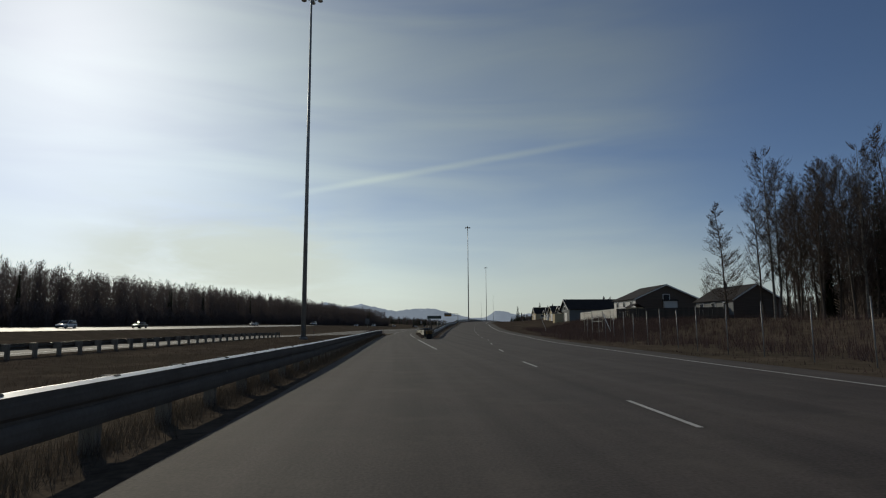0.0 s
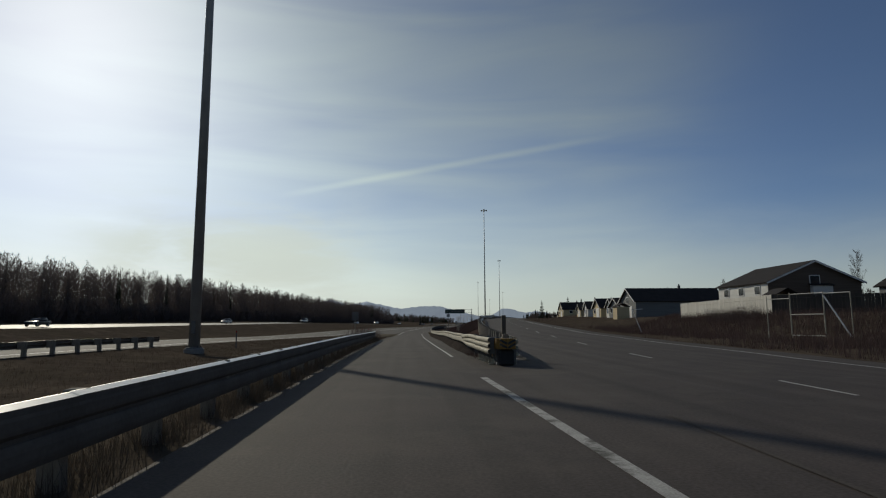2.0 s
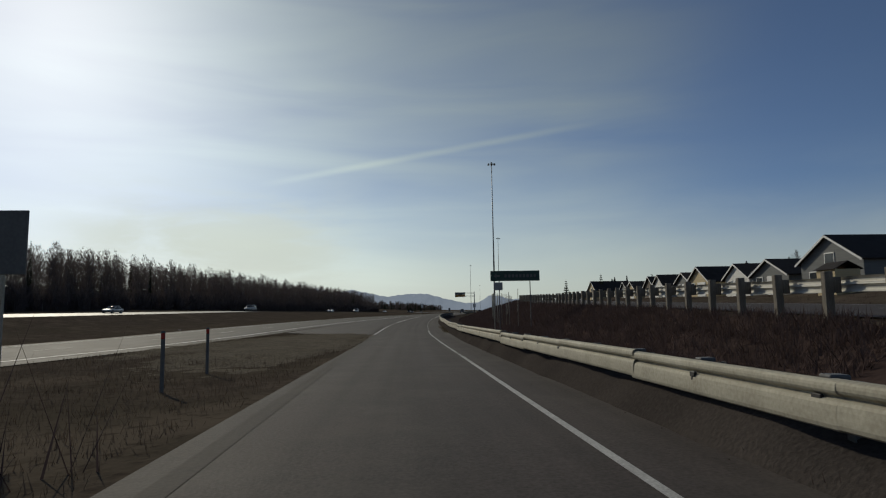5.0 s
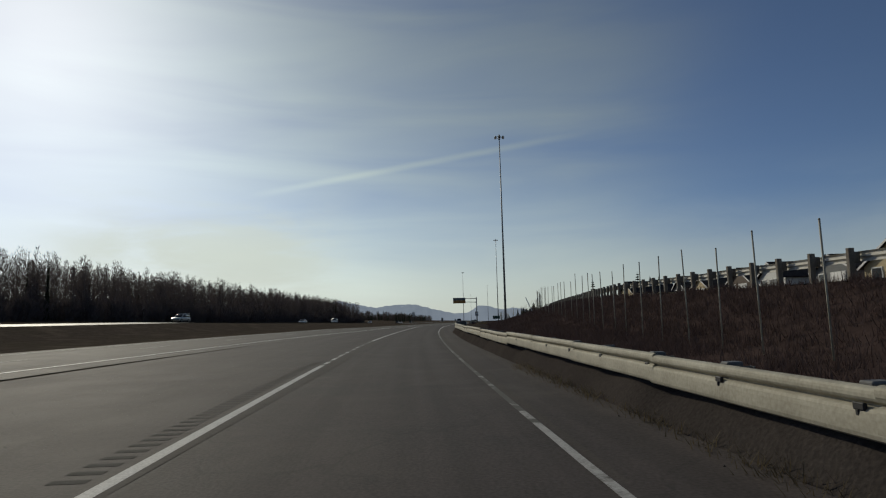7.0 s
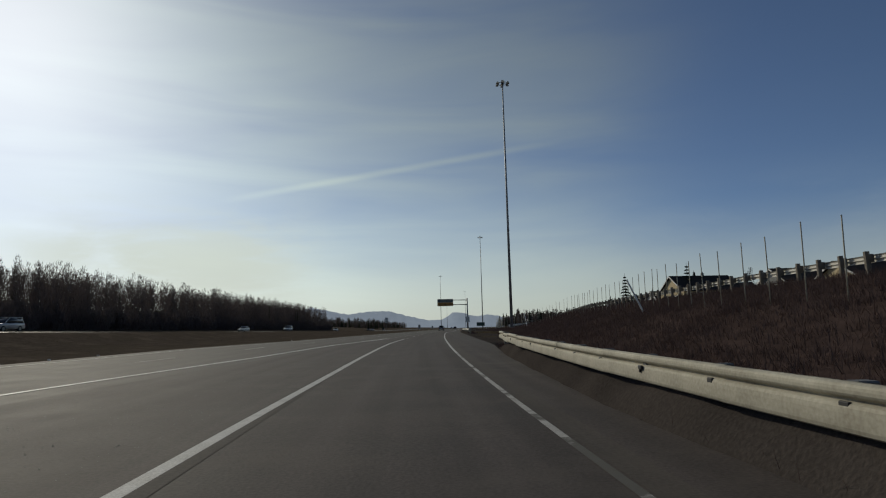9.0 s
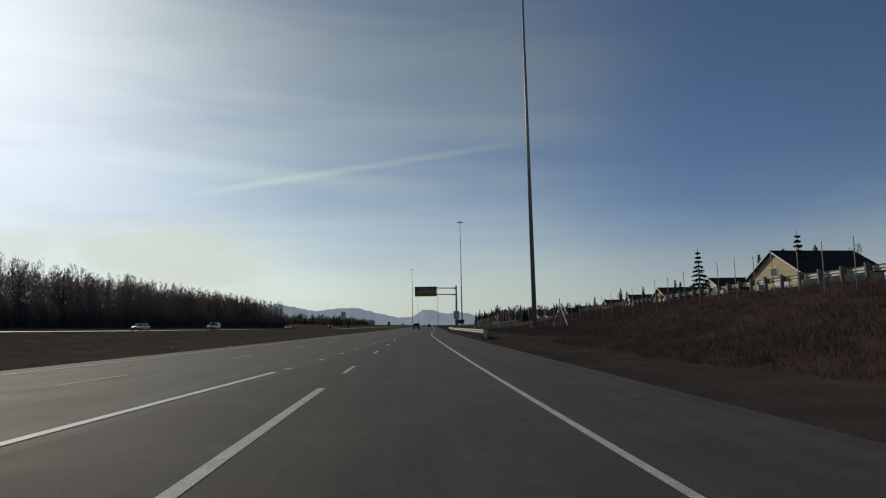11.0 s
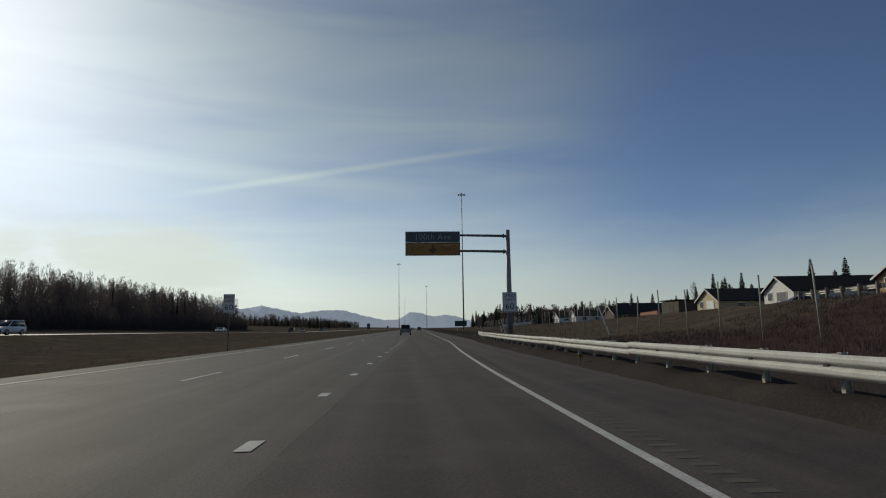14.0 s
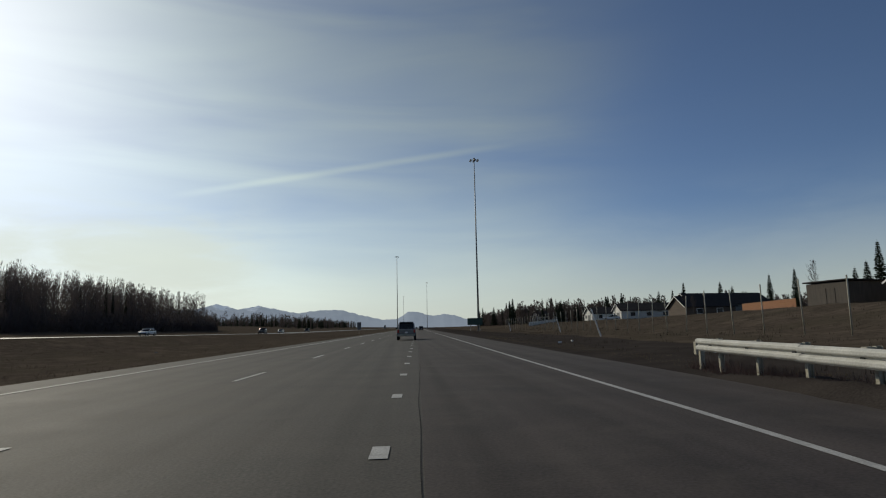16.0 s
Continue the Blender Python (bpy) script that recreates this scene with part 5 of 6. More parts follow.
# ---------------------------------------------------------------- houses
def house(s, d, wide, deep, eave, ridge, wall, swing=0.0, label="", ridge_across=True, garage=True, chimney=True, side_windows=2, lit_side=None, bay=False):
    """A gabled house. Its front gable looks to -x (to the road) when ridge_across, else to -y (back along the road)."""
    m = place(s, d, -0.05, swing)
    if not ridge_across:
        m = m @ pose(0, 0, 0, 0, 0, 90)
    t = thing("house", m, label, "house", "houses along the side road")
    w, l = wide / 2, deep                       # gable across y, ridge along +x
    bm = BM()
    rows2 = []
    for x in (0, l):
        rows2.append([bm.verts.new((x, -w, -0.5)), bm.verts.new((x, w, -0.5)), bm.verts.new((x, w, eave)), bm.verts.new((x, 0, ridge - 0.05)), bm.verts.new((x, -w, eave))])
    bm.faces.new(rows2[0][::-1])
    bm.faces.new(rows2[1])
    for k in range(5):
        bm.faces.new((rows2[0][k], rows2[0][(k + 1) % 5], rows2[1][(k + 1) % 5], rows2[1][k]))
    part("wall", bm, wall, t)
    slope = math.atan2(ridge - eave, w)
    run_ = math.hypot(ridge - eave, w) + 0.45
    for q in (-1, 1):
        bm = BM()
        soft_box(bm, (l / 2, q * (math.cos(slope) * run_ / 2), ridge + 0.06 - math.sin(slope) * run_ / 2), (l + 0.9, run_, 0.16), 0.02, Matrix.Rotation(-q * slope, 4, "X"))
        part("roof", bm, ROOF, t)
    for q in (-1, 1):
        bm = BM()
        soft_box(bm, (-0.47, q * (math.cos(slope) * run_ / 2), ridge - 0.02 - math.sin(slope) * run_ / 2), (0.04, run_, 0.22), 0.008, Matrix.Rotation(-q * slope, 4, "X"))
        part("barge_board", bm, TRIM, t)

    def opening(name, c, size, mat, frame_=True):
        bm_ = BM()
        if frame_:
            soft_box(bm_, c, tuple(v + (0.24 if v > 0.2 else 0.05) for v in size), 0.01)
            f = part(name, bm_, TRIM, t)
            bm2 = BM()
            n_ = max(range(3), key=lambda k: -size[k])
            c2 = list(c)
            c2[n_] += -0.02 if n_ == 0 else (-0.02 if c[1] < 0 else 0.02)
            soft_box(bm2, tuple(c2), tuple(size[k] if k != n_ else size[k] + 0.05 for k in range(3)), 0.005)
            part("pane" if mat is WINDOW else "panel", bm2, mat, f)

    if garage:
        opening("garage_door", (-0.02, -w * 0.25, 1.15), (0.06, 2.6, 2.2), TRIM if wall is not SIDING_WHITE else SIDING_GREY)
        opening("window", (-0.02, w * 0.55, 1.7), (0.06, 1.2, 1.1), WINDOW)
    if ridge > 5.6:
        opening("window", (-0.02, 0.0, eave + 0.25), (0.06, 1.2, 1.0), WINDOW)
    for k in range(side_windows):
        opening("window", (l * (k + 0.7) / (side_windows + 0.5), -w - 0.02, eave - 1.1), (1.3, 0.06, 1.05), WINDOW)
    if lit_side is not None:
        bm = BM()
        soft_box(bm, (l / 2, w + 0.02, eave / 2 + 0.3), (l - 0.1, 0.05, eave - 0.5), 0.01)
        part("side_wall", bm, lit_side, t, "pale sided wall under the eave")
        for k in range(3):
            opening("window", (l * (k + 0.6) / 3.2, w + 0.06, eave - 1.0), (1.2, 0.06, 1.0), WINDOW)
    if bay:
        bm = BM()
        soft_box(bm, (-0.35, -w * 0.1, eave - 1.2), (0.7, 2.6, 1.5), 0.02)
        b_ = part("bay", bm, SIDING_WHITE, t, "pale bay window")
        bm = BM()
        soft_box(bm, (-0.4, -w * 0.1, eave - 0.38), (1.0, 3.0, 0.12), 0.02, Matrix.Rotation(radians(-14), 4, "Y"))
        part("roof", bm, ROOF, b_)
    if chimney:
        bm = BM()
        soft_box(bm, (l * 0.62, w * 0.2, ridge + 0.15), (0.45, 0.45, 1.1), 0.02)
        tube(bm, (l * 0.62, w * 0.2, ridge + 0.6), (l * 0.62, w * 0.2, ridge + 1.0), 0.12, 0.12, 8)
        part("chimney", bm, STEEL_DARK, t)
    return t


house(163.5, 43, 9.0, 18, 3.3, 5.9, SIDING_GREY, 2, "long grey gabled house with a dark shingle roof", side_windows=0)
house(118, 53, 12.5, 13, 4.2, 6.9, SIDING_BROWN, 0, "broad brown house with a pale side wall and dark roof", False, False, False, 0, SIDING_WHITE, True)
house(96, 59, 8, 13, 3.2, 5.6, SIDING_BROWN, 0, "brown house with a grey side wall and a dark roof", False, False, True, 0, SIDING_GREY)
house(70, 66, 10, 11, 3.4, 5.8, SIDING_BROWN, 5, "brown house half hidden behind bare trees", False, False, True, 2)
row_walls = (SIDING_GREY, SIDING_WHITE, SIDING_TAN, SIDING_GREY, SIDING_WHITE, SIDING_BROWN, SIDING_TAN)
for k, s in enumerate((177, 190, 203, 216, 230, 245, 262, 281)):
    house(s, 44 + 0.07 * (s - 177) + (k % 2) * 1.2, 7.6, 12 + (k % 3), 2.5 + 0.2 * (k % 2), 4.4 + 0.25 * (k % 3), row_walls[k % 7], random.Random(k).uniform(-3, 3),
          "small gabled house with a garage door in a row", side_windows=0)
house(313, 49, 10, 12, 3.2, 6.3, SIDING_TAN, 6, "tan gabled house with a dark roof above the bank", side_windows=2)
house(329, 61, 9, 12, 2.8, 5.0, SIDING_GREY, -3, "low grey house with a dark roof")
house(343, 55, 8, 14, 2.5, 4.7, SIDING_WHITE, 4, "white gabled house with a dark roof above the bank")
house(363, 53.5, 8, 13, 2.4, 4.6, SIDING_RUST, 0, "orange-tan gabled house with a dark roof")
house(389, 56, 8, 15, 2.4, 4.6, SIDING_WHITE, -4, "white-fronted gabled house with a dark roof")
house(412, 57, 8, 15, 2.4, 4.6, SIDING_TAN, 0, "cream gabled house with a garage door and a dark roof")
house(484, 63, 8, 12, 2.5, 4.9, SIDING_BROWN, 3, "dark brown gabled house beyond the field", garage=False)
house(496, 70, 10, 22, 3.0, 5.8, SIDING_GREY, 8, "long grey house with a dark roof beyond the field", side_windows=3)
house(520, 62, 9, 16, 2.8, 4.8, SIDING_WHITE, -5, "pale house with a dark roof beyond the field", side_windows=3)
house(560, 66, 9, 15, 2.8, 4.9, SIDING_WHITE, 0, "pale house with a dark roof beyond the field", side_windows=3)
house(610, 58, 9, 13, 3.0, 5.2, SIDING_WHITE, 6, "white house with a dark roof before the woods", side_windows=2)
house(655, 74, 9, 13, 3.0, 5.2, SIDING_TAN, -6, "tan house with a dark roof before the woods", side_windows=2)


def shed(s, d):
    t = thing("garden_shed", place(s, d), "small pale garden shed with a dark roof", "shed", "sheds")
    bm = BM()
    soft_box(bm, (0, 0, 1.0), (2.4, 2.6, 2.4), 0.02)
    part("wall", bm, SIDING_TAN, t)
    for q in (-1, 1):
        bm = BM()
        soft_box(bm, (q * 0.68, 0, 2.55), (1.6, 2.9, 0.08), 0.01, Matrix.Rotation(q * radians(28), 4, "Y"))
        part("roof", bm, ROOF, t)


shed(158, 40)
shed(110, 43.5)



def outbuilding(s, d):
    """A flat-roofed timber shed with a slightly pitched lid and a double door."""
    t = thing("outbuilding", place(s, d, -0.05, 4), "dark brown timber shed with an almost flat roof", "shed", "sheds")
    bm = BM()
    soft_box(bm, (0, 0, 1.4), (6.0, 7.0, 3.2), 0.03)
    part("wall", bm, FENCE_DARK, t)
    bm = BM()
    soft_box(bm, (0, 0, 3.1), (6.6, 7.6, 0.18), 0.03, Matrix.Rotation(radians(2), 4, "Y"))
    part("roof", bm, ROOF, t)
    for q in (-0.75, 0.75):
        bm = BM()
        soft_box(bm, (-3.02, q, 1.15), (0.06, 1.4, 2.2), 0.01)
        part("door", bm, FENCE_DARK, t)


outbuilding(424, 58)
# ---------------------------------------------------------------- trees
def limb(verts, faces, a, b, r1, r2, n=4):
    """A tapered stick from a to b."""
    a, b = np.asarray(a, float), np.asarray(b, float)
    v = b - a
    v = v / (np.linalg.norm(v) + 1e-9)
    side = np.cross(v, (0.0, 0.0, 1.0) if abs(v[2]) < 0.9 else (1.0, 0.0, 0.0))
    side /= np.linalg.norm(side)
    up = np.cross(v, side)
    i = len(verts)
    for p, r in ((a, r1), (b, r2)):
        for k in range(n):
            q = math.tau * k / n
            verts.append(tuple(p + r * (math.cos(q) * side + math.sin(q) * up)))
    for k in range(n):
        faces.append((i + k, i + (k + 1) % n, i + n + (k + 1) % n, i + n + k))


def blade(verts, faces, a, b, w, rnd):
    """A thin flat twig tapering from a to b."""
    v = b - a
    side = np.cross(v, (rnd.uniform(-1, 1), rnd.uniform(-1, 1), rnd.uniform(-1, 1)))
    side = side / (np.linalg.norm(side) + 1e-9) * w
    i = len(verts)
    verts += [tuple(a - side), tuple(a + side), tuple(b)]
    faces.append((i, i + 1, i + 2))


def birch_meshes(seed, tall, limbs, twigs, spread, cone=False, bare=0.22):
    """A leafless tree: bent tapered trunk with rising limbs, and a crown of fine twigs."""
    rnd = random.Random(seed)
    tv, tf, cv, cf = [], [], [], []
    pts = [np.array((0.0, 0.0, -0.3))]
    n = 10
    lean_ = np.array((rnd.uniform(-0.05, 0.05), rnd.uniform(-0.05, 0.05), 1.0))
    for k in range(n):
        pts.append(pts[-1] + lean_ * (tall + 0.3) / n + np.array((rnd.uniform(-0.10, 0.10), rnd.uniform(-0.10, 0.10), 0)))
    r0 = tall * 0.0085
    rad = lambda f: r0 * (1 - f) ** 0.9 + 0.008
    for k in range(n):
        limb(tv, tf, pts[k], pts[k + 1], rad(k / n), rad((k + 1) / n), 7)

    def at(f):
        k = min(int(f * n), n - 1)
        return pts[k] + (pts[k + 1] - pts[k]) * (f * n - k)

    for k in range(limbs):
        f = bare + (0.985 - bare) * (k + rnd.random()) / limbs
        a = at(f)
        q = rnd.uniform(0, math.tau)
        if cone:
            reach = spread * ((1 - f) ** 0.7 + 0.06) * rnd.uniform(0.65, 1.15)
            rise = reach * rnd.uniform(0.15, 0.7)
        else:
            reach = spread * (0.16 + math.sin(math.pi * min(1, (f - 0.10) / 0.93)) * 0.9) * rnd.uniform(0.5, 1.15)
            rise = reach * rnd.uniform(1.1, 2.2)
        m = a + np.array((math.cos(q) * reach * 0.6, math.sin(q) * reach * 0.6, rise * 0.38))
        b = a + np.array((math.cos(q) * reach, math.sin(q) * reach, rise))
        rr = rad(f) * 0.30
        limb(tv, tf, a, m, rr, rr * 0.6, 3)
        limb(tv, tf, m, b, rr * 0.6, 0.004, 3)
        for j in range(twigs):
            g = rnd.uniform(0.12, 1.0)
            p = a + (m - a) * (g * 2) if g < 0.5 else m + (b - m) * (g * 2 - 1)
            q2 = q + rnd.uniform(-1.5, 1.5)
            ln = reach * rnd.uniform(0.2, 0.55) + 0.25
            e = p + np.array((math.cos(q2) * ln * 0.6, math.sin(q2) * ln * 0.6, ln * rnd.uniform(0.1, 1.0)))
            blade(cv, cf, p, e, 0.012, rnd)
            for _ in range(7):
                p2 = p + (e - p) * rnd.uniform(0.15, 1.0)
                l2 = ln * rnd.uniform(0.3, 0.75)
                q3 = q2 + rnd.uniform(-1.7, 1.7)
                e2 = p2 + np.array((math.cos(q3) * l2 * 0.55, math.sin(q3) * l2 * 0.55, l2 * rnd.uniform(-0.1, 1.0)))
                blade(cv, cf, p2, e2, 0.011, rnd)
    return mesh_of("trunk", tv, tf, [BIRCH if seed % 3 else BARK], True), mesh_of("crown", cv, cf, [TWIG_DARK], False)


birches = [birch_meshes(12, 13.5, 90, 13, 2.6, True, 0.14), birch_meshes(12 + 3, 15.5, 64, 17, 1.7), birch_meshes(9, 14.0, 58, 17, 1.6), birch_meshes(21, 12.5, 54, 16, 1.5), birch_meshes(19, 16.5, 66, 17, 1.8)]


def bare_tree(s, d, kind_, scale_, turn_, label="leafless birch tree with a slender trunk and fine twigs", group="birch trees"):
    t = thing("bare_tree", place(s, d) @ pose(0, 0, 0, 0, 0, turn_) @ Matrix.Scale(scale_, 4), label, "tree", group)
    hang("trunk", birches[kind_][0], t)
    hang("crown", birches[kind_][1], t)


bare_tree(66, 37.5, 0, 1.0, 20, "lone leafless tree with a full crown of twigs")
rnd = random.Random(21)
for k in range(150):
    s = rnd.uniform(16, 64)
    d = 37 + (64 - s) * 0.02 + rnd.uniform(0, 1) ** 1.2 * 42
    bare_tree(s, d, rnd.randrange(1, 5), rnd.uniform(0.8, 1.1), rnd.uniform(0, 360))
for s, d, sc in ((128, 66, 0.55), (170, 66, 0.5), (215, 68, 0.5), (290, 70, 0.45), (330, 74, 0.5), (470, 60, 0.35), (482, 64, 0.35), (455, 76, 0.5)):
    bare_tree(s, d, rnd.randrange(1, 5), sc, rnd.uniform(0, 360), "small leafless tree behind the houses")


def spruce_meshes(seed, tall, layers, spread, density):
    """A spruce: straight trunk, whorls of drooping boughs, each bough set with needle sprays."""
    rnd = random.Random(seed)
    tv, tf, cv, cf = [], [], [], []
    limb(tv, tf, (0, 0, -0.3), (0, 0, tall), tall * 0.014, 0.02, 7)
    for k in range(layers):
        f = 0.10 + 0.88 * k / layers
        reach = spread * (1 - f) ** 0.85 * rnd.uniform(0.75, 1.15) + 0.12
        z = tall * f
        for j in range(density):
            q = math.tau * (j + rnd.random() * 0.8) / density
            tip = np.array((math.cos(q) * reach, math.sin(q) * reach, z - reach * rnd.uniform(0.15, 0.45)))
            limb(tv, tf, (0, 0, z), tip, 0.025, 0.006, 3)
            for h in np.linspace(0.25, 1.0, 6):
                p = np.array((0, 0, z)) * (1 - h) + tip * h
                w = reach * 0.26 * (1.15 - 0.6 * h) + 0.05
                i = len(cv)
                c, sn = math.cos(q), math.sin(q)
                dz = -rnd.uniform(0.05, 0.2) * (1 + reach * 0.3)
                cv += [tuple(p + np.array((-sn * w - c * 0.1, c * w - sn * 0.1, dz))), tuple(p + np.array((c * w * 0.8, sn * w * 0.8, dz * 0.4))), tuple(p + np.array((sn * w - c * 0.1, -c * w - sn * 0.1, dz))), tuple(p + np.array((0, 0, 0.06)))]
                cf += [(i, i + 1, i + 3), (i + 1, i + 2, i + 3)]
    return mesh_of("trunk", tv, tf, [BARK], True), mesh_of("crown", cv, cf, [NEEDLE], False)


spruces = [spruce_meshes(31, 9.0, 24, 1.7, 8), spruce_meshes(32, 11.0, 30, 1.5, 8), spruce_meshes(33, 7.0, 12, 1.3, 7)]


def spruce(s, d, kind_, scale_, label="dark green spruce with a pointed top"):
    t = thing("spruce", place(s, d) @ pose(0, 0, 0, 0, 0, s * 37 % 360) @ Matrix.Scale(scale_, 4), label, "tree", "spruces")
    hang("trunk", spruces[kind_][0], t)
    hang("crown", spruces[kind_][1], t)


spruce(318, 41, 2, 1.2, "thin spruce with sparse layered boughs beside the houses")
spruce(312, 52, 2, 1.25, "thin spruce with sparse layered boughs beside the houses")
for s, d, k, sc in ((328, 60, 0, 0.9), (352, 70, 1, 0.9), (398, 74, 0, 0.9), (415, 80, 1, 0.9), (436, 78, 1, 0.85), (430, 70, 0, 0.8), (465, 92, 0, 0.9), (500, 96, 1, 0.9), (510, 88, 0, 1.0), (540, 92, 1, 1.0), (430, 68, 1, 0.8), (427, 69, 0, 0.85), (452, 84, 0, 0.9), (478, 88, 1, 0.85), (532, 80, 0, 0.9), (548, 74, 1, 0.85)):
    spruce(s, d, k, sc)
rnd = random.Random(5)
for k in range(46):
    s = rnd.uniform(560, 860)
    spruce(s, 62 + (s - 560) * 0.05 + rnd.uniform(-22, 70), rnd.randrange(2), rnd.uniform(0.85, 1.3))


# ---------------------------------------------------------------- woods
def woods(name, places, label, seed, tall, twigs, spruce_share=0.08, width=0.05, crown=1.0, pale=0.3, low=0.1, vary=0.2, twig=None):
    """Many leafless trees as one mass: thin trunks in narrow pointed crowns of twig sprays, some spruces among them."""
    rnd = np.random.RandomState(seed)
    V, F, M = [], [], []

    def tri(a, b, c, m):
        i = len(V)
        V.extend((a, b, c))
        F.append((i, i + 1, i + 2))
        M.append(m)

    for (s, d) in places:
        x, y = spot(s, d)
        z = ground_at(s, d) - 0.3
        h = tall * rnd.uniform(1 - vary, 1 + vary)
        q0 = rnd.uniform(0, math.tau)
        if rnd.rand() < spruce_share:
            h *= 0.98
            for k in range(30):
                f = 0.06 + 0.94 * k / 30
                for j in range(6):
                    q = q0 + math.tau * j / 6 + k
                    r = (1.6 * (1 - f) + 0.12) * rnd.uniform(0.7, 1.2)
                    c, sn = math.cos(q), math.sin(q)
                    zz = z + h * f
                    w = 0.42 * (1 - f) + 0.1
                    tri((x - sn * w, y + c * w, zz + 0.25), (x + sn * w, y - c * w, zz + 0.25), (x + c * r, y + sn * r, zz - r * 0.35), 2)
            continue
        lx, ly = rnd.uniform(-0.04, 0.04, 2) * h
        r = width * rnd.uniform(1.0, 1.9)
        bark = 0 if rnd.rand() < pale else 3
        for k in range(3):
            q, q2 = q0 + math.tau * k / 3, q0 + math.tau * (k + 1) / 3
            tri((x + r * math.cos(q), y + r * math.sin(q), z), (x + r * math.cos(q2), y + r * math.sin(q2), z), (x + lx * 0.95, y + ly * 0.95, z + h * 0.95), bark)
        F_ = low + (1.0 - low) * rnd.rand(twigs) ** 0.9
        for f in F_:
            prof = crown * (0.18 + 0.95 * math.sin(math.pi * min(1.0, 0.10 + 0.88 * f)) ** 0.8)
            q = rnd.uniform(0, math.tau)
            rr = prof * rnd.rand() ** 0.6 * 0.75
            px, py, pz = x + lx * f + rr * math.cos(q), y + ly * f + rr * math.sin(q), z + h * f * 0.96
            ln = rnd.uniform(0.45, 1.1) * (0.55 + 0.45 * prof)
            q2 = q + rnd.uniform(-0.9, 0.9)
            out_ = rnd.uniform(0.1, 0.65) * ln
            w = width * rnd.uniform(0.8, 2.0)
            q3 = rnd.uniform(0, math.tau)
            tri((px - w * math.cos(q3), py - w * math.sin(q3), pz), (px + w * math.cos(q3), py + w * math.sin(q3), pz), (px + out_ * math.cos(q2), py + out_ * math.sin(q2), pz + ln), 1)
    tagged(new(name, mesh_of(name, V, F, [BIRCH, twig or TWIG, NEEDLE, BARK], False, M)), label, "woods", "", "stuff")


rnd = random.Random(8)
spots_ = []
for k in range(3600):
    s = rnd.uniform(-20, 600)
    row = rnd.random() ** 1.4
    d_front = float(np.interp(s, (-60, 100, 300, 500, 590), (-85, -81, -80, -79, -79)))
    spots_.append((s, d_front - row * 45 - rnd.uniform(0, 2)))
woods("woods_left", spots_, "dense leafless birch woods beyond the opposite carriageway", 2, 13.6, 165, 0.02, 0.038, 1.5, 0.12, 0.08, 0.17)
woods("woods_edge", [(rnd.uniform(592, 622), -80 - 40 * rnd.random()) for k in range(160)], "lower bare trees where the woods end", 4, 8.0, 130, 0.1, 0.04, 1.4, 0.2, 0.05, 0.25)
spots_ = [(rnd.uniform(-20, 612), -77.5 - 12 * rnd.random()) for k in range(3000)]
woods("undergrowth_left", spots_, "bare brown undergrowth at the edge of the woods", 3, 4.6, 95, 0.0, 0.055, 1.7, 0.05, 0.0, 0.35)
spots_ = [(s, rnd.uniform(-420, -70 - (s - 700) * 0.02)) for s in [rnd.uniform(820, 1500) for k in range(2600)]]
woods("woods_far", spots_, "low dark line of distant woods", 6, 10.0, 46, 0.55, 0.20, 2.2, 0.0, 0.0, 0.24, TWIG_DARK)
spots_ = [(s, max(52, 0.125 * (s - 310)) + 150 * rnd.random()) for s in [rnd.uniform(590, 1100) for k in range(2300)]]
woods("woods_right", spots_, "brown leafless woods on the rise beyond the houses", 7, 8.8, 70, 0.3, 0.18, 1.9, 0.0, 0.0, 0.22, TWIG_DARK)
spots_ = [(s, rnd.uniform(92, 190) + (20 if s > 250 else 0)) for s in [rnd.uniform(60, 640) for k in range(800)]]
woods("woods_behind_houses", spots_, "leafless trees behind the houses", 9, 5.8, 50, 0.15, 0.10, 1.3, 0.0, 0.0, 0.25, TWIG_DARK)
spots_ = [(s, 44 + (64 - s) * 0.05 + 45 * rnd.random()) for s in [rnd.uniform(16, 66) for k in range(900)]]
woods("thicket", spots_, "dense leafless young trees behind the birches", 11, 12.0, 210, 0.03, 0.028, 1.35, 0.15, 0.0, 0.3, TWIG_DARK)


# ---------------------------------------------------------------- brush and grass
def tufts(name, spots, label, mat, seed, lo, hi, blades, wide, category="grass", droop=0.6, beside=None):
    rnd = np.random.RandomState(seed)
    V, F = [], []
    for s, d in spots:
        d += beside(s) if beside else 0.0
        x, y = spot(s, d)
        z = ground_at(s, d) - 0.08
        for k in range(blades):
            h = rnd.uniform(lo, hi)
            q = rnd.uniform(0, math.tau)
            lean_ = rnd.uniform(0.1, droop) * h
            ox, oy = rnd.uniform(-0.25, 0.25, 2)
            c, sn = math.cos(q), math.sin(q)
            w = wide * rnd.uniform(0.6, 1.3)
            i = len(V)
            V += [(x + ox - sn * w, y + oy + c * w, z), (x + ox + sn * w, y + oy - c * w, z), (x + ox + c * lean_, y + oy + sn * lean_, z + h)]
            F.append((i, i + 1, i + 2))
    tagged(new(name, mesh_of(name, V, F, [mat])), label, category, "", "stuff")


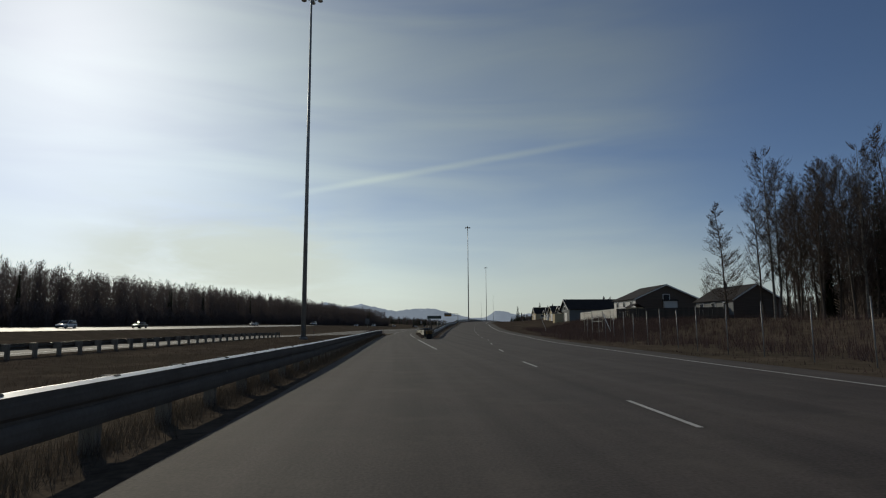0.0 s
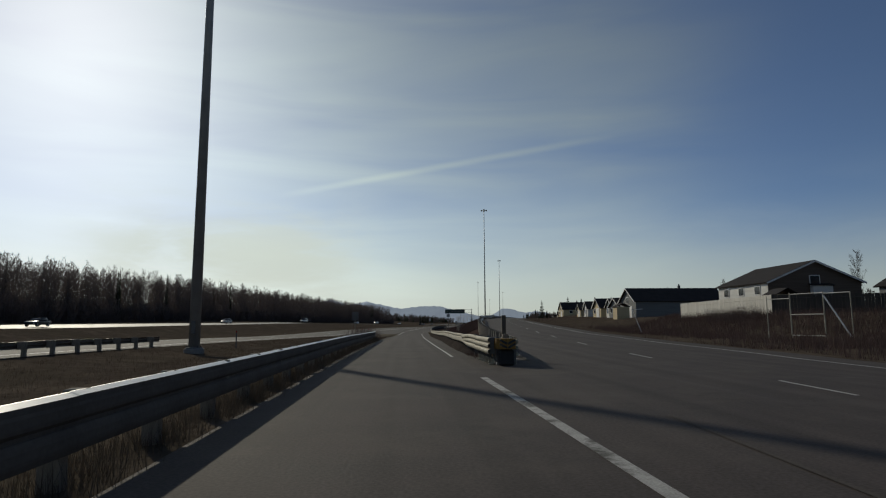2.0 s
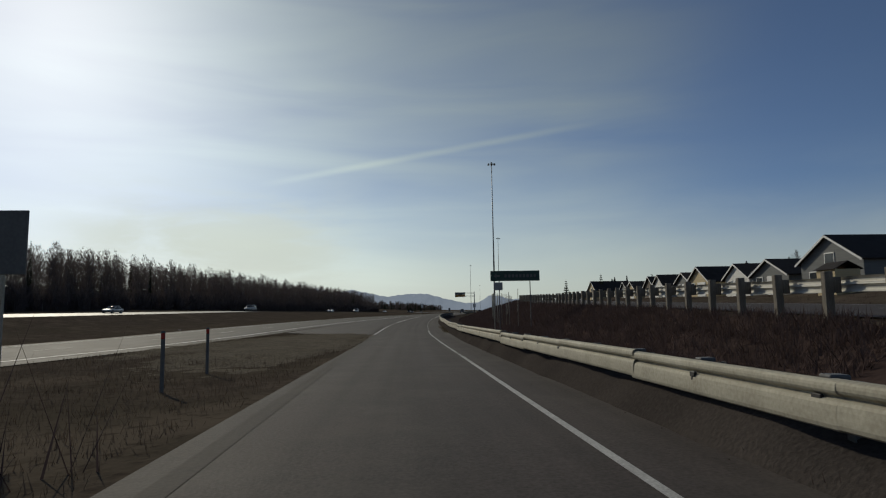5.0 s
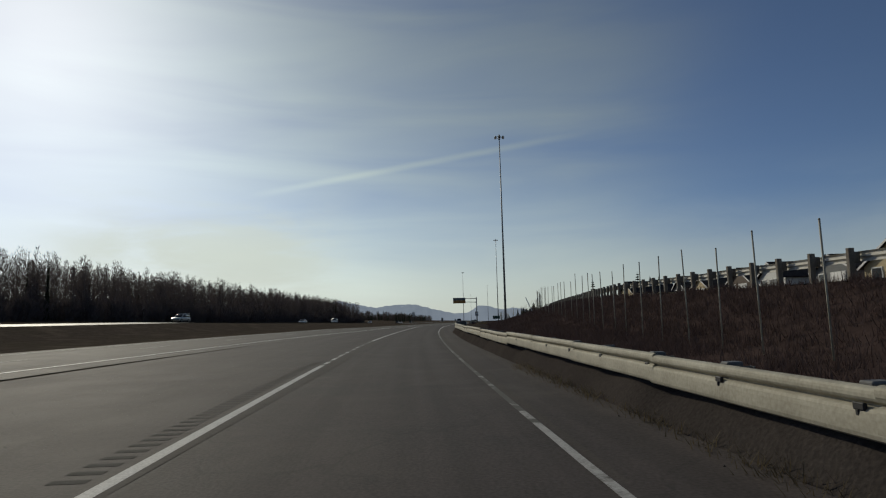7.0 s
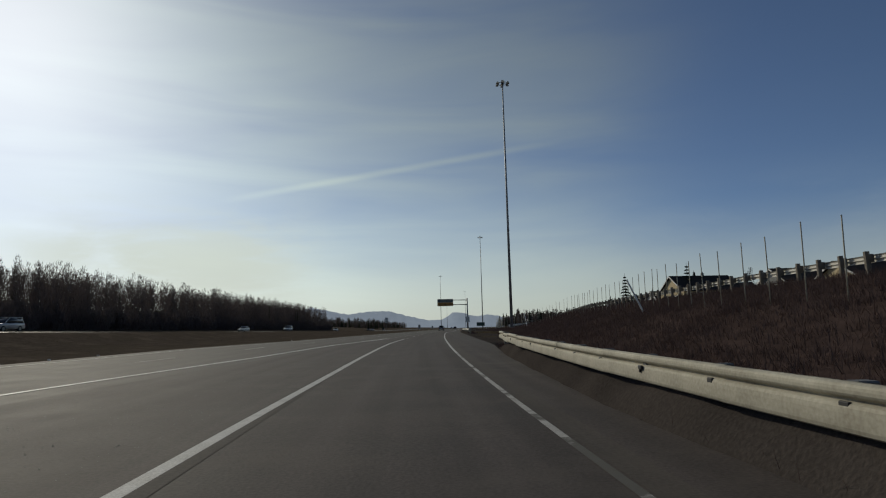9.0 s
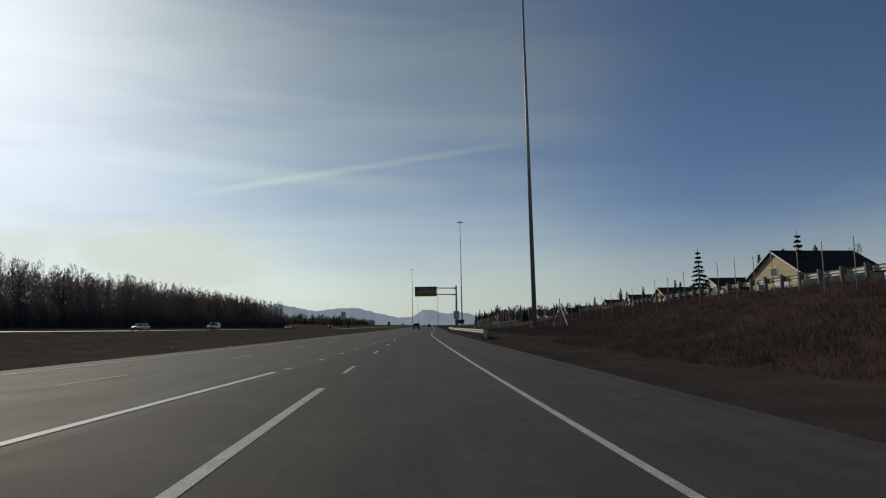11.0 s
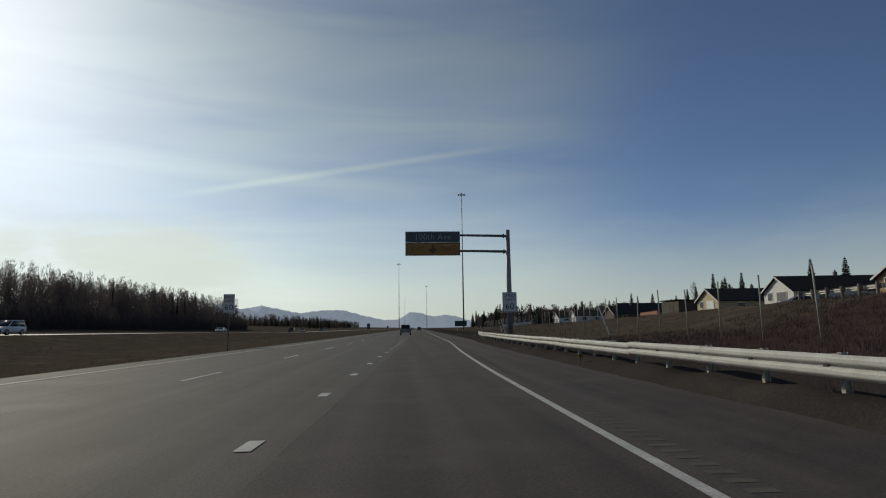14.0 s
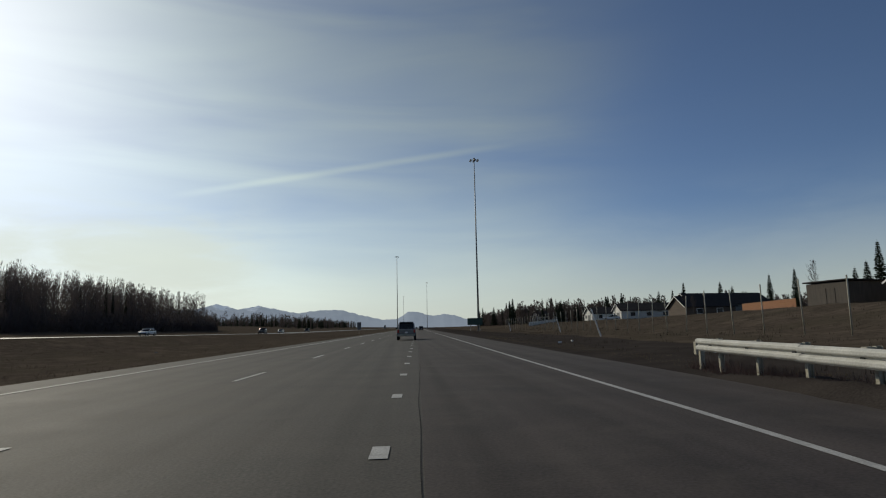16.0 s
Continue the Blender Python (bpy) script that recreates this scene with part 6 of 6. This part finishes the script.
rnd = random.Random(17)
bank, verge, gore_grass, median, field = [], [], [], [], []
for k in range(26000):
    s = rnd.uniform(112, 345)
    a, b = pave_right(s), side_left(s)
    if s < 300 or rnd.random() < 0.6:
        bank.append((s, a + (b - a) * (0.24 + 0.66 * rnd.random())))
for k in range(3500):
    s = rnd.uniform(226, 420)
    verge.append((s, pave_right(s) + 0.35 + 1.7 * rnd.random() ** 1.4 + (0.8 if s > 225 else 0)))
for k in range(15000):
    s = rnd.uniform(-10, 150)
    a, b = main_right(s) + 1.8, min(pave_left(s) - 0.3, left_rail(s) + 0.1 if s < 106 else 0)
    if b > a:
        gore_grass.append((s, a + (b - a) * rnd.random()))
for k in range(9000):
    s = rnd.uniform(0, 560)
    median.append((s, main_left(s) - 2.2 - 30 * rnd.random() ** 1.3))
for k in range(12000):
    s = rnd.uniform(10, 560)
    field.append((s, (side_right(s) + 0.6 + 22 * rnd.random()) if s < 330 else (pave_right(s) + 2 + 45 * rnd.random())))
clods = []
for k in range(5200):
    s = rnd.uniform(60, 228)
    clods.append((s, near_rail(s) + rnd.gauss(0.05, 0.27)))


def clod_heap(name, spots, label, mat, seed, lo, hi, sink=0.03):
    """Small angular lumps of soil and stone lying on the ground."""
    rnd_ = np.random.RandomState(seed)
    V, F = [], []
    for s, d in spots:
        x, y = spot(s, d)
        z = ground_at(s, d) - sink
        r = rnd_.uniform(lo, hi)
        i = len(V)
        q = rnd_.uniform(0, math.tau)
        for k in range(4):
            V.append((x + r * math.cos(q + k * 1.57) * rnd_.uniform(0.7, 1.3), y + r * math.sin(q + k * 1.57) * rnd_.uniform(0.7, 1.3), z))
        V.append((x + rnd_.uniform(-0.3, 0.3) * r, y + rnd_.uniform(-0.3, 0.3) * r, z + r * rnd_.uniform(0.5, 1.1)))
        F += [(i, i + 1, i + 4), (i + 1, i + 2, i + 4), (i + 2, i + 3, i + 4), (i + 3, i, i + 4)]
    tagged(new(name, mesh_of(name, V, F, [mat])), label, "gravel", "", "stuff")


def berm(name, s0, s1, mid, wide, tall):
    """A low uneven ridge of soil heaped along the foot of a guardrail."""
    V, F = [], []
    st, cols = np.arange(s0, s1, 0.4), np.linspace(-1, 1, 13)
    for s in st:
        for c in cols:
            d = mid(s) + c * wide
            z = tall * min(1.0, (s - s0) / 7 + 0.12, (s1 - s) / 7 + 0.12) * (0.5 + 0.5 * math.cos(math.pi * abs(c) ** 1.5)) * (1 + 0.35 * noise.noise(Vector((s * 0.6, c * 2, 1)))) + 0.045 * noise.noise(Vector((s * 1.3, c * 3, 3))) + 0.03 * noise.noise(Vector((s * 3.1, c * 5, 7)))
            V.append((*spot(s, d), ground_at(s, d) + z - 0.09))
    w = len(cols)
    F = [(i * w + k, i * w + k + 1, (i + 1) * w + k + 1, (i + 1) * w + k) for i in range(len(st) - 1) for k in range(w - 1)]
    tagged(new(name, mesh_of(name, V, F, [GRAVEL], True)), "low ridge of soil and gravel under the guardrail", "ground", "", "structure")


berm("soil_berm", 66, 222, lambda s: near_rail(s) + 0.30, 0.66, 0.50)
berm("soil_berm", 284, 364, lambda s: late_rail(s) + 0.25, 1.1, 0.32)
clod_heap("loose_gravel", clods, "loose soil and gravel under the guardrail", GRAVEL, 12, 0.015, 0.05)
for name_, span_, mid_, off_, n_ in (("grit_streak", (165, 206), table((165, -7.1), (178, -5.6), (190, -4.8), (206, -4.1)), 0.22, 2600), ("grit_streak", (258, 275), table((258, 3.9), (275, 2.7)), 0.16, 500)):
    clod_heap(name_, [(s, mid_(s) + rnd.gauss(0, off_) + 0.15 * math.sin(s * 1.7)) for s in [rnd.uniform(*span_) for k in range(n_)]], "streak of pale grit swept along the shoulder", GRIT, 15, 0.012, 0.04)
clod_heap("gore_grit", [(s, main_right(s) + 0.5 + (ramp_left(s) - 0.7 - main_right(s) - 0.5) * rnd.random()) for s in [rnd.uniform(152, 200) for k in range(4200)]], "fine pale grit strewn over the painted gore", GRIT, 16, 0.004, 0.012, 0.001)
tufts("grass_mound", [(s, 10.4 - (s - 276) * 0.16 + rnd.gauss(0, 0.45)) for s in [rnd.gauss(281, 5) for k in range(1100)]], "pale straw and dead grass beside the shoulder", STRAW, 14, 0.1, 0.36, 12, 0.008, "grass", 1.2)
tufts("grass_on_gore_tip", [(s, d) for s, d in [(rnd.gauss(141.5, 6), rnd.gauss(-6.4, 2.1)) for k in range(5200)] if d < pave_left(s) - 0.25], "dead straw on the hump of the gore", STRAW, 24, 0.08, 0.24, 9, 0.006, "grass", 1.3)
clod_heap("spilled_dirt", [(s, pave_left(s) + 0.5 * rnd.random() ** 2 - 0.2) for s in [rnd.uniform(147, 153) for k in range(700)]], "crumbs of dirt strewn over the edge of the asphalt", PALE_DIRT, 44, 0.008, 0.03, 0.002)
tufts("brush_bank", bank, "dense low reddish-brown leafless brush on the bank", BRUSH, 3, 0.10, 0.38, 10, 0.013, "brush", 1.2)
tufts("grass_verge", verge, "dry grass along the foot of the guardrail", STRAW, 4, 0.02, 0.10, 7, 0.007)
tufts("grass_gore", gore_grass, "dry brown grass between slip road and motorway", GRASS, 5, 0.05, 0.22, 9, 0.008, "grass", 1.0)
tufts("grass_median", median, "dry brown grass of the median", GRASS, 6, 0.05, 0.2, 7, 0.014, "grass", 1.0)
tufts("grass_field", [q for q in field if q[0] < 335], "dry brown grass and weeds of the roadside field", BRUSH, 7, 0.06, 0.26, 7, 0.012)
tufts("grass_verge_field", [q for q in field if q[0] >= 335], "olive-brown dead grass of the open verge", WEED, 7, 0.06, 0.26, 9, 0.012)
shrub = [(s, d) for s, d in ((rnd.gauss(84, 7), rnd.gauss(31, 2.5)) for k in range(60))] + [(rnd.uniform(20, 75), rnd.uniform(17, 33)) for k in range(1500)] + [(s, side_right(s) + 5 + 13 * rnd.random() ** 0.7) for s in [rnd.uniform(62, 128) for k in range(3200)]]
tufts("shrubs", shrub, "leafless thicket of thin stems before the gardens", BRUSH, 8, 0.3, 0.95, 9, 0.014, "brush")
tufts("garden_bush", [(101 + rnd.gauss(0, 1.6), 33.6 + rnd.gauss(0, 0.6)) for k in range(90)] + [(108 + rnd.gauss(0, 1.2), 34.2 + rnd.gauss(0, 0.4)) for k in range(40)], "dark leafless bushes before the pale garden fence", TWIG_DARK, 27, 0.4, 1.7, 14, 0.012, "brush")
tufts("weeds_under_rail", [(s, left_rail(s) - 0.35 + rnd.gauss(0, 0.22)) for s in [rnd.uniform(-12, 106) for k in range(2200)]], "dry weeds growing under the guardrail", WEED, 10, 0.06, 0.32, 16, 0.0045)
tufts("weeds_at_posts", [(-59.8 + 1.905 * rnd.randrange(24, 87) + rnd.gauss(0.1, 0.42), rnd.gauss(-0.12, 0.14)) for k in range(1900)], "dry brown weeds standing round the guardrail posts", WEED, 34, 0.12, 0.44, 10, 0.005, "brush", 0.8, left_rail)
tufts("weeds_by_rail", [(s, near_rail(s) + 0.02 + abs(rnd.gauss(0, 0.45))) for s in [rnd.uniform(64, 224) for k in range(5200)]], "dry weeds growing behind the guardrail", BRUSH, 19, 0.06, 0.32, 9, 0.006, "brush", 0.9)
tufts("straw_by_rail", [(s, near_rail(s) - 0.14 + rnd.gauss(0, 0.10)) for s in [rnd.choice((150.5, 153, 155.5, 158, 160)) + rnd.gauss(0, 0.9) for k in range(300)]], "pale tufts of dead grass at the foot of the guardrail", STRAW, 33, 0.10, 0.24, 9, 0.012, "grass", 1.6)
tufts("weeds_by_late_rail", [(s, late_rail(s) + 0.05 + abs(rnd.gauss(0, 0.5))) for s in [rnd.uniform(283, 366) for k in range(4200)]], "dry weeds growing behind the guardrail", BRUSH, 20, 0.08, 0.38, 9, 0.006, "brush", 0.9)
tufts("rail_end_bush", [(105 + rnd.gauss(0, 2.0), -4.6 + rnd.gauss(0, 0.7)) for k in range(120)], "tall thin leafless weeds at the end of the guardrail", BRUSH, 9, 0.5, 1.9, 6, 0.014, "brush")

# ---------------------------------------------------------------- vehicles
def loft(sections):
    """A closed body lofted through rings of points, each ring (y, [(x, z), ...])."""
    bm = BM()
    rings = [[bm.verts.new((x, y, z)) for x, z in pts] for y, pts in sections]
    n = len(rings[0])
    for a, b in zip(rings, rings[1:]):
        for k in range(n):
            bm.faces.new((a[k], a[(k + 1) % n], b[(k + 1) % n], b[k]))
    bm.faces.new(rings[0])
    bm.faces.new(rings[-1][::-1])
    return bm


def ring(w, z0, z1, tuck=0.0):
    """Half-rounded cross-section w wide from z0 to z1, narrower at its top by tuck."""
    return [(-w * 0.94, z0), (w * 0.94, z0), (w, z0 + (z1 - z0) * 0.3), (w * 0.99, z0 + (z1 - z0) * 0.7), (w - tuck, z1 - 0.03), (w - tuck - 0.05, z1),
            (-w + tuck + 0.05, z1), (-w + tuck, z1 - 0.03), (-w * 0.99, z0 + (z1 - z0) * 0.7), (-w, z0 + (z1 - z0) * 0.3)]


def wheel_meshes(r):
    bm = BM()
    tube(bm, (-0.12, 0, 0), (0.12, 0, 0), r, r, 20)
    tyre = bm_mesh("tyre", bm, RUBBER, False)
    bm = BM()
    tube(bm, (-0.125, 0, 0), (0.125, 0, 0), r * 0.62, r * 0.62, 14)
    return tyre, bm_mesh("rim", bm, GALV)


def vehicle(m, style, paint, label):
    t = thing("pickup_truck" if style == "pickup" else "car", m, label, style if style != "pickup" else "pickup truck", "vehicles")
    if style == "pickup":
        w, l, r, belt, roof_ = 0.97, 5.5, 0.39, 1.12, 1.84
        body = [(-2.75, ring(0.93, 0.5, 1.06)), (-2.6, ring(w, 0.45, 1.12)), (-0.6, ring(w, 0.42, 1.12)), (1.2, ring(w, 0.42, 1.12)), (2.4, ring(w * 0.97, 0.44, 1.02)), (2.75, ring(w * 0.86, 0.5, 0.9))]
        cab = [(-0.95, ring(0.86, 1.09, 1.12, 0.05)), (-0.72, ring(0.86, 1.09, roof_, 0.14)), (0.55, ring(0.86, 1.09, roof_, 0.14)), (1.25, ring(0.86, 1.09, 1.14, 0.05))]
    elif style == "suv":
        w, l, r, belt, roof_ = 0.93, 4.6, 0.35, 0.98, 1.70
        body = [(-2.3, ring(0.86, 0.42, 0.95)), (-2.15, ring(w, 0.34, 1.0)), (1.0, ring(w, 0.32, 1.0)), (2.0, ring(w * 0.95, 0.34, 0.92)), (2.3, ring(w * 0.82, 0.4, 0.78))]
        cab = [(-2.2, ring(0.84, 0.97, 1.02, 0.05)), (-1.9, ring(0.84, 0.97, roof_ - 0.04, 0.13)), (0.1, ring(0.84, 0.97, roof_, 0.13)), (1.05, ring(0.84, 0.97, 1.02, 0.05))]
    else:
        w, l, r, belt, roof_ = 0.89, 4.5, 0.32, 0.88, 1.43
        body = [(-2.25, ring(0.82, 0.4, 0.88)), (-2.1, ring(w, 0.3, 0.92)), (0.9, ring(w, 0.28, 0.9)), (1.95, ring(w * 0.95, 0.3, 0.8)), (2.25, ring(w * 0.8, 0.36, 0.66))]
        cab = [(-1.75, ring(0.8, 0.87, 0.92, 0.05)), (-1.1, ring(0.8, 0.87, roof_ - 0.02, 0.14)), (0.0, ring(0.8, 0.87, roof_, 0.14)), (0.95, ring(0.8, 0.87, 0.92, 0.05))]
    b = part("body", loft(body), paint, t, "", True)
    c = part("cab", loft(cab), CAR_GLASS, t, "dark glass cab", True)
    bm = BM()
    y0, y1 = cab[1][0], cab[2][0]
    soft_box(bm, (0, (y0 + y1) / 2, roof_ + 0.005), (1.38, y1 - y0 + 0.12, 0.07), 0.03)
    part("roof", bm, paint, t)
    for q in (-1, 1):
        for yy, top_y in ((cab[0][0], y0), (cab[3][0], y1)):
            bm = BM()
            tube(bm, (q * 0.80, yy, belt + 0.02), (q * 0.70, top_y, roof_), 0.045, 0.04, 6)
            part("pillar", bm, paint, t)
        bm = BM()
        tube(bm, (q * 0.83, (y0 + y1) / 2, belt), (q * 0.71, (y0 + y1) / 2, roof_), 0.05, 0.045, 6)
        part("pillar", bm, paint, t)
    tyre, rim = wheel_meshes(r)
    for q in (-1, 1):
        for yy in (-l * 0.30, l * 0.31):
            wh = hang("wheel", tyre, t, Matrix.Translation((q * (w - 0.1), yy, r)))
            hang("rim", rim, wh)
        bm = BM()
        soft_box(bm, (q * (w - 0.14), -l / 2 + 0.03, belt - 0.2), (0.2, 0.10, 0.34 if style != "car" else 0.16), 0.02)
        part("tail_lamp", bm, LAMP_RED, t)
        bm = BM()
        soft_box(bm, (q * (w - 0.26), l / 2 - 0.12, belt - 0.34), (0.30, 0.14, 0.17), 0.03)
        part("headlamp", bm, LAMP_GLASS, t)
        bm = BM()
        soft_box(bm, (q * (w + 0.10), y1 - 0.1 if style != "pickup" else 0.75, belt + 0.12), (0.20, 0.09, 0.17), 0.02)
        part("mirror", bm, BLACK, t)
    bm = BM()
    soft_box(bm, (0, -l / 2 - 0.02, 0.5), (w * 1.86, 0.16, 0.2), 0.04)
    part("rear_bumper", bm, GALV if style == "pickup" else paint, t)
    bm = BM()
    soft_box(bm, (0, l / 2, 0.48), (w * 1.7, 0.14, 0.22), 0.04)
    part("front_bumper", bm, BLACK, t)
    bm = BM()
    soft_box(bm, (0, -l / 2 - 0.03, 0.78), (0.31, 0.02, 0.155), 0.004)
    part("number_plate", bm, SIGN_WHITE, t)
    if style == "pickup":
        bm = BM()
        soft_box(bm, (0, -2.74, 0.85), (1.5, 0.04, 0.42), 0.02)
        part("tailgate", bm, paint, t)


def on_road(s, d, z, swing=0):
    x, y = spot(s, d)
    return pose(x, y, z, 0, 0, heading(s) + swing)


vehicle(on_road(414, 0.35, 0.0, -1.0), "pickup", CAR_GREY, "grey pickup truck on the motorway lane ahead")
for s, off, style, paint, label, sw in (
        (122, -2.2, "suv", CAR_WHITE, "white car on the opposite carriageway", 180), (141, 2.2, "car", CAR_DARK, "dark car on the opposite carriageway", 180),
        (215, -2.2, "car", CAR_SILVER, "silver car on the opposite carriageway", 180), (262, 2.2, "suv", CAR_SILVER, "silver car on the opposite carriageway", 180),
        (352, -2.2, "car", CAR_WHITE, "white car on the opposite carriageway", 180), (378, 2.2, "suv", CAR_WHITE, "white car on the opposite carriageway", 180),
        (470, -2.2, "car", CAR_WHITE, "white car on the opposite carriageway", 180), (540, 2.2, "suv", CAR_DARK, "dark car on the opposite carriageway", 180),
        (585, -2.2, "car", CAR_SILVER, "silver car on the opposite carriageway", 180), (640, -2.2, "suv", CAR_DARK, "dark car on the opposite carriageway", 180)):
    vehicle(on_road(s, far_mid(s) + off, far_level(s) + 0.02, sw), style, paint, label)
vehicle(on_road(600, main_right(600) + 2.0, 0.0), "suv", CAR_DARK, "dark car far ahead on the road")
vehicle(on_road(690, main_right(690) - 2.0, 0.0), "car", CAR_SILVER, "silver car far ahead on the road")
for s, d, style, paint in ((376, 50, "car", CAR_SILVER), (505, 55, "car", CAR_WHITE)):
    vehicle(place(s, d, 0.0, 70), style, paint, "car parked before the houses")


# ---------------------------------------------------------------- small things by the road
def litter(s, d, size, mat, label):
    bm = BM()
    soft_box(bm, (0, 0, size[2] / 2), size, 0.02)
    for v in bm.verts:
        v.co += Vector((noise.noise(v.co * 9 + Vector((s, 0, 0))), noise.noise(v.co * 9 + Vector((0, s, 0))), 0)) * 0.05
    ob = new("litter", bm_mesh("litter", bm, mat))
    ob.matrix_basis = place(s, d, -0.02, s * 31 % 360)
    tagged(ob, label, "litter", "litter")


rnd = random.Random(77)
for k in range(26):
    s = rnd.uniform(60, 420)
    d = rnd.choice((pave_right(s) + rnd.uniform(0.4, 4), main_left(s) - rnd.uniform(2.5, 16)))
    litter(s, d, (rnd.uniform(0.1, 0.32), rnd.uniform(0.1, 0.22), rnd.uniform(0.05, 0.12)), rnd.choice((SIGN_WHITE, CONCRETE, FENCE_WOOD)), "scrap of pale rubbish in the dry grass")


def delineator(s, d):
    t = thing("delineator", place(s, d), "thin roadside marker post with a reflector", "marker post", "delineators")
    bm = BM()
    soft_box(bm, (0, 0, 0.55), (0.08, 0.03, 1.3), 0.008)
    part("post", bm, STEEL_DARK, t)
    bm = BM()
    soft_box(bm, (0, -0.02, 1.1), (0.07, 0.02, 0.12), 0.006)
    part("reflector", bm, LAMP_RED, t)


for s, d in ((84, -11.5), (111, -5.2), (116, -4.9), (120, -5.3)):
    delineator(s, d)
